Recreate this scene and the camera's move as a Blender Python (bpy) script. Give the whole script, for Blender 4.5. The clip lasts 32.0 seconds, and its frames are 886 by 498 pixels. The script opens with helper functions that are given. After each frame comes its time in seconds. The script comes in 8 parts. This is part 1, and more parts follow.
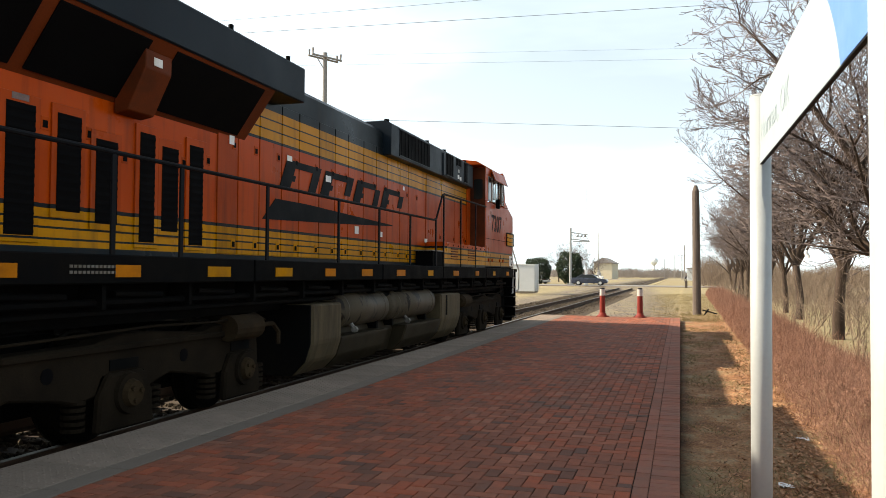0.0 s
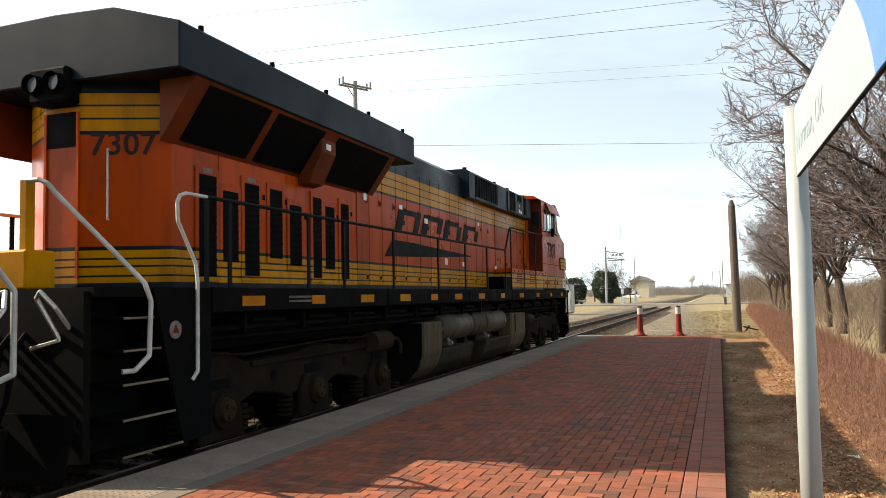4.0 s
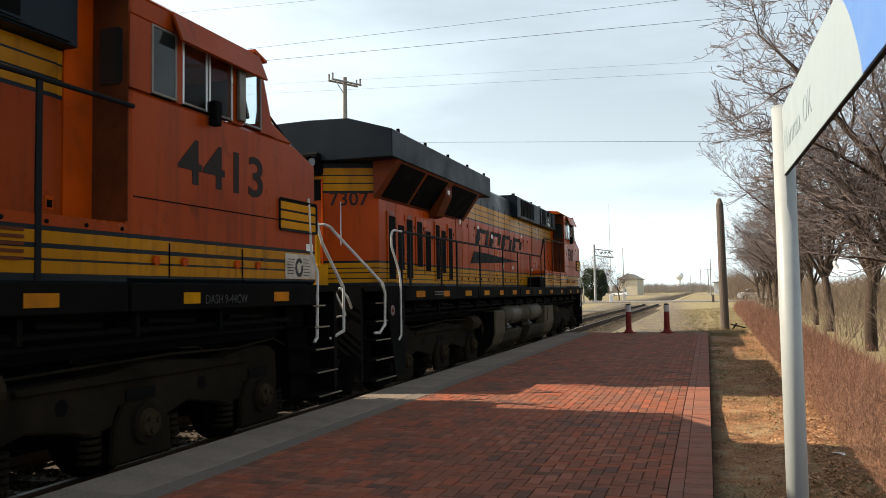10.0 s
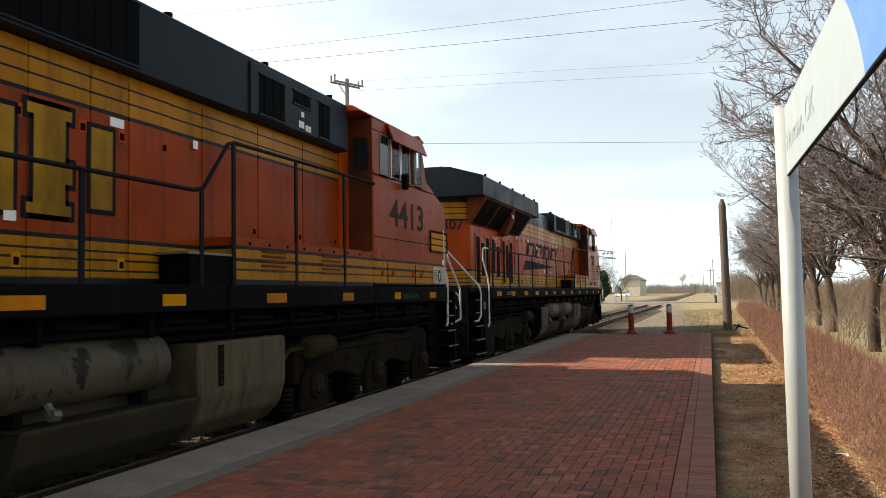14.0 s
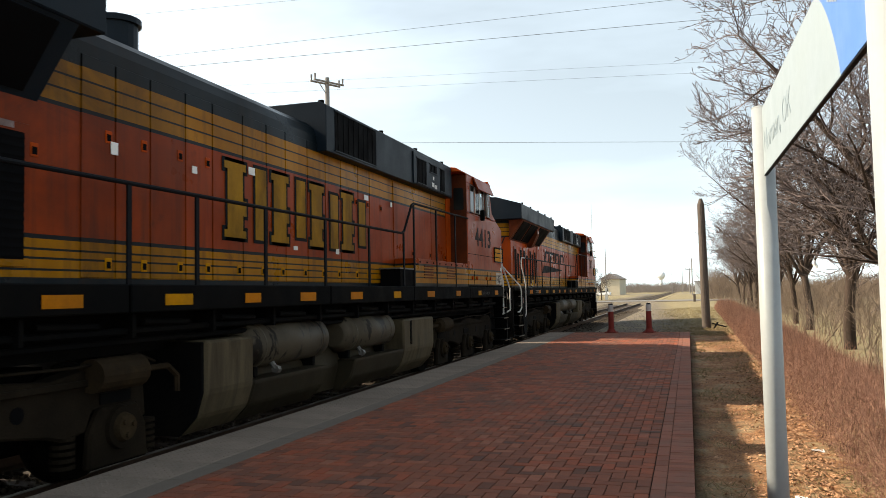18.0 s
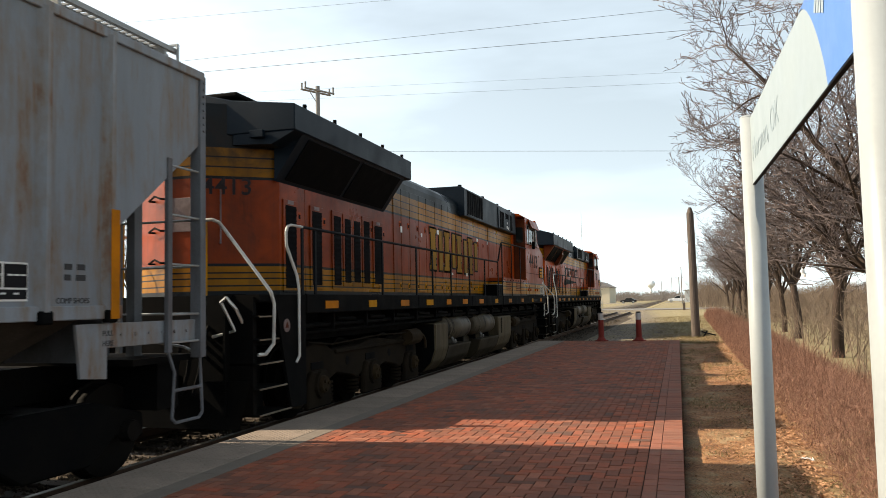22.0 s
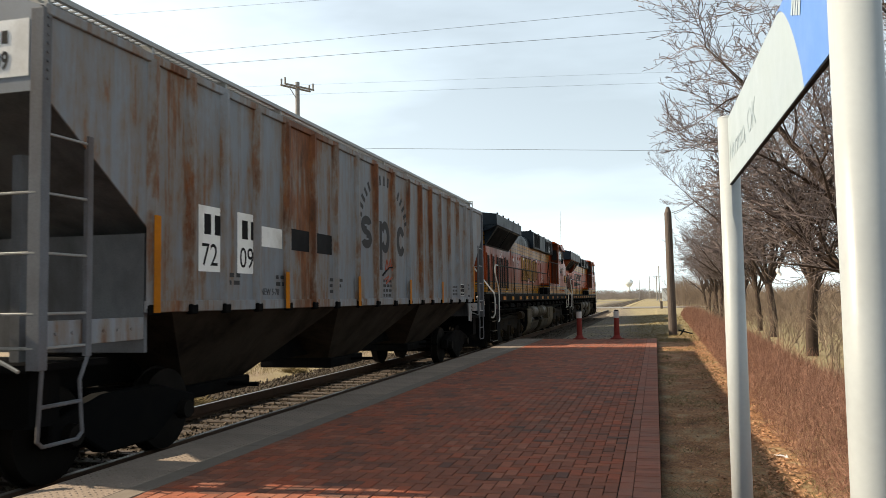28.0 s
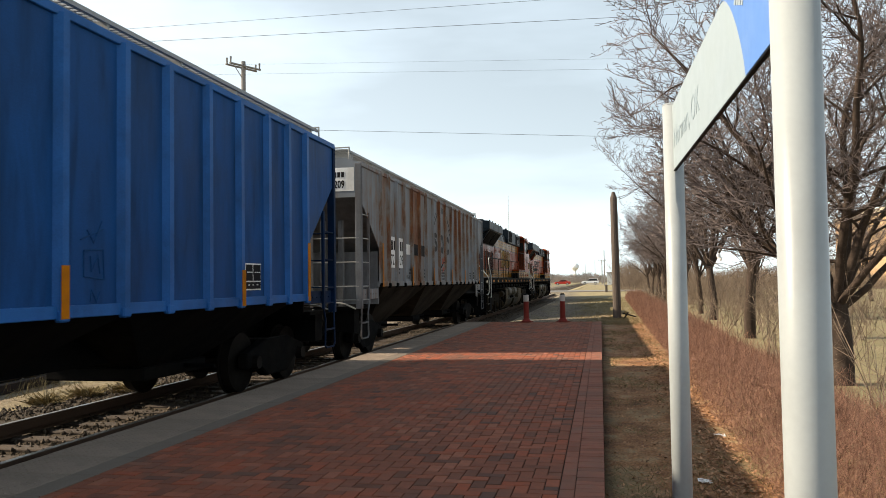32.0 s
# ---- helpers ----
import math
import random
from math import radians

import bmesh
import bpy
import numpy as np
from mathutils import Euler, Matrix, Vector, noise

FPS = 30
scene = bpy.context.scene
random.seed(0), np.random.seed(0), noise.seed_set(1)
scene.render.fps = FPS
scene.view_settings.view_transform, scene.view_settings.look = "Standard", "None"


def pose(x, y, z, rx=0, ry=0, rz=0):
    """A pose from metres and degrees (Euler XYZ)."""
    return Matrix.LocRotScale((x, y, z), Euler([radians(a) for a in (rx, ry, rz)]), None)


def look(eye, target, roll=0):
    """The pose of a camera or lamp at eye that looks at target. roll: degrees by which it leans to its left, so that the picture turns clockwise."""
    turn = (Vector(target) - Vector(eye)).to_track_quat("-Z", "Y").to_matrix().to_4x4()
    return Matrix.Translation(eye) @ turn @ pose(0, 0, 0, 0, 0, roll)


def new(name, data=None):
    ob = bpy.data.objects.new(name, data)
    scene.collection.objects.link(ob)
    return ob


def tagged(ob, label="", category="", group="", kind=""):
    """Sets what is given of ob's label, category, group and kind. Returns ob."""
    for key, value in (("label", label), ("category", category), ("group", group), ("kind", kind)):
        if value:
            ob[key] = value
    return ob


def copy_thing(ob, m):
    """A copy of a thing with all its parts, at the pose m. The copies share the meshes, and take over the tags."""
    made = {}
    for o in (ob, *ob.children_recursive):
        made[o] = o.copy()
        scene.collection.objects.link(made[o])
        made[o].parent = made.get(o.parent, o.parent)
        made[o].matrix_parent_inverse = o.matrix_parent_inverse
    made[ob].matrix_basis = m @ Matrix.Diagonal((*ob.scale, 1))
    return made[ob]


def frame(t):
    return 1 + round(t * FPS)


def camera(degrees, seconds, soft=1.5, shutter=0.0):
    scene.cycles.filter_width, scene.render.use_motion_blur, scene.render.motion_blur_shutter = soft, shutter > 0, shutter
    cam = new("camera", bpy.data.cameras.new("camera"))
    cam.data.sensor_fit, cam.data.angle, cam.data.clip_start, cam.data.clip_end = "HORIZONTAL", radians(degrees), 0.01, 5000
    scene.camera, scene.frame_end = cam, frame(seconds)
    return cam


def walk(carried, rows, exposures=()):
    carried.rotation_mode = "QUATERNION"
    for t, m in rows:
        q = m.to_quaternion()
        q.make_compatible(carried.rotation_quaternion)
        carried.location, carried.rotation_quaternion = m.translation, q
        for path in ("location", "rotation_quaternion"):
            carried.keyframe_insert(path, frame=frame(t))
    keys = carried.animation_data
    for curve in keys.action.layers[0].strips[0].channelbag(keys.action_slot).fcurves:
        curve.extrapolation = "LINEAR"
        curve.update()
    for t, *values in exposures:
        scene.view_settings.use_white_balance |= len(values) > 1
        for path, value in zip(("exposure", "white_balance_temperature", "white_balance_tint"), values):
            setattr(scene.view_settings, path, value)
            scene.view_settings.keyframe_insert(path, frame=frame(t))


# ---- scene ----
# Train platform beside a single track: two diesel locomotives and two covered hoppers pull past.
# x right across the track, y along the track, z up; the brick platform's top is z = 0.
cam = camera(58.4, 32.0, soft=0.8, shutter=0.3)
EYE = (0.0, 0.0, 1.45)
PATH = (
    (0, 91.73, -0.44, 16.66),
    (0.5, 91.80, -0.04, 16.12),
    (1, 91.97, 0.21, 16.81),
    (1.5, 92.15, 0.13, 17.41),
    (2, 92.85, 0.88, 18.85),
    (2.5, 93.29, 1.05, 19.52),
    (3, 93.30, 1.09, 19.40),
    (3.5, 93.49, 1.11, 19.29),
    (5.5, 93.13, 1.13, 18.86),
    (6, 93.27, 1.21, 18.86),
    (6.5, 93.30, 1.13, 18.67),
    (7, 93.35, 1.16, 18.78),
    (7.5, 93.27, 1.19, 18.73),
    (8, 93.11, 1.16, 18.63),
    (8.5, 93.25, 1.16, 18.66),
    (9, 93.27, 1.00, 18.50),
    (9.5, 93.19, 0.93, 18.45),
    (10, 93.20, 0.94, 18.39),
    (10.5, 93.20, 0.94, 18.42),
    (11, 93.27, 1.07, 18.45),
    (11.5, 93.25, 1.17, 18.46),
    (12, 93.74, 1.04, 18.70),
    (12.5, 93.91, 1.26, 18.71),
    (13, 93.75, 1.27, 18.77),
    (13.5, 93.50, 1.13, 18.69),
    (14, 93.29, 1.04, 18.56),
    (14.5, 93.30, 1.04, 18.27),
    (16.5, 93.26, 1.00, 17.66),
    (17, 93.18, 1.09, 17.41),
    (17.5, 93.12, 1.16, 17.31),
    (18, 93.21, 1.16, 17.18),
    (18.5, 93.52, 1.17, 17.03),
    (19, 93.81, 1.17, 16.99),
    (19.5, 93.73, 1.17, 16.87),
    (20, 93.70, 1.16, 16.59),
    (20.5, 93.56, 1.09, 16.35),
    (21, 93.63, 1.10, 16.47),
    (21.5, 93.77, 0.98, 16.44),
    (22, 93.81, 1.18, 16.48),
    (22.5, 93.83, 1.08, 16.34),
    (23, 93.82, 1.22, 16.17),
    (23.5, 93.75, 1.19, 16.17),
    (24, 93.77, 1.01, 16.11),
    (24.5, 93.73, 1.01, 16.07),
    (25, 93.69, 0.86, 15.80),
    (25.5, 93.59, 1.01, 15.64),
    (26, 93.57, 0.97, 15.52),
    (26.5, 93.58, 0.98, 15.54),
    (28.5, 93.60, 0.95, 14.68),
    (29, 93.58, 0.98, 14.47),
    (29.5, 93.61, 0.86, 14.46),
    (30, 93.62, 0.80, 14.21),
    (30.5, 93.57, 0.80, 13.79),
    (31, 94.13, 0.67, 12.82),
    (31.5, 93.05, 1.29, 12.14),
    (32, 92.36, 0.85, 11.24),
)
STOPS = ((0, 1.12), (1.5, 1.1), (3.5, 1.04), (5.5, 0.92), (9, 0.75), (11, 0.83), (14.5, 0.92), (19, 0.9), (24, 0.86), (28, 0.82), (32, 0.8))
EXPOSURES = [(t, e + 0.06, 7750, 10) for t, e in STOPS]
walk(cam, [(t, pose(*EYE, *turn)) for t, *turn in PATH], EXPOSURES)

# ---- world and sun ----
SUN_DIR = Vector((-1.0, -0.1, 0.71)).normalized()
world = bpy.data.worlds.new("sky")
scene.world = world
world.use_nodes = True
wn = world.node_tree.nodes
sky = wn.new("ShaderNodeTexSky")
sky.sky_type = "NISHITA"
sky.sun_disc = False
sky.sun_elevation = math.asin(SUN_DIR.z)
sky.sun_rotation = math.atan2(SUN_DIR.x, SUN_DIR.y)
sky.air_density, sky.dust_density, sky.ozone_density = 1.0, 0.85, 1.0
# the haze lifts the horizon a little
lift = wn.new("ShaderNodeVectorMath")
lift.inputs[1].default_value = (0.0, 0.0, 0.19)
way = wn.new("ShaderNodeTexCoord")
world.node_tree.links.new(way.outputs["Generated"], lift.inputs[0])
world.node_tree.links.new(lift.outputs[0], sky.inputs[0])
# thin bright haze washes the blue out
wash = wn.new("ShaderNodeHueSaturation")
wash.inputs["Saturation"].default_value, wash.inputs["Hue"].default_value = 0.67, 0.484
wn["Background"].inputs["Strength"].default_value = 0.161
world.node_tree.links.new(sky.outputs[0], wash.inputs["Color"])
# faint streaks of cirrus, whiter than the blue between them
drift = wn.new("ShaderNodeMapping")
drift.inputs["Rotation"].default_value = (0.0, 0.0, radians(28))
drift.inputs["Scale"].default_value = (1.0, 2.6, 5.0)
streak = wn.new("ShaderNodeTexNoise")
streak.inputs["Scale"].default_value, streak.inputs["Detail"].default_value, streak.inputs["Roughness"].default_value = 1.6, 5.0, 0.55
thin = wn.new("ShaderNodeMapRange")
thin.inputs["From Min"].default_value, thin.inputs["From Max"].default_value, thin.inputs["To Max"].default_value = 0.36, 0.7, 0.9
pale = wn.new("ShaderNodeHueSaturation")
pale.inputs["Saturation"].default_value, pale.inputs["Value"].default_value = 1.0, 1.42
cirrus = wn.new("ShaderNodeMix")
height = wn.new("ShaderNodeSeparateXYZ")
overhead = wn.new("ShaderNodeMapRange")
overhead.inputs["From Min"].default_value, overhead.inputs["From Max"].default_value = 0.4, 0.75
overhead.inputs["To Min"].default_value, overhead.inputs["To Max"].default_value = 1.0, 0.1
veil = wn.new("ShaderNodeMath")
veil.operation = "MULTIPLY"
cirrus.data_type = "RGBA"
for a, b in ((way.outputs["Generated"], drift.inputs["Vector"]), (drift.outputs[0], streak.inputs["Vector"]), (streak.outputs[0], thin.inputs[0]),
             (wash.outputs[0], pale.inputs["Color"]), (way.outputs["Generated"], height.inputs[0]), (height.outputs[2], overhead.inputs[0]),
             (thin.outputs[0], veil.inputs[0]), (overhead.outputs[0], veil.inputs[1]), (veil.outputs[0], cirrus.inputs[0]), (wash.outputs[0], cirrus.inputs[6]),
             (pale.outputs[0], cirrus.inputs[7]), (cirrus.outputs[2], wn["Background"].inputs["Color"])):
    world.node_tree.links.new(a, b)
sun_data = bpy.data.lights.new("sun", "SUN")
sun_data.energy, sun_data.angle, sun_data.color = 5.0, radians(0.53), (1.0, 0.93, 0.82)
sun = new("sun", sun_data)
sun.matrix_world = look((0, 0, 60), Vector((0, 0, 60)) - SUN_DIR)


# ---- materials ----
def node(nt, kind, **sockets):
    n = nt.nodes.new("ShaderNode" + kind)
    for k, v in sockets.items():
        n.inputs[k.replace("_", " ")].default_value = v
    return n


def mix(nt, fac, a, b, blend="MIX"):
    n = nt.nodes.new("ShaderNodeMix")
    n.data_type, n.blend_type = "RGBA", blend
    for i, v in ((0, fac), (6, a), (7, b)):
        if isinstance(v, bpy.types.NodeSocket):
            nt.links.new(v, n.inputs[i])
        elif i == 0:
            n.inputs[0].default_value = v
        else:
            n.inputs[i].default_value = (*v[:3], 1)
    return n.outputs[2]


def ramp(nt, fac, stops, interp="LINEAR"):
    n = nt.nodes.new("ShaderNodeValToRGB")
    n.color_ramp.interpolation = interp
    els = n.color_ramp.elements
    while len(els) < len(stops):
        els.new(0.5)
    for e, (p, c) in zip(els, stops):
        e.position = p
        e.color = (*c, 1) if not isinstance(c, (int, float)) else (c, c, c, 1)
    nt.links.new(fac, n.inputs[0])
    return n.outputs[0]


def grain(nt, scale, detail=5, rough=0.6, stretch=(1, 1, 1), dist=0.0):
    tc = nt.nodes.new("ShaderNodeTexCoord")
    mp = nt.nodes.new("ShaderNodeMapping")
    mp.inputs["Scale"].default_value = stretch
    nt.links.new(tc.outputs["Object"], mp.inputs[0])
    n = node(nt, "TexNoise", Scale=scale, Detail=detail, Roughness=rough, Distortion=dist)
    nt.links.new(mp.outputs[0], n.inputs[0])
    return n.outputs[0]


def surface(name, color, rough=0.6, metal=0.0, vary=0.25, scale=3.0, fine=60.0, bump=0.15, dirt=None, dirt_amount=0.4,
            dirt_scale=1.2, dirt_stretch=(1, 1, 1), per_piece=0.0, per_island=0.0, coat=0.0, depth=0.01, spec=0.3, tones=None, hard=False):
    """A painted, mineral or wooden surface: colour, two scales of variation, dirt and fine relief."""
    m = bpy.data.materials.new(name)
    m.use_nodes = True
    nt = m.node_tree
    bsdf = nt.nodes["Principled BSDF"]
    c = tuple(color)
    big, small = grain(nt, scale), grain(nt, fine, 3)
    lo, hi = tuple(v * (1 - vary) for v in c), tuple(min(1, v * (1 + vary)) for v in c)
    out = ramp(nt, big, ((0.3, lo), (0.7, hi)))
    out = mix(nt, 0.35, out, ramp(nt, small, ((0.3, tuple(v * (1 - vary) for v in c)), (0.7, hi))))
    for amount, source in ((per_piece, "ObjectInfo"), (per_island, "NewGeometry")):
        if amount and tones:
            oi = nt.nodes.new("ShaderNode" + source)
            rnd = oi.outputs["Random" if source == "ObjectInfo" else "Random Per Island"]
            out = mix(nt, 1.0, out, ramp(nt, rnd, tones), "MULTIPLY")
        elif amount:
            oi = nt.nodes.new("ShaderNode" + source)
            rnd = oi.outputs["Random" if source == "ObjectInfo" else "Random Per Island"]
            out = mix(nt, 1.0, out, ramp(nt, rnd, ((0, 1 - amount), (0.5, 1.0), (1, 1 + amount * 0.6))), "MULTIPLY")
    if dirt:
        d = grain(nt, dirt_scale, 6, 0.65, dirt_stretch, 0.3)
        stops = ((0.56, 0.0), (0.6, 0.9)) if hard else ((0.52 - 0.2 * dirt_amount, 0.0), (0.72, min(1.0, 0.35 + dirt_amount)))
        out = mix(nt, ramp(nt, d, stops), out, dirt)
    nt.links.new(out, bsdf.inputs["Base Color"])
    nt.links.new(ramp(nt, big, ((0.3, max(0.05, rough - 0.12)), (0.7, min(1, rough + 0.12)))), bsdf.inputs["Roughness"])
    bsdf.inputs["Metallic"].default_value = metal
    bsdf.inputs["Coat Weight"].default_value = coat
    bsdf.inputs["Specular IOR Level"].default_value = spec
    if bump:
        b = node(nt, "Bump", Strength=bump, Distance=depth)
        nt.links.new(small, b.inputs["Height"])
        nt.links.new(b.outputs[0], bsdf.inputs["Normal"])
    return m


ORANGE, YELLOW, ROOF = (0.385, 0.051, 0.003), (0.46, 0.193, 0.002), (0.006, 0.0112, 0.0155)


def livery(name, bands, rough=0.33, fade=0.25, grime=0.45, soot_shade=0.0):
    """Loco paint: horizontal colour bands by height over the rail (bands: (z, colour) upwards), grime and fading."""
    m = bpy.data.materials.new(name)
    m.use_nodes = True
    nt = m.node_tree
    bsdf = nt.nodes["Principled BSDF"]
    tc = nt.nodes.new("ShaderNodeTexCoord")
    sep = nt.nodes.new("ShaderNodeSeparateXYZ")
    nt.links.new(tc.outputs["Object"], sep.inputs[0])
    mr = node(nt, "MapRange")
    mr.inputs["From Min"].default_value, mr.inputs["From Max"].default_value = 0.0, 5.0
    nt.links.new(sep.outputs[2], mr.inputs[0])
    out = ramp(nt, mr.outputs[0], [(z / 5.0, c) for z, c in bands], "CONSTANT")
    big = grain(nt, 0.9, 6)
    streak = grain(nt, 2.2, 5, 0.6, (1, 3.5, 0.25))
    out = mix(nt, ramp(nt, big, ((0.45, 0.0), (0.8, fade * 2))), out, (0.62, 0.5, 0.42), "MULTIPLY")
    out = mix(nt, ramp(nt, streak, ((0.5, 0.0), (0.8, 0.55))), out, (0.02, 0.015, 0.012))
    smear = grain(nt, 1.7, 7, 0.7, (1, 1.0, 0.8), 0.6)
    out = mix(nt, ramp(nt, smear, ((0.58, 0.0), (0.74, grime))), out, (0.03, 0.012, 0.006))
    tone = nt.nodes.new("ShaderNodeObjectInfo")
    out = mix(nt, 1.0, out, ramp(nt, tone.outputs["Random"], ((0.0, 0.84), (1.0, 1.1))), "MULTIPLY")
    if soot_shade:
        # exhaust soot round stack and radiator, dimmer light painted in too, both thinning forwards
        aft = node(nt, "MapRange")
        aft.inputs["From Min"].default_value, aft.inputs["From Max"].default_value = -11.5, -16.0
        nt.links.new(sep.outputs[1], aft.inputs[0])
        up = ramp(nt, mr.outputs[0], ((0.4, 0.5), (0.62, 0.68), (0.74, 1.0)))
        cloud = ramp(nt, grain(nt, 0.8, 6, 0.65, (1, 1, 1.4), 0.5), ((0.36, 0.25), (0.6, 1.0)))
        veil = mix(nt, 1.0, mix(nt, 1.0, aft.outputs[0], up, "MULTIPLY"), cloud, "MULTIPLY")
        veil = mix(nt, 1.0, veil, (soot_shade, soot_shade, soot_shade), "MULTIPLY")
        out = mix(nt, veil, out, (0.012, 0.009, 0.007))
    nt.links.new(out, bsdf.inputs["Base Color"])
    nt.links.new(ramp(nt, big, ((0.3, rough - 0.1), (0.7, rough + 0.15))), bsdf.inputs["Roughness"])
    bsdf.inputs["Specular IOR Level"].default_value = 0.09
    b = node(nt, "Bump", Strength=0.06, Distance=0.01)
    nt.links.new(grain(nt, 5.0, 3), b.inputs["Height"])
    nt.links.new(b.outputs[0], bsdf.inputs["Normal"])
    return m


def striped(z0, z1, n, base, line=0.022):
    """n dark lines through a band of paint from z0 to z1, with a dark border."""
    out, step = [(z0, base)], (z1 - z0) / (n + 1)
    for i in range(1, n + 1):
        out += [(z0 + i * step - line / 2, ROOF), (z0 + i * step + line / 2, base)]
    return out


def hood_bands(orange, yellow):
    return ([(0.0, ROOF)] + striped(1.84, 2.17, 3, yellow) + [(2.17, ROOF), (2.21, orange), (3.36, ROOF), (3.41, yellow)]
            + striped(3.411, 3.80, 2, yellow)[1:] + [(3.80, ROOF)])


def cab_bands(orange, yellow):
    return [(0.0, ROOF)] + striped(1.84, 2.17, 2, yellow) + [(2.17, ROOF), (2.215, orange)]


# the second engine's paint is older and redder
OLD_ORANGE, OLD_YELLOW = (0.27, 0.037, 0.0035), (0.35, 0.14, 0.002)
M_HOOD = livery("hood_paint", hood_bands(ORANGE, YELLOW))
M_CAB = livery("cab_paint", cab_bands(ORANGE, YELLOW), fade=0.25, grime=0.7)
M_HOOD_OLD = livery("grimy_shaded_hood_paint", hood_bands(OLD_ORANGE, OLD_YELLOW), fade=0.4, grime=0.75, soot_shade=0.85)
M_CAB_OLD = livery("worn_cab_paint", cab_bands(OLD_ORANGE, OLD_YELLOW), fade=0.3, grime=0.8)
M_ORANGE = surface("orange_paint", ORANGE, 0.45, vary=0.15, scale=1.0, dirt=(0.08, 0.02, 0.008), dirt_amount=0.25, bump=0.03, spec=0.06)
M_YELLOW = surface("yellow_paint", YELLOW, 0.5, vary=0.15, dirt=(0.14, 0.06, 0.006), dirt_amount=0.3, bump=0.03, spec=0.06)
M_OLDYELLOW = surface("dirty_faded_yellow_paint", (0.3, 0.15, 0.014), 0.55, vary=0.3, scale=1.5, dirt=(0.06, 0.03, 0.008), dirt_amount=0.45, dirt_stretch=(1, 1.6, 0.6), bump=0.03, spec=0.06)
M_ROOF = surface("dark_blue_green_roof_paint", (0.0058, 0.0112, 0.0172), 0.45, vary=0.35, scale=1.2, dirt=(0.014, 0.016, 0.019), dirt_amount=0.3, bump=0.05, spec=0.09)
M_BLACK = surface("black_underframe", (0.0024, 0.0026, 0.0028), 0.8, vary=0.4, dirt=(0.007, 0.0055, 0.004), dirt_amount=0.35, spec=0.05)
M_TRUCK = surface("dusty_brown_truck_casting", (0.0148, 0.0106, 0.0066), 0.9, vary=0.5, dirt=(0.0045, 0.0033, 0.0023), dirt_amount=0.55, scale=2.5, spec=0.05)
M_CAP = surface("dusty_ochre_axle_cap", (0.032, 0.021, 0.0108), 0.85, vary=0.5, scale=6, dirt=(0.009, 0.006, 0.004), dirt_amount=0.5, spec=0.06)
M_DISC = surface("dirty_printed_notice", (0.2, 0.15, 0.145), 0.5, vary=0.3, scale=12, bump=0.0, dirt=(0.06, 0.035, 0.03), dirt_amount=0.5, spec=0.1)
M_TANK = surface("dusty_grey_tank", (0.064, 0.051, 0.034), 0.55, vary=0.35, scale=1.5, dirt=(0.008, 0.006, 0.0045), dirt_amount=0.55, dirt_scale=2.6, dirt_stretch=(1, 1.4, 0.7), hard=True, spec=0.15)
M_GRILLE = surface("black_grille", (0.0028, 0.0028, 0.0032), 0.7, vary=0.3, bump=0.0, spec=0.03)
M_LOGO_DARK = surface("dark_blue_black_lettering", (0.008, 0.010, 0.012), 0.6, vary=0.2, bump=0.0, spec=0.05)
M_FADED = surface("faded_dark_lettering", (0.026, 0.02, 0.02), 0.6, vary=0.35, bump=0.0, spec=0.05)
M_REFLECT = surface("orange_reflector", (0.46, 0.15, 0.006), 0.5, vary=0.2, bump=0.05, dirt=(0.15, 0.06, 0.01), dirt_amount=0.3, spec=0.05)
M_RAILING = surface("galvanised_handrail", (0.52, 0.52, 0.5), 0.35, 0.6, vary=0.2, dirt=(0.12, 0.09, 0.06), dirt_amount=0.3)
M_WHITE_RAIL = surface("white_grab_rail", (0.5, 0.49, 0.46), 0.4, vary=0.2, dirt=(0.06, 0.045, 0.03), dirt_amount=0.3)
M_DARK_RAIL = surface("dark_handrail", (0.008, 0.009, 0.011), 0.6, vary=0.3, spec=0.05)
M_ALU = surface("dull_aluminium_frame", (0.16, 0.15, 0.135), 0.45, 0.4, vary=0.2, dirt=(0.04, 0.03, 0.02), dirt_amount=0.4)
# sunlight on the step edges is painted into this pale colour
M_NOSING = surface("sunlit_step_edge", (0.2, 0.165, 0.12), 0.5, 0.3, vary=0.4, scale=8, dirt=(0.03, 0.022, 0.015), dirt_amount=0.4)
M_LABEL = surface("white_label", (0.72, 0.72, 0.7), 0.5, vary=0.1, bump=0.0, dirt=(0.25, 0.2, 0.15), dirt_amount=0.2)
M_OLDLABEL = surface("yellowed_notice_plate", (0.43, 0.39, 0.33), 0.55, vary=0.2, scale=6, bump=0.0, dirt=(0.2, 0.15, 0.1), dirt_amount=0.4, dirt_scale=5)
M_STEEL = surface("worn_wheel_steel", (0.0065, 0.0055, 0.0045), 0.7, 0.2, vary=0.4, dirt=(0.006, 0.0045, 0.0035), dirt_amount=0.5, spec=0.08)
M_RAILHEAD = surface("polished_rail_head", (0.16, 0.145, 0.13), 0.5, 1.0, vary=0.15, bump=0.02)
M_RAILWEB = surface("rusty_rail", (0.07, 0.04, 0.025), 0.85, vary=0.3)
M_LAMP_GLASS = surface("headlight_lens", (0.10, 0.105, 0.105), 0.15, 0.2, vary=0.1, bump=0.0)


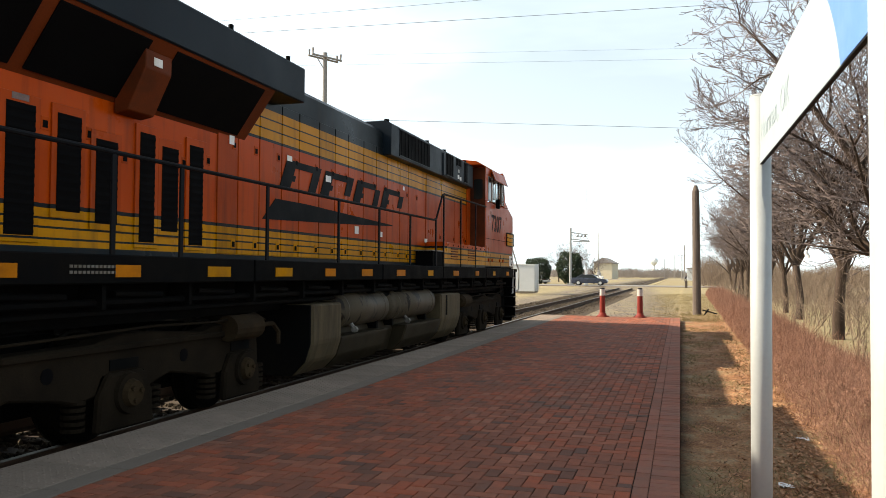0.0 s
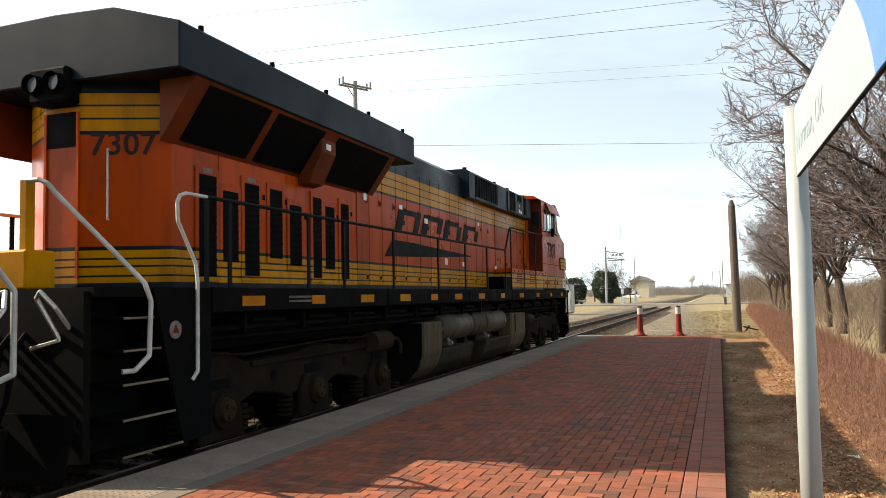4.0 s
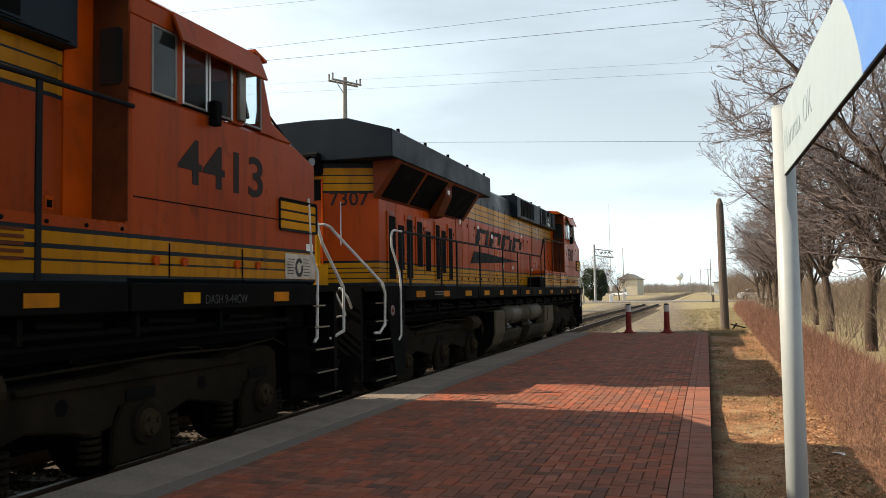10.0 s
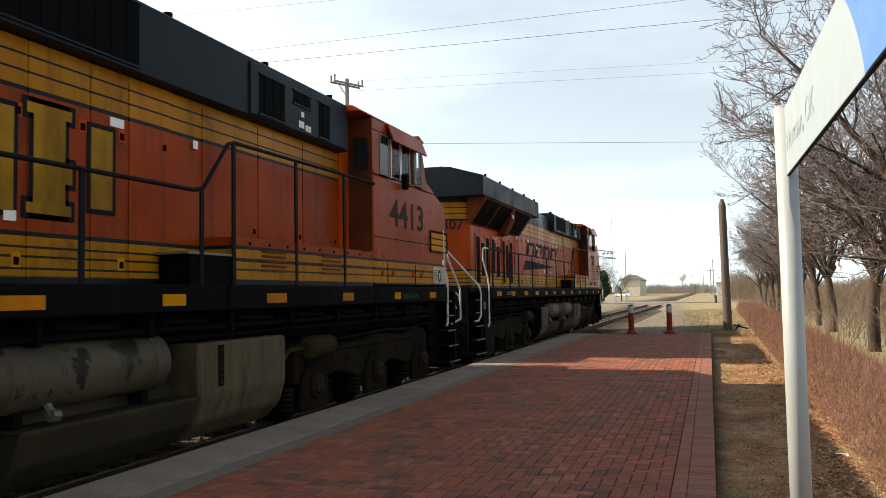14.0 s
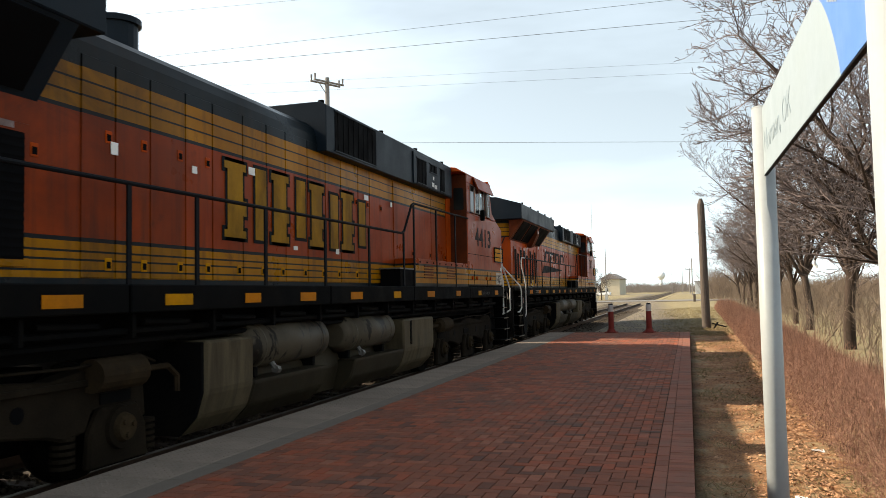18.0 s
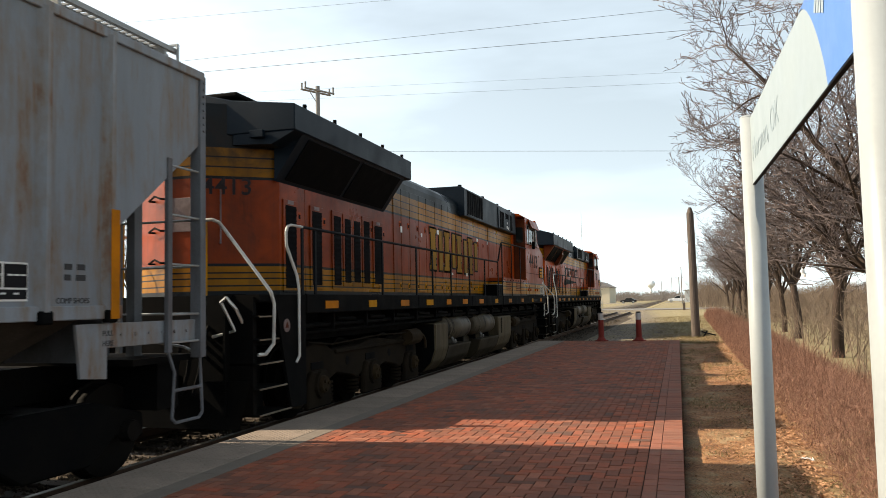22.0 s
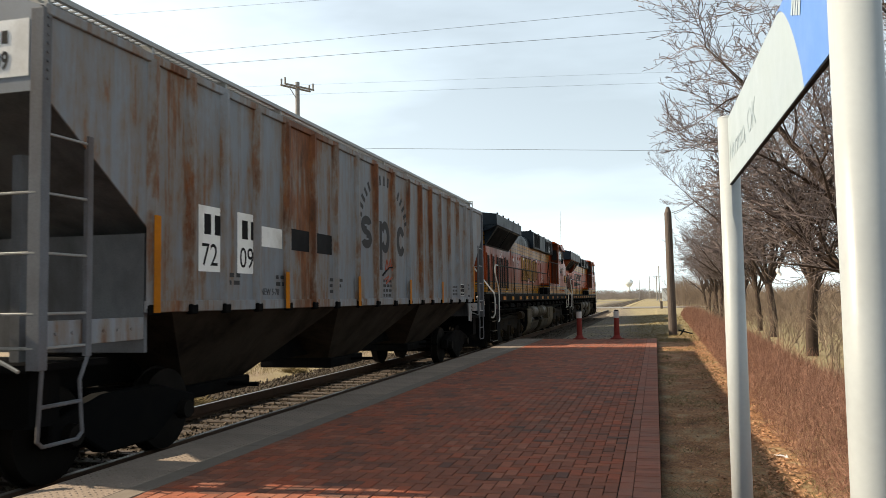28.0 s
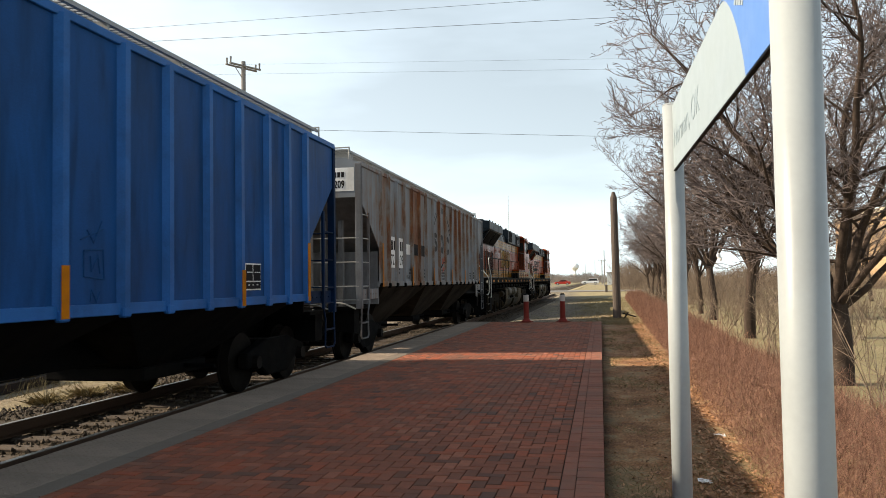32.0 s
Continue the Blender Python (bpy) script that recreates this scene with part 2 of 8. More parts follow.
# rib places of the grey car from its front end, and how rusty the sheet is beside some of them
GREY_RIBS = (-1.62, -2.38, -3.18, -4.05, -4.92, -5.72, -6.5, -7.38, -8.33, -9.32, -10.26, -11.2, -12.05, -12.9, -13.75, -14.53, -15.22, -15.9)
RUST_AT = ((-15.3, 0.5), (-13.82, 0.6), (-12.97, 0.75), (-12.55, 0.8), (-12.12, 1.0), (-11.6, 0.75), (-11.27, 0.7), (-10.33, 0.62), (-9.4, 0.85), (-8.4, 0.65), (-7.45, 0.62), (-6.55, 0.9),
           (-5.77, 1.0), (-4.95, 0.4), (-4.1, 0.7), (-3.22, 0.85))


def rusty_paint(name, color, rust, rough=0.6, boost=0.0):
    """Chalky faded car paint; tan stains, and dark rust that runs down from the roof edge beside the ribs."""
    m = surface(name, color, rough, vary=0.12, scale=0.8, bump=0.05, spec=0.2)
    nt = m.node_tree
    bsdf = nt.nodes["Principled BSDF"]
    old = bsdf.inputs["Base Color"].links[0].from_socket

    def calc(op, a, b=0.0):
        n = nt.nodes.new("ShaderNodeMath")
        n.operation = op
        for i, v in enumerate((a, b)):
            if isinstance(v, bpy.types.NodeSocket):
                nt.links.new(v, n.inputs[i])
            else:
                n.inputs[i].default_value = v
        return n.outputs[0]

    tc = nt.nodes.new("ShaderNodeTexCoord")
    sep = nt.nodes.new("ShaderNodeSeparateXYZ")
    nt.links.new(tc.outputs["Object"], sep.inputs[0])
    stops = [(0.0, 0.0)]
    for (y, k), (y2, k2) in zip(RUST_AT, RUST_AT[1:] + ((-2.3, 0.0),)):
        stops.append(((y + 17.4) / 17.4, k))
        if y2 - y > 0.6:
            stops.append((((y + y2) / 2 + 17.4) / 17.4, 0.0))
    wobble = calc("MULTIPLY", calc("SUBTRACT", grain(nt, 2.5, 4, 0.6, (1, 1, 0.4)), 0.5), 0.5)
    along = calc("DIVIDE", calc("ADD", calc("ADD", sep.outputs[1], wobble), 17.4), 17.4)
    near = calc("POWER", ramp(nt, along, stops), 2.0)
    high = ramp(nt, calc("MULTIPLY", sep.outputs[2], 0.2), ((0.3, 0.25), (0.55, 0.5), (0.8, 1.0)))
    streak = grain(nt, 2.8, 7, 0.66, (1, 2.6, 0.22), 0.5)
    blot = grain(nt, 0.9, 5, 0.6, (1, 1, 0.8), 0.4)
    spot = grain(nt, 7.0, 6, 0.75, (1, 1.3, 0.6))
    score = calc("ADD", calc("MULTIPLY", streak, 0.5), calc("MULTIPLY", spot, 0.22))
    score = calc("ADD", score, calc("MULTIPLY", calc("MULTIPLY", near, high), 0.27))
    score = calc("ADD", score, calc("ADD", calc("MULTIPLY", calc("SUBTRACT", blot, 0.5), 0.42), boost))
    stain = ramp(nt, score, ((0.33, 0.0), (0.47, 0.75)))
    core = ramp(nt, score, ((0.435, 0.0), (0.53, 0.94)))
    out = mix(nt, ramp(nt, grain(nt, 1.3, 6, 0.65, (1, 2.2, 0.4)), ((0.4, 0.0), (0.72, 0.5))), old, tuple(v * 0.62 for v in color))
    out = mix(nt, stain, out, (0.165, 0.105, 0.058))
    tone = ramp(nt, grain(nt, 4.0, 6, 0.7, (1, 1.5, 0.5)), ((0.3, tuple(v * 0.35 for v in rust)), (0.55, rust), (0.72, (rust[0] * 1.5, rust[1] * 1.9, rust[2] * 1.6))))
    nt.links.new(mix(nt, core, out, tone), bsdf.inputs["Base Color"])
    return m


M_GREYCAR = rusty_paint("weathered_grey_hopper_paint", (0.185, 0.206, 0.23), (0.165, 0.052, 0.0145))
M_GREYRIB = rusty_paint("grey_rib_paint", (0.215, 0.236, 0.26), (0.15, 0.046, 0.013), boost=0.03)
M_GREYPOST = surface("worn_grey_end_frame_paint", (0.125, 0.134, 0.148), 0.7, vary=0.3, scale=2.0, dirt=(0.06, 0.034, 0.02), dirt_amount=0.45, dirt_stretch=(1, 1, 0.3), spec=0.12)
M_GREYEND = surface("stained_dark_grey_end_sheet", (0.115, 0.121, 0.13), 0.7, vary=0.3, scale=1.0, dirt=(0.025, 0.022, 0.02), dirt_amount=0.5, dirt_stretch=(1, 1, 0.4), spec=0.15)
M_TANKEND = surface("streaked_tank_side", (0.084, 0.064, 0.037), 0.65, vary=0.3, scale=1.3, dirt=(0.018, 0.012, 0.006), dirt_amount=0.5, dirt_scale=2.4, dirt_stretch=(1, 2.2, 0.3), spec=0.12)
M_TANKLOW = surface("oily_fuel_tank", (0.032, 0.024, 0.0125), 0.65, vary=0.4, scale=1.5, dirt=(0.011, 0.008, 0.0045), dirt_amount=0.5, dirt_stretch=(1, 1, 0.35), spec=0.15)
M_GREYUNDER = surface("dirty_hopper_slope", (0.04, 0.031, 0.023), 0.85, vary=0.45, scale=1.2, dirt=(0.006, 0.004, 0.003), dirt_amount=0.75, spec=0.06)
M_BLUECAR = surface("blue_hopper_paint", (0.004, 0.058, 0.195), 0.5, vary=0.34, scale=0.7, dirt=(0.003, 0.026, 0.075), dirt_amount=0.5, dirt_scale=1.6, dirt_stretch=(1, 2.0, 0.35), bump=0.05, spec=0.08)
M_BLUERIB = surface("blue_rib_paint", (0.011, 0.105, 0.325), 0.45, vary=0.25, scale=1.5, dirt=(0.006, 0.045, 0.13), dirt_amount=0.35, bump=0.05, spec=0.12)
# the blue car's end-frame shade is put into this darker copy
M_BLUESHADE = surface("grimy_shaded_blue_paint", (0.0022, 0.016, 0.052), 0.6, vary=0.3, scale=2.0, dirt=(0.005, 0.01, 0.02), dirt_amount=0.5, bump=0.05, spec=0.08)
M_GALV = surface("galvanised_grating", (0.26, 0.265, 0.26), 0.5, 0.4, vary=0.2)
M_STENCIL = surface("black_stencil_paint", (0.012, 0.012, 0.013), 0.7, vary=0.2, bump=0.0, spec=0.08)
M_GREYSTENCIL = surface("faded_stencil_paint", (0.04, 0.04, 0.042), 0.6, vary=0.2, bump=0.0, spec=0.1)
M_BLUEGRAF = surface("faint_dark_blue_scrawl", (0.006, 0.05, 0.15), 0.7, vary=0.3, bump=0.0, spec=0.1)
M_REDGRAF = surface("red_spray_paint", (0.35, 0.07, 0.03), 0.6, vary=0.2, bump=0.0)


def glass(name, tint=(0.012, 0.015, 0.015), rough=0.05):
    m = bpy.data.materials.new(name)
    m.use_nodes = True
    nt = m.node_tree
    b = nt.nodes["Principled BSDF"]
    b.inputs["Base Color"].default_value = (*tint, 1)
    b.inputs["Specular IOR Level"].default_value = 0.3
    nt.links.new(ramp(nt, grain(nt, 4.0), ((0.3, rough), (0.8, rough + 0.12))), b.inputs["Roughness"])
    return m


M_GLASS = glass("dark_window_glass")
M_CLEAR = glass("clear_window_glass", (0.72, 0.82, 0.82), 0.0)
M_CLEAR.node_tree.nodes["Principled BSDF"].inputs["Transmission Weight"].default_value = 1.0
M_CLEAR.node_tree.nodes["Principled BSDF"].inputs["IOR"].default_value = 1.1
M_INTAKE = surface("dark_orange_brown_paint", (0.12, 0.023, 0.005), 0.6, vary=0.3, scale=1.5, dirt=(0.03, 0.012, 0.006), dirt_amount=0.4, spec=0.12)
# shade of the cab's rear recess is put into this brown
M_SHADEBROWN = surface("recess_shade_and_print_brown", (0.10, 0.022, 0.006), 0.7, vary=0.5, scale=2.0, dirt=(0.02, 0.01, 0.006), dirt_amount=0.5, spec=0.1)
BRICK_TONES = ((0.0, (0.5, 0.75, 0.98)), (0.06, (0.6, 0.72, 0.8)), (0.14, (0.86, 0.9, 0.95)), (0.55, (1.0, 1.0, 1.0)), (0.8, (1.3, 0.98, 0.85)), (1.0, (1.25, 1.4, 1.45)))
M_BRICK = surface("brick_paver", (0.226, 0.079, 0.048), 0.9, vary=0.25, scale=9.0, fine=160, bump=0.35, depth=0.003, per_piece=0.4, tones=BRICK_TONES,
                  dirt=(0.10, 0.075, 0.06), dirt_amount=0.3, dirt_scale=1.1, spec=0.15)
M_BRICK_FIELD = surface("brick_paver_field", (0.226, 0.079, 0.048), 0.9, vary=0.25, scale=9.0, fine=160, bump=0.35, depth=0.003, per_island=0.4, tones=BRICK_TONES,
                        dirt=(0.10, 0.075, 0.06), dirt_amount=0.3, dirt_scale=1.1, spec=0.15)
M_BRICK_EDGE = surface("edge_brick", (0.235, 0.092, 0.062), 0.9, vary=0.2, scale=9.0, fine=160, bump=0.3, depth=0.003, per_island=0.18, per_piece=0.0,
                       dirt=(0.15, 0.10, 0.08), dirt_amount=0.3, spec=0.15)
M_JOINT = surface("sand_joint", (0.035, 0.024, 0.018), 0.95, vary=0.3, scale=8, spec=0.05)
M_TACTILE = surface("pale_tactile_paver", (0.228, 0.18, 0.145), 0.9, vary=0.22, scale=2.5, bump=0.2, depth=0.003, per_piece=0.12, dirt=(0.12, 0.1, 0.078), dirt_amount=0.45, spec=0.1)
M_CONCRETE = surface("concrete", (0.165, 0.136, 0.112), 0.9, vary=0.2, scale=1.5, bump=0.2, dirt=(0.115, 0.094, 0.073), dirt_amount=0.4, spec=0.15)
M_ASPHALT = surface("asphalt", (0.17, 0.165, 0.16), 0.9, vary=0.2, scale=0.4, fine=20)
M_BALLAST_BED = surface("ballast_bed", (0.058, 0.045, 0.033), 0.95, vary=0.45, scale=14, fine=45, bump=0.9, depth=0.03, spec=0.1)
M_ROCK = surface("ballast_stone", (0.07, 0.055, 0.041), 0.9, vary=0.3, scale=12, bump=0.3, per_island=0.7, spec=0.1)
M_TIE = surface("creosoted_timber", (0.05, 0.036, 0.027), 0.9, vary=0.35, scale=6, fine=70, bump=0.5, per_piece=0.25)
M_WOOD_POLE = surface("weathered_timber_pole", (0.1, 0.078, 0.065), 0.9, vary=0.3, scale=8, bump=0.5, dirt=(0.05, 0.04, 0.035), dirt_stretch=(1, 1, 0.1), dirt_scale=9)
M_GREYPOLE = surface("grey_timber_pole", (0.2, 0.19, 0.18), 0.9, vary=0.25, scale=6, bump=0.3)
M_POST = surface("silver_painted_post", (0.31, 0.338, 0.348), 0.42, vary=0.06, scale=3, bump=0.03, dirt=(0.2, 0.21, 0.21), dirt_amount=0.2)
M_SIGNWHITE = surface("white_sign_face", (0.285, 0.345, 0.375), 0.45, vary=0.05, bump=0.0)
M_SIGNBLUE = surface("blue_sign_face", (0.075, 0.19, 0.48), 0.4, vary=0.06, bump=0.0)
M_SIGNTEXT = surface("grey_blue_lettering", (0.225, 0.285, 0.318), 0.45, vary=0.1, bump=0.0)
M_BARK = surface("grey_brown_bark", (0.062, 0.045, 0.036), 0.95, vary=0.4, scale=7, fine=40, bump=0.8, depth=0.02, dirt=(0.025, 0.019, 0.015), dirt_stretch=(1, 1, 0.2), dirt_scale=8, spec=0.08)
# distance haze is put into this paler twig colour
M_FARWOOD = surface("far_haze_pale_twigs", (0.19, 0.168, 0.155), 0.95, vary=0.25, scale=0.05, bump=0.0, per_island=0.4, spec=0.05)
M_BRUSH = surface("dry_brush_twigs", (0.215, 0.162, 0.122), 0.9, vary=0.3, scale=1.0, bump=0.0, per_island=0.5, spec=0.08)
M_TWIG = surface("bare_twigs", (0.142, 0.115, 0.109), 0.9, vary=0.3, scale=1.0, bump=0.0, per_island=0.5, spec=0.08)
M_HEDGE = surface("red_brown_hedge_twigs", (0.275, 0.15, 0.108), 0.9, vary=0.3, scale=0.9, bump=0.0, per_island=0.65, spec=0.06)
M_LEAF = surface("dry_leaf", (0.34, 0.185, 0.105), 0.85, vary=0.3, bump=0.0, per_island=0.6, spec=0.15)
M_DRYGRASS = surface("dry_grass_blades", (0.195, 0.152, 0.078), 0.9, vary=0.25, scale=0.6, bump=0.0, per_island=0.6, spec=0.08)
M_EVERGREEN = surface("evergreen_leaves", (0.017, 0.032, 0.013), 0.7, vary=0.4, scale=1.0, bump=0.0, per_island=0.5)
M_CREAM = surface("cream_siding", (0.55, 0.48, 0.36), 0.8, vary=0.08, scale=0.5, bump=0.05)
M_TANSTUCCO = surface("orange_tan_stucco", (0.36, 0.235, 0.135), 0.85, vary=0.1, scale=0.4, bump=0.1)
M_GREYROOF = surface("grey_shingle_roof", (0.22, 0.2, 0.19), 0.9, vary=0.2, scale=1)
M_CABINET = surface("pale_grey_steel", (0.5, 0.51, 0.51), 0.45, 0.2, vary=0.08, scale=1.0, bump=0.02)
M_BOLLARD = surface("orange_red_plastic", (0.175, 0.024, 0.018), 0.6, vary=0.15, scale=6, bump=0.05, dirt=(0.08, 0.02, 0.014), dirt_amount=0.3, spec=0.12)
M_BOLLARD_WHITE = surface("white_reflective_sleeve", (0.40, 0.37, 0.35), 0.45, vary=0.08, bump=0.02, dirt=(0.22, 0.17, 0.14), dirt_amount=0.25)
M_WATERTOWER = surface("white_tank_paint", (0.75, 0.78, 0.8), 0.5, vary=0.05, bump=0.0)
M_TYRE = surface("tyre_rubber", (0.02, 0.02, 0.02), 0.8, vary=0.2)
M_WIRE = surface("dark_wire", (0.06, 0.065, 0.075), 0.5, vary=0.1, bump=0.0)
M_BAG = surface("white_plastic_bag", (0.75, 0.74, 0.72), 0.4, vary=0.08, scale=10, bump=0.2)


def ground_material():
    """Dry lawn, bare red-brown earth beside the platform, gravelly verge: all by place and noise."""
    m = bpy.data.materials.new("dry_grass_and_earth")
    m.use_nodes = True
    nt = m.node_tree
    bsdf = nt.nodes["Principled BSDF"]
    bsdf.inputs["Roughness"].default_value = 0.95
    tc = nt.nodes.new("ShaderNodeTexCoord")
    sep = nt.nodes.new("ShaderNodeSeparateXYZ")
    nt.links.new(tc.outputs["Object"], sep.inputs[0])
    straw = ramp(nt, grain(nt, 0.5, 6), ((0.3, (0.12, 0.105, 0.045)), (0.46, (0.225, 0.19, 0.09)), (0.62, (0.26, 0.2, 0.112)), (0.8, (0.14, 0.122, 0.052))))
    straw = mix(nt, 0.45, straw, ramp(nt, grain(nt, 22, 5), ((0.38, (0.07, 0.056, 0.028)), (0.62, (0.27, 0.215, 0.115)))))
    earth = ramp(nt, grain(nt, 3.0, 6), ((0.3, (0.06, 0.026, 0.010)), (0.46, (0.24, 0.084, 0.026)), (0.55, (0.37, 0.17, 0.068)), (0.66, (0.43, 0.31, 0.17))))
    earth = mix(nt, 0.5, earth, ramp(nt, grain(nt, 40, 4), ((0.4, (0.03, 0.015, 0.007)), (0.6, (0.36, 0.18, 0.075)))))
    inside = node(nt, "MapRange")
    inside.inputs["From Min"].default_value, inside.inputs["From Max"].default_value = 2.6, 1.2
    nt.links.new(sep.outputs[0], inside.inputs[0])
    far = node(nt, "MapRange")
    far.inputs["From Min"].default_value, far.inputs["From Max"].default_value = 38.0, 26.0
    nt.links.new(sep.outputs[1], far.inputs[0])
    mul = nt.nodes.new("ShaderNodeMath")
    mul.operation = "MULTIPLY"
    nt.links.new(inside.outputs[0], mul.inputs[0])
    nt.links.new(far.outputs[0], mul.inputs[1])
    beside = node(nt, "MapRange")
    beside.inputs["From Min"].default_value, beside.inputs["From Max"].default_value = -2.0, -1.0
    nt.links.new(sep.outputs[0], beside.inputs[0])
    near_edge = nt.nodes.new("ShaderNodeMath")
    near_edge.operation = "MULTIPLY"
    nt.links.new(mul.outputs[0], near_edge.inputs[0])
    nt.links.new(beside.outputs[0], near_edge.inputs[1])
    patch = nt.nodes.new("ShaderNodeMath")
    patch.operation = "MULTIPLY"
    nt.links.new(near_edge.outputs[0], patch.inputs[0])
    nt.links.new(ramp(nt, grain(nt, 0.9, 5), ((0.36, 0.4), (0.52, 1.0))), patch.inputs[1])
    soil = mix(nt, patch.outputs[0], straw, earth)
    # crushed stone spilling off the track bed past the platform's end
    slope = nt.nodes.new("ShaderNodeVectorMath")
    slope.operation = "DOT_PRODUCT"
    slope.inputs[1].default_value = (-1.0, -0.052, 0.0)
    nt.links.new(tc.outputs["Object"], slope.inputs[0])
    spill = node(nt, "MapRange")
    spill.inputs["From Min"].default_value, spill.inputs["From Max"].default_value = -2.5, -1.2
    nt.links.new(slope.outputs["Value"], spill.inputs[0])
    past = node(nt, "MapRange")
    past.inputs["From Min"].default_value, past.inputs["From Max"].default_value = 27.0, 28.0
    nt.links.new(sep.outputs[1], past.inputs[0])
    west = node(nt, "MapRange")
    west.inputs["From Min"].default_value, west.inputs["From Max"].default_value = -12.5, -10.5
    nt.links.new(sep.outputs[0], west.inputs[0])
    a = mix(nt, 1.0, spill.outputs[0], past.outputs[0], "MULTIPLY")
    a = mix(nt, 1.0, a, west.outputs[0], "MULTIPLY")
    a = mix(nt, 1.0, a, ramp(nt, grain(nt, 1.3, 5), ((0.38, 0.25), (0.55, 1.0))), "MULTIPLY")
    stones = ramp(nt, grain(nt, 9, 6, 0.8), ((0.4, (0.028, 0.022, 0.017)), (0.5, (0.1, 0.078, 0.058)), (0.6, (0.24, 0.195, 0.155))))
    # bare tan dirt beyond the track
    beyond = node(nt, "MapRange")
    beyond.inputs["From Min"].default_value, beyond.inputs["From Max"].default_value = -8.6, -9.6
    nt.links.new(sep.outputs[0], beyond.inputs[0])
    close = node(nt, "MapRange")
    close.inputs["From Min"].default_value, close.inputs["From Max"].default_value = 60.0, 35.0
    nt.links.new(sep.outputs[1], close.inputs[0])
    b = mix(nt, 1.0, beyond.outputs[0], close.outputs[0], "MULTIPLY")
    b = mix(nt, 1.0, b, ramp(nt, grain(nt, 0.7, 5), ((0.4, 0.35), (0.6, 1.0))), "MULTIPLY")
    dirt = ramp(nt, grain(nt, 5.0, 6, 0.7), ((0.3, (0.10, 0.068, 0.043)), (0.7, (0.27, 0.195, 0.125))))
    soil = mix(nt, b, soil, dirt)
    nt.links.new(mix(nt, a, soil, stones), bsdf.inputs["Base Color"])
    b = node(nt, "Bump", Strength=0.9, Distance=0.04)
    nt.links.new(grain(nt, 18, 6, 0.7), b.inputs["Height"])
    nt.links.new(b.outputs[0], bsdf.inputs["Normal"])
    return m


M_GROUND = ground_material()


# ---- mesh helpers ----
def finish(name, bm, material, parent=None, label=""):
    me = bpy.data.meshes.new(name)
    bm.to_mesh(me)
    bm.free()
    me.materials.append(material)
    ob = new(name, me)
    if parent:
        ob.parent = parent
    if label:
        ob["label"] = label
    return ob


def part(name, bm, material, parent, label=""):
    return finish(name, bm, material, parent, label)


def arrays(name, verts, faces, material, parent=None, smooth=False):
    me = bpy.data.meshes.new(name)
    me.from_pydata(verts, [], faces)
    me.materials.append(material)
    if smooth:
        me.shade_smooth()
    ob = new(name, me)
    if parent:
        ob.parent = parent
    return ob


def empty(name, label, category, group="", at=(0, 0, 0)):
    ob = new(name)
    ob.location = at
    return tagged(ob, label, category, group)


def BM():
    return bmesh.new()


def box(bm, x0, x1, y0, y1, z0, z1, bevel=0.0):
    r = bmesh.ops.create_cube(bm, size=1.0, matrix=Matrix.LocRotScale(((x0 + x1) / 2, (y0 + y1) / 2, (z0 + z1) / 2), None, (abs(x1 - x0), abs(y1 - y0), abs(z1 - z0))))
    if bevel:
        edges = {e for v in r["verts"] for e in v.link_edges}
        bmesh.ops.bevel(bm, geom=list(edges), offset=bevel, segments=1, affect="EDGES")
    return bm


def rod(bm, p0, p1, r0, r1=None, seg=8, caps=True):
    p0, p1 = Vector(p0), Vector(p1)
    d = p1 - p0
    m = Matrix.Translation((p0 + p1) / 2) @ d.to_track_quat("Z", "Y").to_matrix().to_4x4()
    bmesh.ops.create_cone(bm, cap_ends=caps, segments=seg, radius1=r0, radius2=r0 if r1 is None else r1, depth=d.length, matrix=m)
    return bm


def tube(bm, points, r, seg=8):
    """A bent pipe with rounded joints."""
    for a, b in zip(points, points[1:]):
        rod(bm, a, b, r, seg=seg)
    for p in points[1:-1]:
        bmesh.ops.create_icosphere(bm, subdivisions=1, radius=r * 1.02, matrix=Matrix.Translation(p))
    return bm


def prism(bm, outline, lo, hi, axis="x", bevel=0.0):
    """A solid from an outline: points (y, z) swept along x, (x, z) along y or (x, y) along z."""
    def place(p, w):
        return {"x": (w, p[0], p[1]), "y": (p[0], w, p[1]), "z": (p[0], p[1], w)}[axis]
    a = [bm.verts.new(place(p, lo)) for p in outline]
    b = [bm.verts.new(place(p, hi)) for p in outline]
    faces = [bm.faces.new(a[::-1]), bm.faces.new(b)]
    n = len(outline)
    faces += [bm.faces.new((a[i], a[(i + 1) % n], b[(i + 1) % n], b[i])) for i in range(n)]
    bmesh.ops.recalc_face_normals(bm, faces=faces)
    if bevel:
        bmesh.ops.bevel(bm, geom=list({e for f in faces for e in f.edges}), offset=bevel, segments=1, affect="EDGES")
    return bm


def lettering(name, body, size, material, parent, m, extrude=0.002, bold=0.0):
    """Readable writing as a flat mesh at the pose m."""
    cu = bpy.data.curves.new(name, "FONT")
    cu.body, cu.size, cu.extrude = body, size, extrude
    cu.resolution_u, cu.offset, cu.space_character = 3, bold * size, 1 + bold * 2
    tmp = new(name, cu)
    bpy.context.view_layer.update()
    me = bpy.data.meshes.new_from_object(tmp.evaluated_get(bpy.context.evaluated_depsgraph_get()))
    bpy.data.objects.remove(tmp)
    me.transform(m)
    me.materials.clear()
    me.materials.append(material)
    ob = new(name, me)
    if parent:
        ob.parent = parent
    return ob


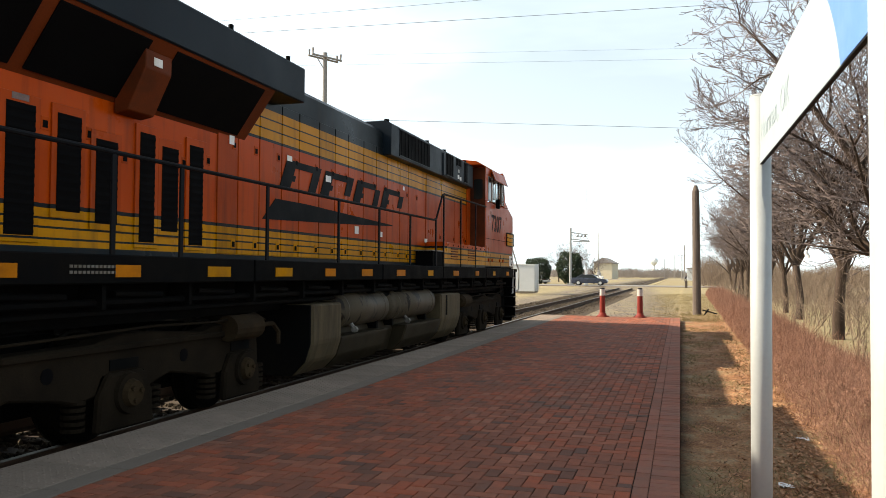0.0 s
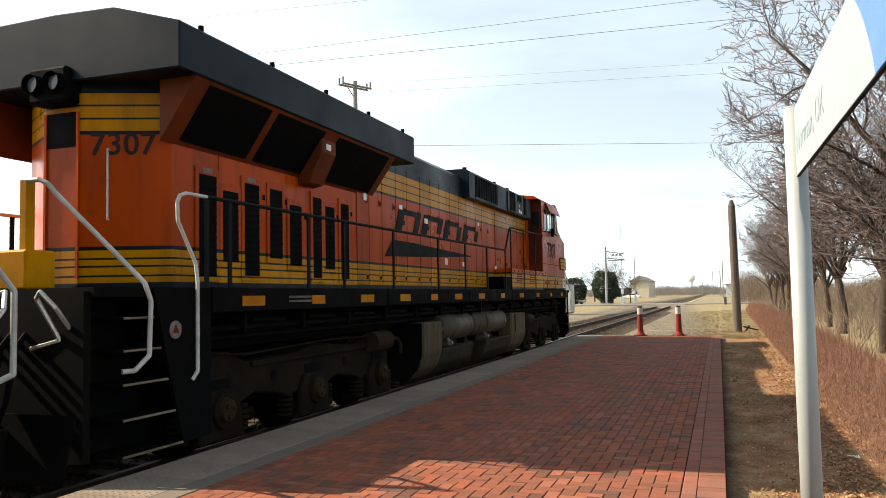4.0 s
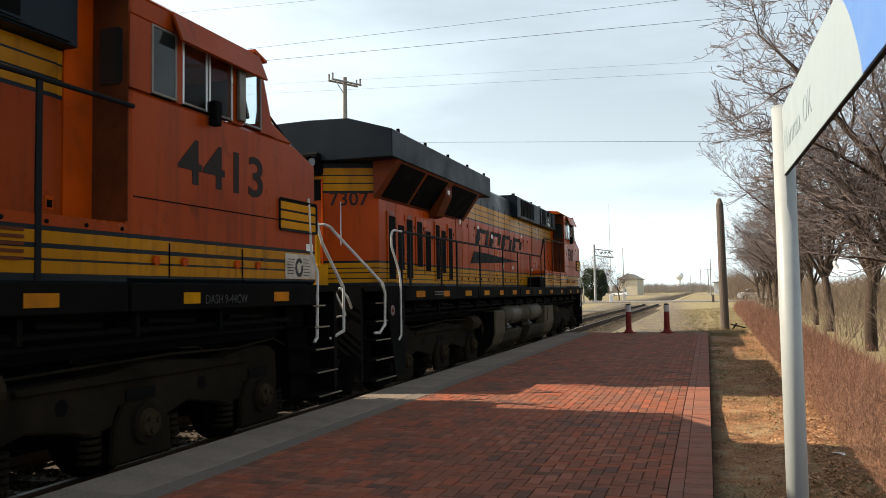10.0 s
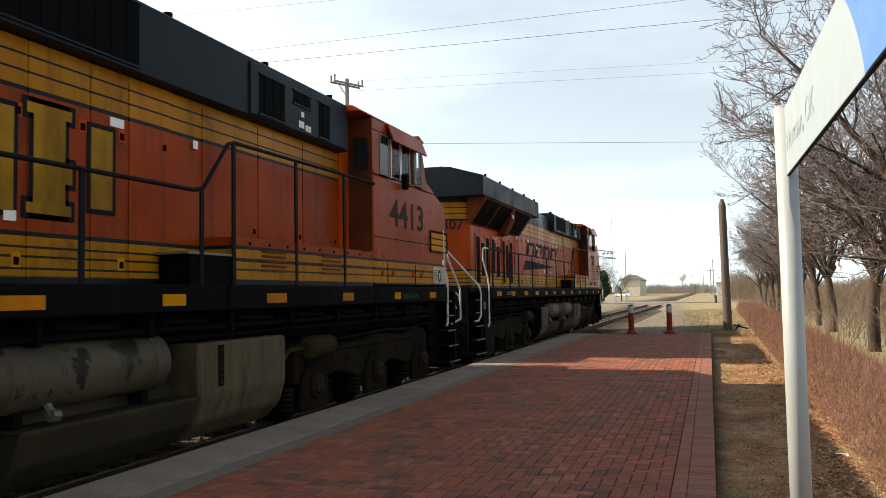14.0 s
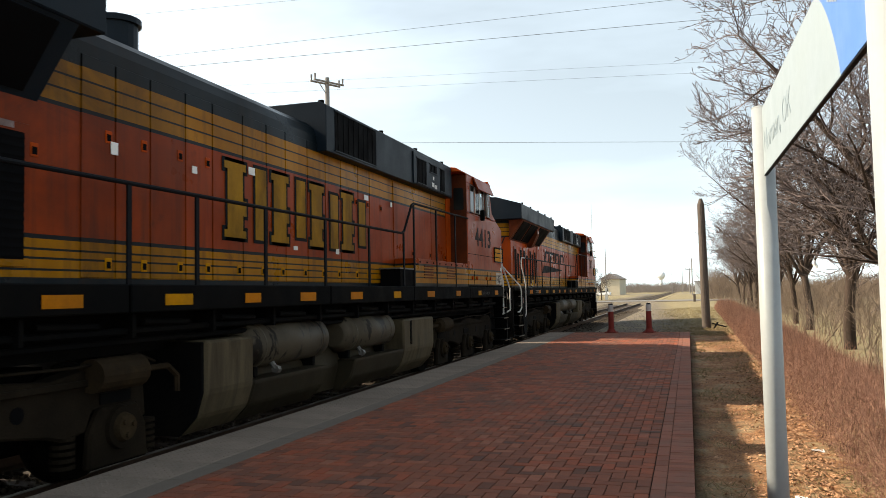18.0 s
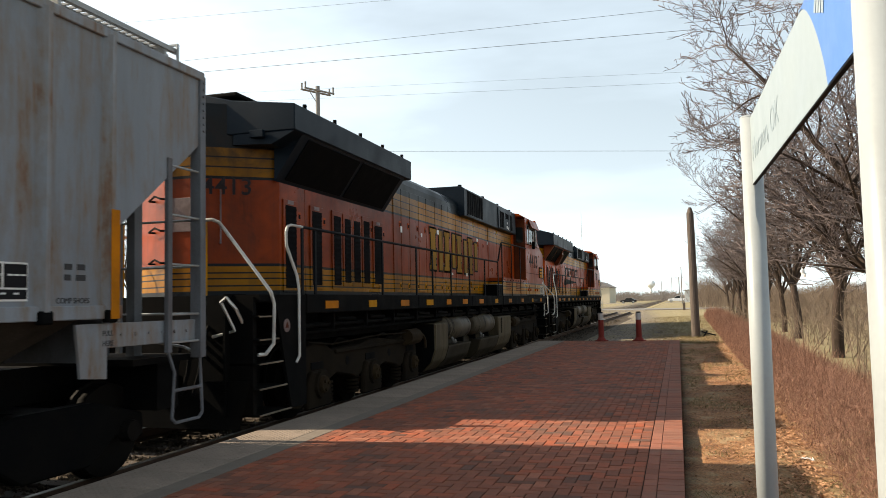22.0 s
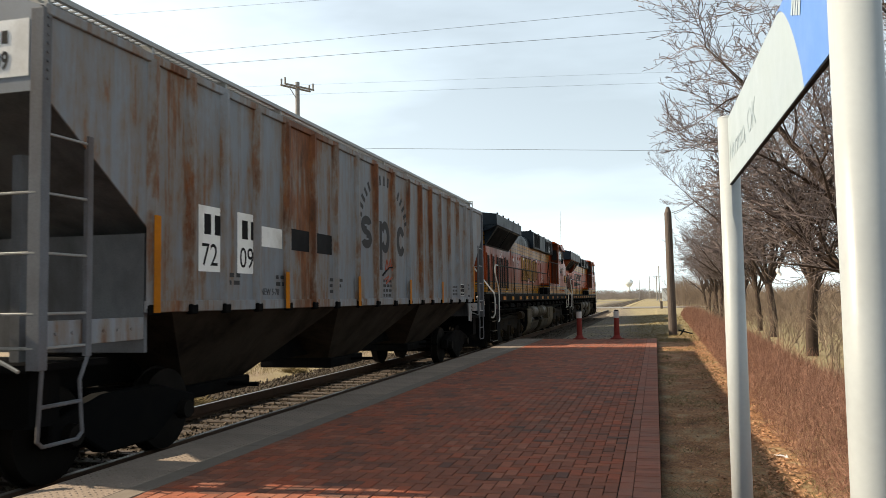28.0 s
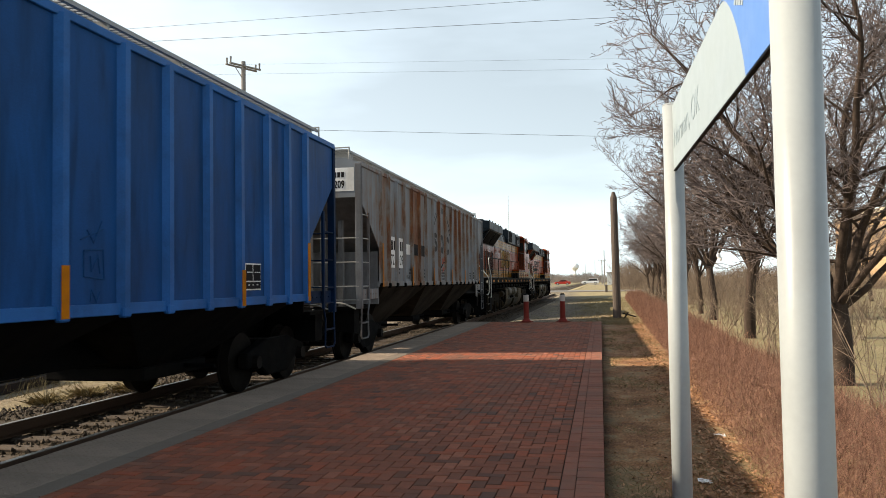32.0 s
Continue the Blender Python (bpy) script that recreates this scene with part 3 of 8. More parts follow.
def on_side(x, y, z, flip=1, sx=1.0, shear=0.0):
    """Pose of writing on a vehicle's right-hand side: reads towards +y, stands up along z."""
    return Matrix(((0, 0, 1, x), (sx, shear, 0, y), (0, 1, 0, z), (0, 0, 0, 1)))


def segments(segs, sides=4):
    """Tapered sticks (p0, p1, r0, r1) as vertex and face lists."""
    s = np.array(segs, float)
    p0, p1, r0, r1 = s[:, 0:3], s[:, 3:6], s[:, 6], s[:, 7]
    d = p1 - p0
    d /= np.linalg.norm(d, axis=1)[:, None] + 1e-9
    helper = np.where(np.abs(d[:, 2:3]) < 0.9, np.array([[0, 0, 1.0]]), np.array([[1.0, 0, 0]]))
    u = np.cross(d, helper)
    u /= np.linalg.norm(u, axis=1)[:, None]
    w = np.cross(d, u)
    n, verts = len(s), []
    ang = np.arange(sides) * 2 * math.pi / sides
    ring = np.cos(ang)[None, :, None] * u[:, None, :] + np.sin(ang)[None, :, None] * w[:, None, :]
    verts = np.concatenate((p0[:, None, :] + ring * r0[:, None, None], p1[:, None, :] + ring * r1[:, None, None]), axis=1).reshape(-1, 3)
    base = (np.arange(n) * 2 * sides)[:, None]
    faces = []
    for i in range(sides):
        j = (i + 1) % sides
        faces.append(base + np.array([[i, j, sides + j, sides + i]]))
    return verts.tolist(), np.concatenate(faces).tolist()


# ---- setting: ground, road, track, platform ----
TRACK_X, RAIL_Z, END_Y = -6.35, -0.2, 28.0
EDGE_X = -4.76


def ground_height(x, y):
    if -4.85 < x < -0.02 and y < END_Y - 0.05:
        return -0.6
    right = -0.12 + 0.03 * noise.noise((x * 0.5, y * 0.5, 0))
    if x > -0.02:
        z = right
    elif x > -4.6:
        z = -0.16 + (x + 0.3) * 0.03
    elif x > -9.2:
        z = -0.44
    else:
        z = -0.36 + 0.05 * noise.noise((x * 0.3, y * 0.3, 3))
    if -4.6 > x > -9.2:
        k = min(1.0, max(0.0, (y - 96) / 4)) * min(1.0, max(0.0, (121 - y) / 5))
    else:
        k = min(1.0, max(0.0, (y - 70) / 32))
    return z * (1 - k) + -0.07 * k


def build_ground():
    xs = [-1500, -700, -300, -150, -80, -50, -35, -25, -19, -15, -13, -11.5, -10.3, -9.4, -9.2, -8.8, -6.35, -4.86, -4.82, -4.6, -3.5, -2.4, -1.2, -0.1, -0.03, 0.0]
    xs += [0.25 * i for i in range(1, 15)] + [4, 5, 6, 8, 10, 13, 17, 22, 30, 45, 70, 120, 250, 600, 1500]
    ys = [-60, -30, -10] + [float(i) for i in range(-4, 28)] + [27.93, 27.97, 28.5] + [float(i) for i in range(29, 60)] + [64, 70, 76, 83, 90, 96, 100, 104, 110, 116, 122, 135, 160, 200, 260, 400, 700, 1300, 2600]
    ys = sorted(ys)
    verts = [(x, y, ground_height(x, y)) for y in ys for x in xs]
    n = len(xs)
    faces = [(j * n + i, j * n + i + 1, (j + 1) * n + i + 1, (j + 1) * n + i) for j in range(len(ys) - 1) for i in range(n - 1)]
    tagged(arrays("ground", verts, faces, M_GROUND, smooth=True), "dry winter lawn and bare reddish earth", "ground", kind="structure")


build_ground()


def build_road():
    bm = BM()
    box(bm, -260, 260, 103.5, 113.5, -0.30, -0.045)
    tagged(finish("road", bm, M_ASPHALT), "worn grey asphalt street crossing the track", "road", kind="structure")
    bm = BM()
    for x0, x1 in ((-80, -9.0), (-3.9, 80)):
        box(bm, x0, x1, 99.2, 101.0, -0.2, -0.03)
    tagged(finish("pavement", bm, M_CONCRETE), "pale concrete pavement beside the street", "pavement", kind="structure")
    bm = BM()
    for x0, x1 in ((-330, -9.4), (-3.6, 330)):
        box(bm, x0, x1, 231, 241, -0.2, -0.04)
    tagged(finish("road_2", bm, M_ASPHALT), "far asphalt street", "road", kind="structure")


build_road()


def build_track():
    track = empty("railway_track", "single railway track of steel rails on timber ties", "track")
    track["kind"] = "structure"
    for x in (TRACK_X - 0.80, TRACK_X + 0.75):
        bm = BM()
        web = ((x - 0.07, -0.37), (x + 0.07, -0.37), (x + 0.07, -0.355), (x + 0.012, -0.335), (x + 0.012, -0.245), (x + 0.036, -0.235),
               (x + 0.036, -0.206), (x - 0.036, -0.206), (x - 0.036, -0.235), (x - 0.012, -0.245), (x - 0.012, -0.335), (x - 0.07, -0.355))
        prism(bm, web, -60, 900, "y")
        rail = part("rail", bm, M_RAILWEB, track)
        bm = BM()
        prism(bm, ((x - 0.032, -0.206), (x + 0.032, -0.206), (x + 0.03, RAIL_Z), (x - 0.03, RAIL_Z)), -60, 900, "y")
        part("rail_head", bm, M_RAILHEAD, rail, "polished rail head")
    rng = random.Random(4)
    bm = BM()
    box(bm, -1.3, 1.3, -0.115, 0.115, -0.09, 0.09, 0.012)
    first = None
    for i in range(190):
        y = -6 + i * 0.52
        if first is None:
            first = part("tie", bm, M_TIE, track)
            ob = first
        else:
            ob = new("tie", first.data)
            ob.parent = track
        ob.matrix_basis = pose(TRACK_X + rng.uniform(-0.03, 0.03), y, -0.465 + rng.uniform(-0.006, 0.006), 0, 0, rng.uniform(-1, 1))


build_track()


def build_ballast():
    bm = BM()
    prism(bm, ((-9.4, -0.55), (-9.0, -0.43), (-8.3, -0.405), (-4.77, -0.405), (-4.77, -0.6)), -60, 27.9, "y")
    prism(bm, ((-9.4, -0.55), (-9.0, -0.40), (-8.3, -0.385), (-4.9, -0.385), (-3.6, -0.30), (-2.9, -0.5)), 27.9, 98, "y")
    prism(bm, ((-9.4, -0.55), (-9.0, -0.30), (-8.3, -0.285), (-4.9, -0.285), (-3.6, -0.05), (-2.9, -0.5)), 119, 420, "y")
    tagged(finish("ballast_bed", bm, M_BALLAST_BED), "grey-brown crushed stone track bed", "ballast", kind="structure")
    rng = np.random.default_rng(7)
    n1, n2 = 12000, 15000
    x = np.concatenate((rng.uniform(-9.3, -4.8, n1), rng.uniform(-9.2, -0.7, n2)))
    y = np.concatenate((4.5 + 24 * rng.random(n1) ** 1.4, 28 + 40 * rng.random(n2) ** 1.5))
    size = rng.uniform(0.018, 0.042, n1 + n2)
    size[n1:] *= 1.25
    z = np.where(y > 28, np.where(x > -3.6, -0.21 + (x + 0.3) * 0.03, -0.385), -0.405) + rng.uniform(-0.005, 0.03, n1 + n2) - np.clip(-8.6 - x, 0, 1) * 0.06
    base = np.array([(1, 0, 0), (-1, 0, 0), (0, 1, 0), (0, -1, 0), (0, 0, 1), (0, 0, -1)], float)
    tri = np.array([(0, 2, 4), (2, 1, 4), (1, 3, 4), (3, 0, 4), (2, 0, 5), (1, 2, 5), (3, 1, 5), (0, 3, 5)])
    v = base[None] * size[:, None, None] * rng.uniform(0.55, 1.3, (n1 + n2, 6, 1))
    a = rng.uniform(0, 6.28, n1 + n2)
    c, s = np.cos(a)[:, None], np.sin(a)[:, None]
    vx, vy = v[:, :, 0] * c - v[:, :, 1] * s, v[:, :, 0] * s + v[:, :, 1] * c
    vz = v[:, :, 2] + vx * rng.uniform(-0.5, 0.5, (n1 + n2, 1))
    verts = np.stack((vx + x[:, None], vy + y[:, None], vz + z[:, None]), -1).reshape(-1, 3)
    faces = (tri[None] + (np.arange(n1 + n2) * 6)[:, None, None]).reshape(-1, 3)
    tagged(arrays("ballast_stones", verts.tolist(), faces.tolist(), M_ROCK), "loose grey and tan ballast stones between the rails", "stones", kind="stuff")


build_ballast()


def brick_mesh(w, l, h=0.06, b=0.004):
    """One paver: top, chamfer and sides, origin at the middle of its top."""
    bm = BM()
    box(bm, -w / 2, w / 2, -l / 2, l / 2, -h, 0)
    top = [e for e in bm.edges if all(abs(v.co.z) < 1e-6 for v in e.verts)]
    bmesh.ops.bevel(bm, geom=top, offset=b, segments=1, affect="EDGES")
    bmesh.ops.delete(bm, geom=[f for f in bm.faces if f.normal.z < -0.9], context="FACES")
    return bm


def field(name, bm, places, material, parent, kind="stuff"):
    """Many alike pieces joined into one mesh."""
    bm.verts.ensure_lookup_table()
    v0 = np.array([v.co[:] for v in bm.verts])
    f0 = [[v.index for v in f.verts] for f in bm.faces]
    p = np.array(places, float)
    verts = np.zeros((len(p), len(v0), 3))
    c, s = np.cos(p[:, 3])[:, None], np.sin(p[:, 3])[:, None]
    verts[:, :, 0] = v0[None, :, 0] * c - v0[None, :, 1] * s + p[:, 0:1]
    verts[:, :, 1] = v0[None, :, 0] * s + v0[None, :, 1] * c + p[:, 1:2]
    verts[:, :, 2] = v0[None, :, 2] + p[:, 2:3]
    faces = [[i + k * len(v0) for i in f] for k in range(len(p)) for f in f0]
    bm.free()
    ob = arrays(name, verts.reshape(-1, 3).tolist(), faces, material, parent)
    if kind:
        ob["kind"] = kind
    return ob


def build_platform():
    bm = BM()
    box(bm, EDGE_X + 0.02, -0.005, -12, END_Y, -0.7, -0.012)
    plat = tagged(finish("platform", bm, M_JOINT), "low station platform of red brick pavers", "platform", kind="structure")
    # concrete coping under the tactile edge, down the track side
    bm = BM()
    box(bm, EDGE_X, EDGE_X + 0.018, -12, END_Y, -0.7, -0.015)
    part("platform_face", bm, M_CONCRETE, plat, "grey concrete face above the track")
    rng = random.Random(11)
    # tactile pavers with domes, then a plain pale border course
    first = None
    y = -11.54
    while y < END_Y - 0.01:
        if first is None:
            bm = BM()
            box(bm, 0, 0.69, 0, 0.604, -0.05, 0.0, 0.004)
            for i in range(11):
                for j in range(10):
                    rod(bm, (0.04 + i * 0.061, 0.03 + j * 0.0604, -0.001), (0.04 + i * 0.061, 0.03 + j * 0.0604, 0.0035), 0.0135, 0.009, 6)
            first = part("tactile_paver", bm, M_TACTILE, plat)
            ob = first
        else:
            ob = new("tactile_paver", first.data)
            ob.parent = plat
        ob.matrix_basis = pose(EDGE_X, y, 0.0 + rng.uniform(-0.002, 0.001))
        y += 0.61
    first, y = None, -11.54
    while y < END_Y - 0.01:
        if first is None:
            bm = BM()
            box(bm, 0, 0.205, 0, 0.604, -0.05, 0.0, 0.004)
            first = part("border_slab", bm, M_CONCRETE, plat)
            ob = first
        else:
            ob = new("border_slab", first.data)
            ob.parent = plat
        ob.matrix_basis = pose(EDGE_X + 0.696, y, rng.uniform(-0.002, 0.001))
        y += 0.61
    # brick field: herringbone square to the edge, cut to half bricks along its borders
    left, right, base, singles, rest, halves = EDGE_X + 0.91, -0.317, -7.0, [], [], []
    cols = int((right - left) / 0.1025)
    pitch = (right - left) / cols
    rows = int((END_Y - base) / pitch)
    for j in range(rows):
        for i in range(cols):
            c = (i - j) % 4
            x, y = left + (i + 0.5) * pitch, base + (j + 0.5) * pitch
            z, a = rng.uniform(-0.003, 0.002), rng.uniform(-0.008, 0.008)
            if c == 0 and i + 1 < cols:
                place = (x + pitch / 2, y, z, a + math.pi / 2)
            elif c == 3 and j + 1 < rows:
                place = (x, y + pitch / 2, z, a)
            elif (c == 0 and i + 1 == cols) or (c == 1 and i == 0) or (c == 3 and j + 1 == rows) or (c == 2 and j == 0):
                halves.append((x, y, z, a))
                continue
            else:
                continue
            (singles if 5.5 < y < 8.0 and -2.62 < x else rest).append(place)
    singles.sort(key=lambda p: p[1])
    rest += singles[300:]
    first = None
    for x, y, z, a in singles[:300]:
        if first is None:
            first = part("brick", brick_mesh(pitch - 0.006, pitch * 2 - 0.006), M_BRICK, plat)
            ob = first
        else:
            ob = new("brick", first.data)
            ob.parent = plat
        ob.matrix_basis = Matrix.Translation((x, y, z)) @ Matrix.Rotation(a, 4, "Z")
    field("brick_field", brick_mesh(pitch - 0.006, pitch * 2 - 0.006), rest, M_BRICK_FIELD, plat)
    field("half_brick_border", brick_mesh(pitch - 0.006, pitch - 0.006), halves, M_BRICK_FIELD, plat)
    edge = []
    y = -7.0
    while y < END_Y:
        edge.append((-0.105, y, rng.uniform(-0.002, 0.002), math.pi / 2))
        y += 0.1025
    field("edge_course", brick_mesh(0.099, 0.2), edge, M_BRICK_EDGE, plat)
    edge = []
    y = -7.0
    while y < END_Y:
        edge.append((-0.2605, y, rng.uniform(-0.002, 0.002), 0.0))
        y += 0.205
    field("inner_edge_course", brick_mesh(0.103, 0.2), edge, M_BRICK_EDGE, plat)


build_platform()


# ---- platform things ----
def build_sign():
    """Two round posts; the board runs from the far post (local y = 0) to the near one."""
    p1, p2 = Vector((0.389, 4.282)), Vector((0.4227, 1.801))
    L = (p1 - p2).length
    sign = empty("station_sign", "white and blue station name sign on two silver-grey posts", "sign", at=(p1.x, p1.y, 0))
    sign.rotation_euler = (0, 0, math.atan2(p2.x - p1.x, p1.y - p2.y))
    for y in (0.0, -L):
        bm = BM()
        rod(bm, (0, y, -0.3), (0, y, 2.352), 0.051, seg=32)
        for f in bm.faces:
            f.smooth = len(f.verts) == 4
        post = part("post", bm, M_POST, sign)
        bm = BM()
        rod(bm, (0, y, 2.353), (0, y, 2.362), 0.052, 0.047, 32)
        part("post_cap", bm, M_POST, post)
    bm = BM()
    box(bm, -0.006, 0.006, -L + 0.052, -0.052, 2.008, 2.345, 0.002)
    board = part("sign_board", bm, M_SIGNWHITE, sign, "white enamelled board with dark edge")
    bm = BM()
    box(bm, -0.007, 0.007, -L + 0.054, -0.054, 2.003, 2.0075)
    part("edge_trim", bm, M_DARK_RAIL, board)
    # blue field with a swooping edge
    curve = [(-1.98 + 0.39 * (1 - math.cos(k / 12 * math.pi / 2)) ** 0.65, 2.009 + 0.335 * math.sin(k / 12 * math.pi / 2)) for k in range(13)]
    bm = BM()
    prism(bm, [(-L + 0.054, 2.009)] + curve + [(-L + 0.054, 2.344)], -0.0085, -0.0065, "x")
    part("blue_field", bm, M_SIGNBLUE, board, "blue field with a curved edge")
    bm = BM()
    for k in range(4):
        y = -1.87 - 0.035 * k
        prism(bm, [(y, 2.245 - 0.012 * k), (y + 0.025, 2.255 - 0.012 * k), (y - 0.03, 2.335), (y - 0.055, 2.335)], -0.0105, -0.009, "x")
    part("emblem", bm, M_SIGNWHITE, board, "white slanted emblem strokes")
    m = Matrix(((0, 0, -1, -0.0068), (-1.06, 0, 0, -0.1), (0, 0.92, 0, 2.112), (0, 0, 0, 1)))
    lettering("station_name", "Norman, OK", 0.165, M_SIGNTEXT, board, m, extrude=0.0004, bold=0.001)


build_sign()


def build_bollards():
    first = None
    for x, y in ((-2.555, 27.6), (-1.305, 27.6)):
        if first:
            copy_thing(first, pose(x, y, 0.0))
            continue
        b = empty("bollard", "orange-red plastic bollard with a white sleeve at the platform end", "bollard", "bollards", (x, y, 0.0))
        first = b
        bm = BM()
        for z0, z1, r0, r1 in ((0, 0.04, 0.19, 0.18), (0.04, 0.14, 0.16, 0.096), (0.14, 0.72, 0.096, 0.089)):
            rod(bm, (0, 0, z0), (0, 0, z1), r0, r1, 18)
        part("stem", bm, M_BOLLARD, b)
        for k in range(4):
            bm = BM()
            prism(bm, [(-0.015, 0), (0.015, 0), (0.015, 0.03), (-0.015, 0.03)], 0.1, 0.24, "y")
            bmesh.ops.rotate(bm, verts=bm.verts[:], cent=(0, 0, 0), matrix=Matrix.Rotation(k * math.pi / 2 + 0.4, 3, "Z"))
            part("foot_lug", bm, M_BOLLARD, b)
        bm = BM()
        rod(bm, (0, 0, 0.72), (0, 0, 0.945), 0.094, 0.092, 18)
        part("sleeve", bm, M_BOLLARD_WHITE, b, "white reflective sleeve")
        bm = BM()
        rod(bm, (0, 0, 0.945), (0, 0, 0.99), 0.088, 0.058, 18)
        part("cap", bm, M_DARK_RAIL, b, "dark cap")


build_bollards()


def build_pole():
    p = empty("timber_pole", "weathered cut-off timber pole in the dry grass", "pole", at=(0.62, 32.3, -0.2))
    bm = BM()
    rod(bm, (0, 0, -0.1), (-0.045, 0, 4.9), 0.165, 0.135, 14)
    rod(bm, (-0.045, 0, 4.9), (-0.045, 0, 5.13), 0.135, 0.06, 14)
    part("shaft", bm, M_WOOD_POLE, p)
    bm = BM()
    rod(bm, (0.2, -0.1, 0), (0.42, -0.1, 0.34), 0.03)
    rod(bm, (0.2, -0.1, 0.3), (0.72, -0.1, 0.16), 0.025)
    part("ground_brace", bm, M_DARK_RAIL, p, "bent dark metal stub at the foot")


build_pole()


# ---- plants ----
def branch(rng, p, d, length, r, level, out, top=4):
    """A bare branch: wanders, tapers, throws side shoots by turns left and right, ends in short knobbly twigs."""
    n = max(2, int(length / (0.34, 0.26, 0.15, 0.09, 0.06)[level]))
    p, d = Vector(p), Vector(d).normalized()
    bend = (0.05, 0.075, 0.13, 0.2, 0.28)[level]
    flip, kids, start = rng.choice((-1, 1)), [], r
    for i in range(n):
        f = (i + 1) / n
        q = p + d * (length / n)
        r2 = max(0.0026, start * (1 - 0.86 * f)) if level else start * (1 - 0.2 * f)
        out[0 if level < 1 or r > 0.03 else 1].append((*p, *q, r, r2))
        p, r = q, r2
        lift = (0.02, -0.012, 0.02, 0.03, 0.04)[level]
        d = (d + Vector((rng.gauss(0, bend), rng.gauss(0, bend), rng.gauss(lift, bend * 0.7)))).normalized()
        if 0 < level < top and f > (0.22 if level == 1 else 0.12):
            for _ in range(1 if rng.random() < 0.82 else 2):
                flip = -flip
                side = d.cross(Vector((rng.gauss(0, 0.45), rng.gauss(0, 0.45), 1.0))).normalized() * flip
                a = rng.uniform(0.75, 1.25) if level == 1 else rng.uniform(0.5, 1.0)
                kids.append((p.copy(), d * math.cos(a) + side * math.sin(a) + Vector((0, 0, rng.uniform(-0.1, 0.32))),
                             length * rng.uniform(0.3, 0.56) * (1.12 - 0.5 * f) * (1.0, 1.0, 1.0, 0.72)[level], max(0.0028, r * rng.uniform(0.4, 0.62))))
    if 0 < level < top:
        for _ in range(2):
            kids.append((p.copy(), d + Vector((rng.gauss(0, 0.35), rng.gauss(0, 0.35), rng.gauss(0.1, 0.3))), length * rng.uniform(0.2, 0.34), max(0.0028, r * 0.9)))
    for k in kids:
        if k[2] > 0.06:
            branch(rng, *k, level + 1, out, top)
    return p, d, r


def bare_tree(seed, at, trunk=1.7, radius=0.14, reach=3.6, limbs=7, keep=1.0, steep=0.0, label="leafless spreading tree with grey-brown bark and fine twigs"):
    """keep: the share of the finest twigs that is built, each a little stouter as they get fewer."""
    rng = random.Random(seed)
    out = ([], [])
    p, d, r = branch(rng, (0, 0, -0.15), (rng.gauss(0, 0.03), rng.gauss(0, 0.03), 1), trunk, radius, 0, out)
    turn = rng.uniform(0, 6.28)
    for k in range(limbs):
        a = turn + k * 2.4 + rng.gauss(0, 0.2)
        tall = k >= limbs - 4
        rise = rng.uniform(2.0, 4.0) if tall else rng.uniform(0.8, 1.5) + steep
        base = p - Vector((0, 0, 0.0 if tall else rng.uniform(0, 0.25)))
        branch(rng, base, (math.cos(a), math.sin(a), rise), reach * rng.uniform(0.85, 1.12) * (1.35 if tall else 1.0), r * (rng.uniform(0.55, 0.72) if tall else rng.uniform(0.4, 0.55)), 1, out, 4 if keep > 0.3 else 3)
    t = empty("bare_tree", label, "tree", "leafless trees", at)
    v, f = segments(out[0], 8)
    arrays("trunk", v, f, M_BARK, t, True)
    stout = 0.005 if keep == 1.0 else 0.008
    fine = [s for s in out[1] if s[6] <= 0.012 and (keep == 1.0 or rng.random() < keep)]
    v, f = segments([s for s in out[1] if s[6] > 0.012], 5 if keep == 1.0 else 3)
    tagged(arrays("limb_crown", v, f, M_BARK, t, True), kind="stuff")
    v, f = segments([tuple(s[:6]) + (max(s[6], stout), max(s[7], stout * 0.75)) for s in fine], 3)
    tagged(arrays("twig_crown", v, f, M_TWIG, t), kind="stuff")
    return t


bare_tree(21, (3.4, 12.4, -0.12), 1.35, 0.165, 3.75, 11)
bare_tree(5, (3.75, 21.6, -0.12), 1.95, 0.15, 3.6, 8, steep=0.7)
bare_tree(14, (4.1, 31.0, -0.12), 2.1, 0.15, 3.5, 8, steep=0.6, label="leafless tree with a slim trunk and dense twigs")
FAR_TREES = [bare_tree(33, (4.05, 41.0, -0.12), 2.0, 0.13, 3.3, 8, 0.5, 0.6), bare_tree(8, (4.1, 50.0, -0.12), 1.9, 0.13, 3.2, 8, 0.5, 0.5)]
rng = random.Random(3)
for i, (x, y, s) in enumerate(((4.3, 36.5, 0.9), (4.0, 45.5, 0.95), (4.1, 55, 1.0), (4.2, 60, 1.05), (4.4, 66, 1.0), (4.6, 74, 1.0),
                               (4.9, 83, 1.0), (9.5, 40, 1.05), (11, 60, 1.1), (16, 52, 1.1), (7.2, 68, 1.0), (19, 78, 1.1), (9, 90, 1.1), (13.5, 33, 0.95), (26, 88, 1.1))):
    t = copy_thing(FAR_TREES[i % 2], pose(x, y, -0.12, 0, 0, rng.uniform(0, 360)))
    t.scale = (s, s, s)


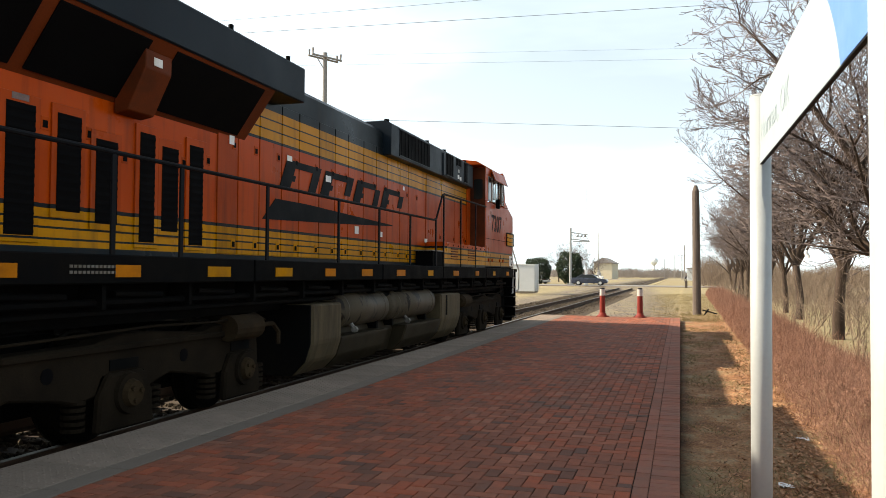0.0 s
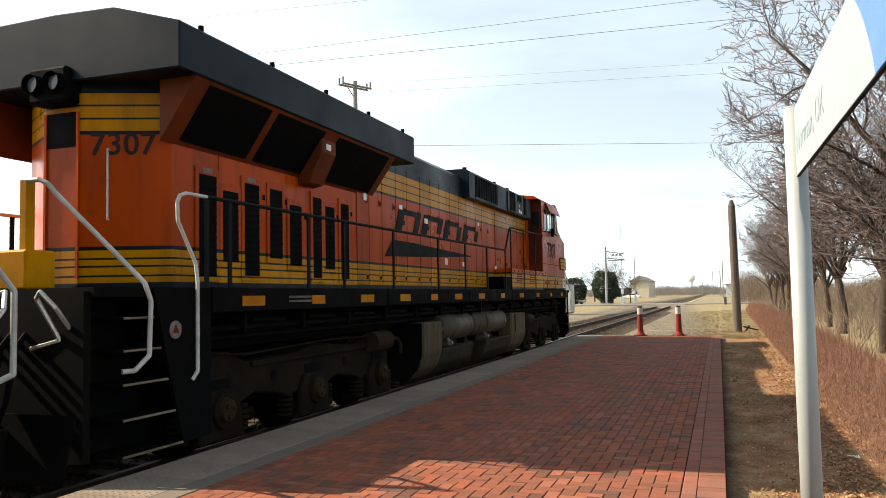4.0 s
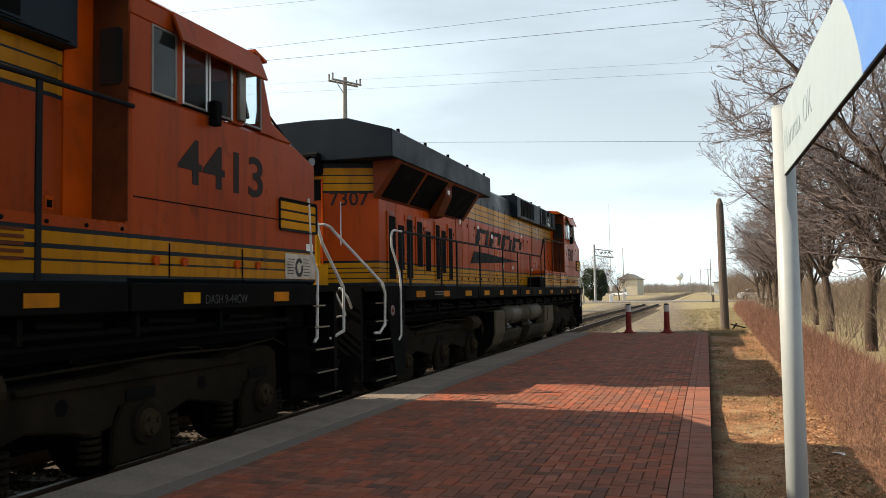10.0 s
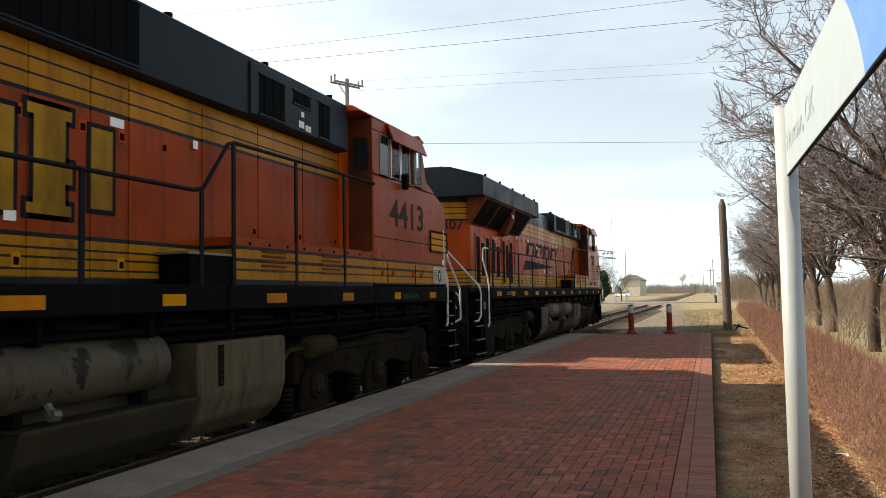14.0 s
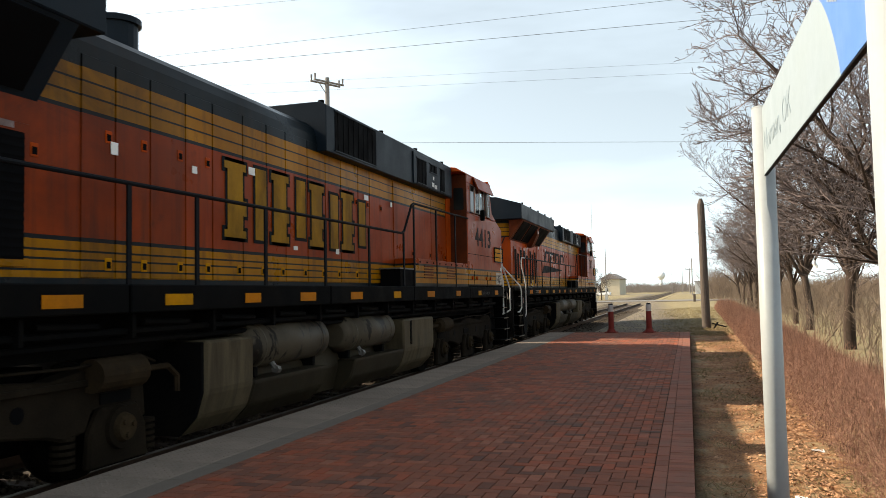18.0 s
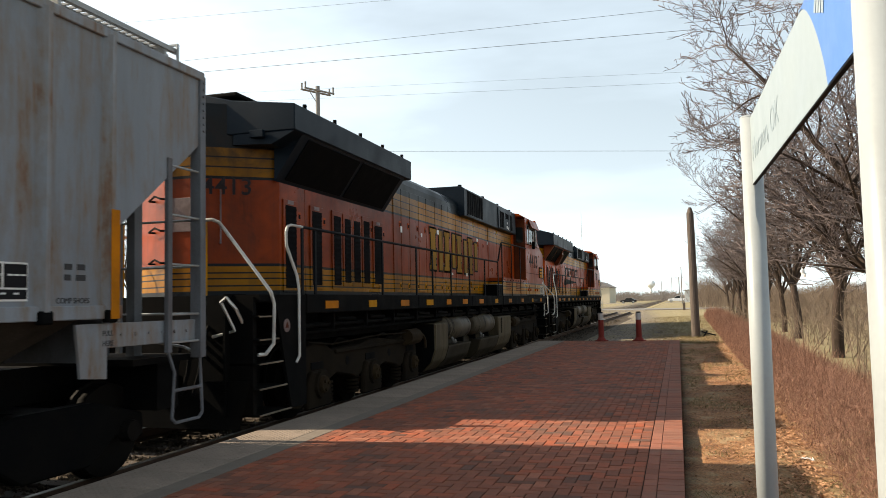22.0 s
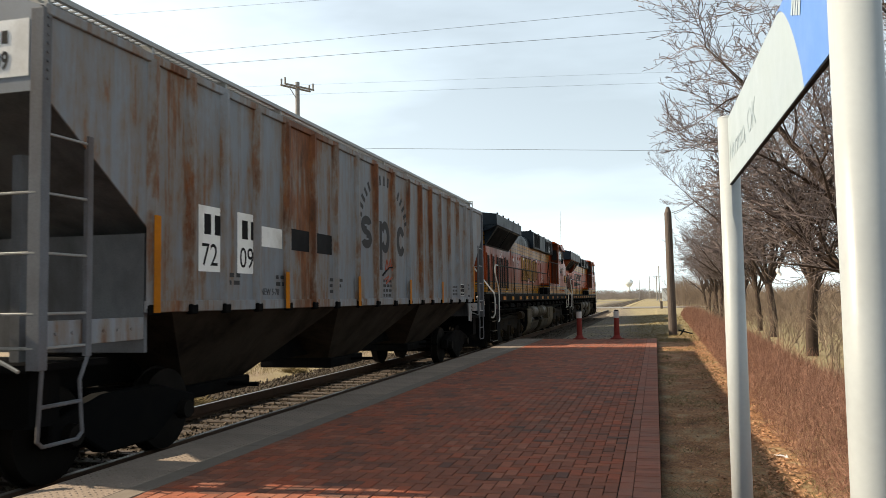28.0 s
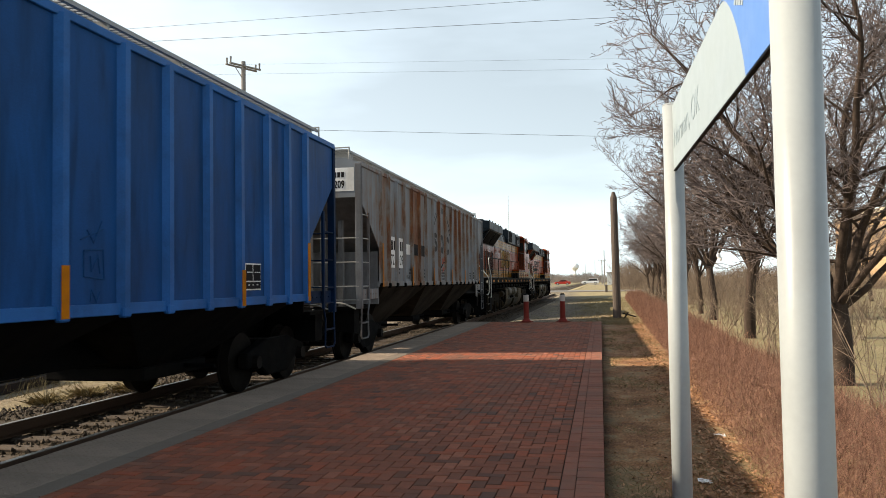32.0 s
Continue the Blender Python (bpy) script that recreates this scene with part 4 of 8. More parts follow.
def build_hedge():
    rng = np.random.default_rng(12)
    n = 175000
    y = 2.2 + 60 * rng.random(n) ** 2.0
    across = rng.random(n)
    x = 1.06 + 0.012 * y + 1.35 * across
    bumps = np.array([noise.noise((a * 1.1, b * 1.1, 4)) + 0.5 * noise.noise((a * 3.5, b * 3.5, 7)) for a, b in zip(x, y)])
    top = (0.57 + 0.15 * bumps) * (1 - 0.6 * np.abs(2 * across - 1) ** 3)
    z0 = top * rng.random(n) ** 0.75 * 0.88 - 0.1
    ln = rng.uniform(0.04, 0.125, n) * (1 + 0.004 * y)
    az, el = rng.uniform(0, 6.28, n), rng.normal(0.7, 0.55, n)
    r = (0.0007 + 0.00006 * y) * rng.uniform(0.6, 1.5, n)
    shoot = rng.random(n) < 0.05
    r = np.where(shoot, r * 0.7, r)
    z0, ln, el = np.where(shoot, top * 0.7, z0), np.where(shoot, ln * 2.6, ln), np.where(shoot, rng.normal(1.2, 0.25, n), el)
    p = np.stack((x, y, z0), 1)
    d = np.stack((np.cos(az) * np.cos(el), np.sin(az) * np.cos(el), np.sin(el)), 1)
    segs = np.concatenate((p, p + d * ln[:, None], (r * 1.3)[:, None], (r * 0.5)[:, None]), 1)
    v, f = segments(segs, 3)
    tagged(arrays("hedge", v, f, M_HEDGE), "low leafless hedge of fine red-brown twigs beside the path", "hedge", kind="stuff")


build_hedge()


def build_brush():
    """Thin leafless saplings and suckers between the hedge and the trees."""
    rng = np.random.default_rng(31)
    segs = []
    for i in range(560):
        y = 9.0 + 62 * rng.random() ** 1.25
        x = 2.35 + 0.012 * y + 3.6 * rng.random() ** 1.6
        if i > 120:
            y = 20 + 60 * rng.random()
            x = 3.4 + 0.03 * y + 7.0 * rng.random() ** 1.3
        tall = rng.uniform(0.5, 2.1)
        for k in range(rng.integers(3, 7)):
            p = np.array((x + rng.normal(0, 0.06), y + rng.normal(0, 0.06), -0.15))
            d = np.array((rng.normal(0, 0.42), rng.normal(0, 0.42), 1.0))
            r, n = rng.uniform(0.004, 0.008) + 0.0001 * y, 5
            for j in range(n):
                q = p + d * (tall * rng.uniform(0.75, 1.0) / n)
                segs.append((*p, *q, r, r * 0.78))
                p, r = q, r * 0.78
                d = d + rng.normal(0, 0.13, 3)
                if j:
                    for m in range(2):
                        e = p + (d * 0.5 + rng.normal(0, 0.6, 3)) * rng.uniform(0.1, 0.34)
                        segs.append((*p, *e, r * 0.7, r * 0.3))
    v, f = segments(segs, 3)
    tagged(arrays("brush", v, f, M_BRUSH), "thin leafless saplings and brush behind the hedge", "brush", kind="stuff")


build_brush()


def build_litter():
    rng = np.random.default_rng(5)
    n = 7500
    y = 3.5 + 26 * rng.random(n) ** 1.5
    x = 0.95 + 0.012 * y + rng.normal(-0.05, 0.14, n) - 0.85 * (rng.random(n) < 0.5) * rng.random(n) ** 1.5
    verts, faces = [], []
    for i in range(n):
        a, s, t = rng.uniform(0, 6.28), rng.uniform(0.013, 0.03), rng.uniform(-0.5, 0.5)
        c, d = math.cos(a) * s, math.sin(a) * s
        z = ground_height(x[i], y[i]) + 0.012
        k = len(verts)
        verts += [(x[i] - c, y[i] - d, z), (x[i] + d * 0.5, y[i] - c * 0.5, z + 0.02 * t), (x[i] + c, y[i] + d, z + 0.015), (x[i] - d * 0.5, y[i] + c * 0.5, z + 0.02 * abs(t))]
        faces += [(k, k + 1, k + 2), (k, k + 2, k + 3)]
    tagged(arrays("leaf_litter", verts, faces, M_LEAF), "curled dry brown leaves along the hedge foot", "leaves", kind="stuff")
    segs = []
    for i in range(11000):
        y = 4.0 + 30 * rng.random() ** 1.4
        x = 0.06 + 1.2 * rng.random()
        if noise.noise((x * 1.4, y * 0.7, 9)) < 0.07:
            continue
        z = ground_height(x, y) - 0.005
        h = rng.uniform(0.015, 0.06)
        segs.append((x, y, z, x + rng.normal(0, 0.035), y + rng.normal(0, 0.035), z + h, 0.0022 + 0.0001 * y, 0.001))
    for i in range(14000):
        y = 28.1 + 40 * rng.random() ** 1.5
        x = rng.uniform(-3.2, 2.0)
        if x < -0.75 - 0.028 * (y - 28) + rng.normal(0, 0.45):
            continue
        z = ground_height(x, y) - 0.005
        segs.append((x, y, z, x + rng.normal(0, 0.06), y + rng.normal(0, 0.06), z + rng.uniform(0.02, 0.09), 0.006, 0.002))
    for i in range(5000):
        y = 5.5 + 26 * rng.random() ** 1.3
        x = -9.3 - 3 * rng.random()
        z = ground_height(x, y)
        segs.append((x, y, z, x + rng.normal(0, 0.09), y + rng.normal(0, 0.09), z + rng.uniform(0.05, 0.28), 0.004, 0.002))
    v, f = segments(segs, 3)
    tagged(arrays("dry_grass", v, f, M_DRYGRASS), "short straw-coloured grass tufts", "grass", kind="stuff")


build_litter()


def build_bag():
    rng = random.Random(2)
    bm = BM()
    bmesh.ops.create_icosphere(bm, subdivisions=3, radius=0.085)
    for v in bm.verts:
        k = 0.75 + 0.7 * noise.noise(v.co * 14)
        v.co = Vector((v.co.x * 0.45 * k, v.co.y * 0.9 * k, v.co.z * 0.7 * k + 0.25 * v.co.y))
    ob = finish("plastic_bag", bm, M_BAG)
    ob.location = (1.62, 11.5, 1.74)
    tagged(ob, "white plastic bag snagged in the branches", "bag")
    for v, w in (((1.42, 8.3), 0.11), ((1.05, 6.4), 0.1)):
        bm = BM()
        bmesh.ops.create_grid(bm, x_segments=4, y_segments=3, size=w / 2)
        for q in bm.verts:
            q.co.z = 0.02 * noise.noise((q.co.x * 30, q.co.y * 30, w * 50)) + 0.012
        bmesh.ops.solidify(bm, geom=bm.faces[:], thickness=0.002)
        s = finish("paper_scrap", bm, M_BAG)
        s.location = (v[0] - 0.3, v[1], ground_height(v[0] - 0.3, v[1]) + 0.004)
        tagged(s, "crumpled white paper scrap on the earth", "litter")


build_bag()


def build_grass_clump():
    """Mounds of blond matted grass and old timbers on the dirt across the track."""
    rng = np.random.default_rng(17)
    for x, y, r in ((-8.84, 9.4, 0.3), (-8.15, 12.7, 0.28), (-8.75, 11.3, 0.2), (-8.6, 12.1, 0.22), (-9.3, 15.5, 0.3), (-9.1, 19.0, 0.28), (-9.5, 8.0, 0.26)):
        segs = []
        for k in range(420):
            a, q = rng.uniform(0, 6.28), rng.random() ** 0.6
            b = np.array((math.cos(a) * r * q, math.sin(a) * r * q, 0.5 * r * (1 - q * q) * rng.random()))
            d = np.array((math.cos(a) + rng.normal(0, 0.5), math.sin(a) + rng.normal(0, 0.5), rng.normal(0.5, 0.4)))
            e = b + d * rng.uniform(0.06, 0.16)
            segs.append((*b, *e, 0.006, 0.003))
        v, f = segments(segs, 3)
        c = arrays("grass_clump", v, f, M_DRYGRASS)
        c.location = (x, y, -0.4)
        tagged(c, "matted clump of blond dry grass on the stones", "grass clump", "grass clumps")
    for x, y, z, a in ((-10.1, 12.2, -0.36, 8), (-10.45, 12.4, -0.36, 5), (-10.25, 12.3, -0.16, 7)):
        bm = BM()
        box(bm, -0.115, 0.115, -1.3, 1.3, 0, 0.18, 0.012)
        t = finish("timber_beam", bm, M_TIE)
        t.matrix_world = pose(x, y, z, 0, 0, a)
        tagged(t, "old creosoted timber lying beside the track", "timber", "old timbers")


build_grass_clump()


# ---- distance ----
def build_bush(at, r, h, seed):
    rng = np.random.default_rng(seed)
    b = empty("evergreen_bush", "large rounded dark evergreen bush", "bush", "evergreen bushes", at)
    n = 5200
    d = rng.normal(0, 1, (n, 3))
    d /= np.linalg.norm(d, axis=1)[:, None]
    rad = rng.uniform(0.72, 1.03, n) * (1 + 0.12 * np.sin(d[:, 0] * 5 + seed) * np.sin(d[:, 2] * 6))
    p = d * rad[:, None] * np.array([r, r, h / 2]) + np.array([0, 0, h / 2])
    p[:, 2] = np.maximum(p[:, 2], 0.05)
    s = rng.uniform(0.09, 0.2, n)
    u, w = rng.normal(0, 1, (n, 3)), rng.normal(0, 1, (n, 3))
    u /= np.linalg.norm(u, axis=1)[:, None]
    w /= np.linalg.norm(w, axis=1)[:, None]
    verts = np.stack((p - u * s[:, None], p + w * s[:, None] * 0.6, p + u * s[:, None], p - w * s[:, None] * 0.6), 1).reshape(-1, 3)
    faces = (np.arange(n) * 4)[:, None] + np.array([[0, 1, 2, 3]])
    arrays("foliage", verts.tolist(), faces.tolist(), M_EVERGREEN, b)
    bm = BM()
    rod(bm, (0, 0, -0.2), (0, 0, h * 0.6), 0.16, 0.06, 8)
    part("stem", bm, M_BARK, b)


build_bush((-15.7, 118, -0.15), 2.0, 4.9, 1)
build_bush((-20.9, 120, -0.15), 2.1, 4.1, 2)


def build_far_woods():
    """Hazy band of leafless trees along the horizon."""
    rng = np.random.default_rng(8)
    segs = []
    for i in range(34000):
        a = rng.uniform(-0.6, 0.1)
        d = rng.uniform(330, 520)
        x, y = d * math.sin(a), d * math.cos(a)
        g = 4.2 + 3.2 * noise.noise((a * 26, 0, 1))
        top = max(1.2, g * rng.uniform(0.3, 1.0))
        z0 = top * rng.uniform(0.0, 0.75) - 0.3
        segs.append((x, y, z0, x + rng.normal(0, 2.0), y, top, rng.uniform(0.025, 0.06), 0.02))
    v, f = segments(segs, 3)
    tagged(arrays("far_woods", v, f, M_FARWOOD), "far band of leafless trees on the horizon", "woods", kind="stuff")

    segs = []
    for i in range(32000):
        a = rng.uniform(0.02, 0.62)
        d = rng.uniform(100, 150)
        x, y = d * math.sin(a), d * math.cos(a)
        top = max(0.8, (3.6 + 3.0 * noise.noise((a * 18, 0, 5))) * rng.uniform(0.3, 1.0))
        z0 = top * rng.uniform(0.0, 0.75) - 0.3
        segs.append((x, y, z0, x + rng.normal(0, 0.9), y, top, rng.uniform(0.008, 0.022), 0.006))
    v, f = segments(segs, 3)
    tagged(arrays("field_edge_brush", v, f, M_BRUSH), "leafless brush along the far edge of the field", "brush", kind="stuff")


build_far_woods()
for i, (x, y, s) in enumerate(((-30, 130, 1.2), (-22, 150, 1.1), (-16, 128, 0.9), (-12.8, 124, 0.8), (-18.5, 138, 1.0), (-36, 118, 1.3), (-44, 140, 1.3), (-37, 41, 1.5), (-52, 66, 1.7))):
    t = copy_thing(FAR_TREES[i % 2], pose(x, y, -0.15, 0, 0, 70 * i))
    t.scale = (s, s, s)


def utility_pole(at, h, arms, label, r=0.14, yaw=25):
    p = empty("utility_pole", label, "pole", "utility poles", at)
    bm = BM()
    rod(bm, (0, 0, -0.3), (0, 0, h), r, r * 0.7, 10)
    part("shaft", bm, M_GREYPOLE, p)
    c, s = math.cos(radians(yaw)), math.sin(radians(yaw))
    for k in range(arms):
        z, off = h - 0.35 - 0.02 * k, (0.2 if k else -0.2)
        bm = BM()
        n = Vector((-s, c, 0)) * off
        a, b = Vector((-1.2 * c, -1.2 * s, z)) + n, Vector((1.2 * c, 1.2 * s, z)) + n
        rod(bm, a, b, 0.07, seg=6)
        arm = part("crossarm", bm, M_GREYPOLE, p)
        for t in (0.03, 0.97):
            bm = BM()
            q = a.lerp(b, t)
            rod(bm, q, q + Vector((0, 0, 0.42)), 0.05, 0.07, 8)
            part("insulator", bm, M_GREYPOLE, arm)
    if arms:
        bm = BM()
        rod(bm, (-0.7 * c, -0.7 * s, h - 0.4), (0, 0, h - 1.2), 0.03, seg=5)
        part("arm_brace", bm, M_GREYPOLE, p)
    return p


utility_pole((-22.4, 47.4, -0.3), 16.2, 2, "tall grey timber utility pole with two crossarms", 0.2, 62)
utility_pole((-6.1, 330, -0.2), 8.1, 0, "slim far timber pole beside the street")
utility_pole((-1.95, 300, -0.2), 8.8, 0, "slim far timber pole beside the street")
utility_pole((0.5, 262, -0.2), 8.0, 1, "far timber pole with a short crossarm", 0.2, 10)
utility_pole((0.9, 187, -0.2), 8.4, 0, "slim far timber pole beside the street")


def build_wires():
    """Overhead cables across the track, between tall poles left and right of it."""
    eye, d, left, right = Vector(EYE), 47.0, -70.0, 45.0
    runs = (((-0.5937, 0.8047, 0.2937), (-0.0233, 0.9997, 0.355), 0.011), ((-0.5271, 0.8498, 0.2918), (0.0661, 0.9978, 0.3243), 0.014),
            ((-0.5938, 0.8046, 0.3478), (-0.46, 0.8879, 0.3744), 0.008), ((-0.1624, 0.9867, 0.2805), (0.039, 0.9992, 0.2731), 0.005),
            ((-0.1627, 0.9867, 0.2675), (0.0386, 0.9993, 0.2601), 0.006), ((-0.3305, 0.9438, 0.1922), (0.0789, 0.9969, 0.1719), 0.011))
    tops = {left: 0.0, right: 0.0}
    for a, b, r in runs:
        p0, p1 = eye + Vector(a) * (d / a[1]), eye + Vector(b) * (d / b[1])
        ends = []
        for x in (left, right):
            q = p0.lerp(p1, (x - p0.x) / (p1.x - p0.x))
            q.z = min(max(q.z, 5.0), 24.0)
            tops[x] = max(tops[x], q.z)
            ends.append(q)
        pts = [ends[0]] + [p0.lerp(p1, k / 12) for k in range(13)] + [ends[1]]
        segs = [(*p, *q, r, r) for p, q in zip(pts, pts[1:])]
        v, f = segments(segs, 5)
        tagged(arrays("overhead_wire", v, f, M_WIRE), "thin dark overhead cable strung across the track", "wire", "overhead wires")
    for x in (left, right):
        utility_pole((x, d, -0.3), tops[x] + 0.9, 0, "tall grey timber utility pole carrying the cables", 0.2)


build_wires()


def build_signal():
    s = empty("crossing_signal", "grey cantilever mast with signal lamps at the street crossing", "signal", at=(-14.4, 109.0, -0.15))
    bm = BM()
    rod(bm, (0, 0, 0), (0, 0, 7.9), 0.17, 0.14, 12)
    box(bm, -0.4, 0.4, -0.4, 0.4, 0, 0.3)
    part("mast", bm, M_GALV, s)
    bm = BM()
    rod(bm, (0, 0, 6.4), (2.5, 0, 6.1), 0.07)
    rod(bm, (0, 0, 7.3), (2.5, 0, 6.9), 0.07)
    for k in range(5):
        rod(bm, (0.5 * k, 0, 7.3 - 0.08 * k), (0.5 * k + 0.5, 0, 6.34 - 0.06 * k), 0.035)
    part("cantilever_arm", bm, M_GALV, s)
    bm = BM()
    box(bm, 0.4, 2.6, -0.5, 0.5, 6.0, 6.08)
    part("walkway", bm, M_GALV, s)
    for x in (1.0, 1.5, 2.0):
        bm = BM()
        rod(bm, (x, -0.15, 6.75), (x, -0.3, 6.75), 0.15, seg=16)
        rod(bm, (x, -0.3, 6.75), (x, -0.55, 6.75), 0.11, seg=12)
        part("signal_lamp", bm, M_GREYPOLE, s, "grey round lamp with hood")
    for name, x, y, h in (("antenna_mast", -12.4, 110, 13.5), ("flood_mast", -12.25, 126, 8.2)):
        m = empty(name, "thin grey steel mast beside the crossing", "mast", at=(x, y, -0.15))
        bm = BM()
        rod(bm, (0, 0, 0), (0, 0, h), *((0.045, 0.02) if name == "antenna_mast" else (0.09, 0.06)), 8)
        part("shaft", bm, M_GALV, m)
        bm = BM()
        box(bm, -0.25, 0.25, -0.2, 0.2, 0.0, 1.1, 0.03)
        box(bm, -0.16, 0.16, -0.2, 0.2, 1.5, 2.2, 0.03)
        part("equipment_box", bm, M_CABINET, m)
    c = empty("signal_cabinet", "pale grey steel equipment cabinet beside the track", "cabinet", at=(-13.2, 70, -0.25))
    bm = BM()
    box(bm, -0.95, 0.95, -0.95, 0.95, 0.12, 2.45, 0.03)
    part("body", bm, M_CABINET, c)
    bm = BM()
    box(bm, -1.0, 1.0, -1.0, 1.0, 2.45, 2.53, 0.02)
    part("lid", bm, M_CABINET, c)
    bm = BM()
    box(bm, -0.9, 0.9, -0.9, 0.9, 0, 0.12)
    part("plinth", bm, M_CONCRETE, c)
    for y in (-0.62, 0.62):
        bm = BM()
        box(bm, 0.952, 0.975, y - 0.3, y + 0.3, 0.2, 2.35, 0.01)
        part("door", bm, M_CABINET, c)
    p = empty("marker_post", "short timber marker post by the pavement", "post", at=(0.65, 96, -0.15))
    bm = BM()
    box(bm, -0.14, 0.14, -0.14, 0.14, 0, 0.95, 0.02)
    part("stub", bm, M_WOOD_POLE, p)


build_signal()


def building(name, label, at, size, ridge, wall, roof, windows, yaw=0):
    """Walls, gabled or flat roof, door and framed windows (x, z, w, h on the near face)."""
    b = empty(name, label, "building", at=at)
    b.rotation_euler = (0, 0, radians(yaw))
    w, d, h = size
    bm = BM()
    box(bm, -w / 2, w / 2, -d / 2, d / 2, -0.4, h)
    part("wall", bm, wall, b)
    bm = BM()
    if ridge:
        prism(bm, [(-w / 2 - 0.4, h), (w / 2 + 0.4, h), (w / 2 + 0.4, h + 0.15), (0, h + ridge), (-w / 2 - 0.4, h + 0.15)], -d / 2 - 0.4, d / 2 + 0.4, "y")
    else:
        box(bm, -w / 2 - 0.15, w / 2 + 0.15, -d / 2 - 0.15, d / 2 + 0.15, h, h + 0.5)
    part("roof", bm, roof, b)
    for x, z, ww, hh in windows:
        bm = BM()
        box(bm, x - ww / 2, x + ww / 2, -d / 2 - 0.06, -d / 2 - 0.005, z, z + hh)
        win = part("window", bm, M_CABINET, b)
        bm = BM()
        box(bm, x - ww / 2 + 0.08, x + ww / 2 - 0.08, -d / 2 - 0.075, -d / 2 - 0.062, z + 0.08, z + hh - 0.08)
        part("pane", bm, M_GLASS, win)
    return b


building("cream_shed", "long cream-sided gabled building behind the street", (-23.2, 264, -0.15), (5.8, 18, 5.0), 1.9, M_CREAM, M_GREYROOF, ((-1.2, 0, 1.1, 2.2),), -2)
building("tan_building", "two-storey orange-tan stucco building beyond the lawn", (41.4, 114, -0.15), (15, 22, 9.4), 0, M_TANSTUCCO, M_CREAM,
         tuple((x, z, 1.3, 1.7) for x in (-5, -2.4, 0.2, 2.8, 5.2) for z in (1.2, 5.2)))
building("grey_hut", "small pale grey shed beyond the street", (3.4, 226, -0.15), (3.2, 4.0, 3.3), 0.3, M_CABINET, M_GREYROOF, ((0, 0.2, 0.7, 1.9),))
building("far_store", "low far cream store building", (-62, 250, -0.2), (38, 16, 4.2), 0, M_CREAM, M_GREYROOF, tuple((x, 0.8, 3.0, 2.0) for x in (-15, -10, -5, 0, 5, 10, 15)))
building("far_hall", "low far grey hall", (-70, 310, -0.2), (24, 16, 4.0), 1.4, M_CABINET, M_GREYROOF, tuple((x, 0.8, 2.0, 1.6) for x in (-9, -4, 1, 6)))


def build_water_tower():
    t = empty("water_tower", "far white ball-shaped water tower", "water tower", at=(-37.5, 1200, -0.2))
    bm = BM()
    bmesh.ops.create_uvsphere(bm, u_segments=24, v_segments=14, radius=6.4, matrix=Matrix.Translation((0, 0, 21.5)) @ Matrix.Diagonal((1, 1, 0.85, 1)))
    part("tank", bm, M_WATERTOWER, t)
    bm = BM()
    rod(bm, (0, 0, 0), (0, 0, 17.0), 2.6, 2.0, 20)
    rod(bm, (0, 0, 14.5), (0, 0, 17.6), 2.0, 4.6, 20)
    part("stem", bm, M_WATERTOWER, t)


build_water_tower()


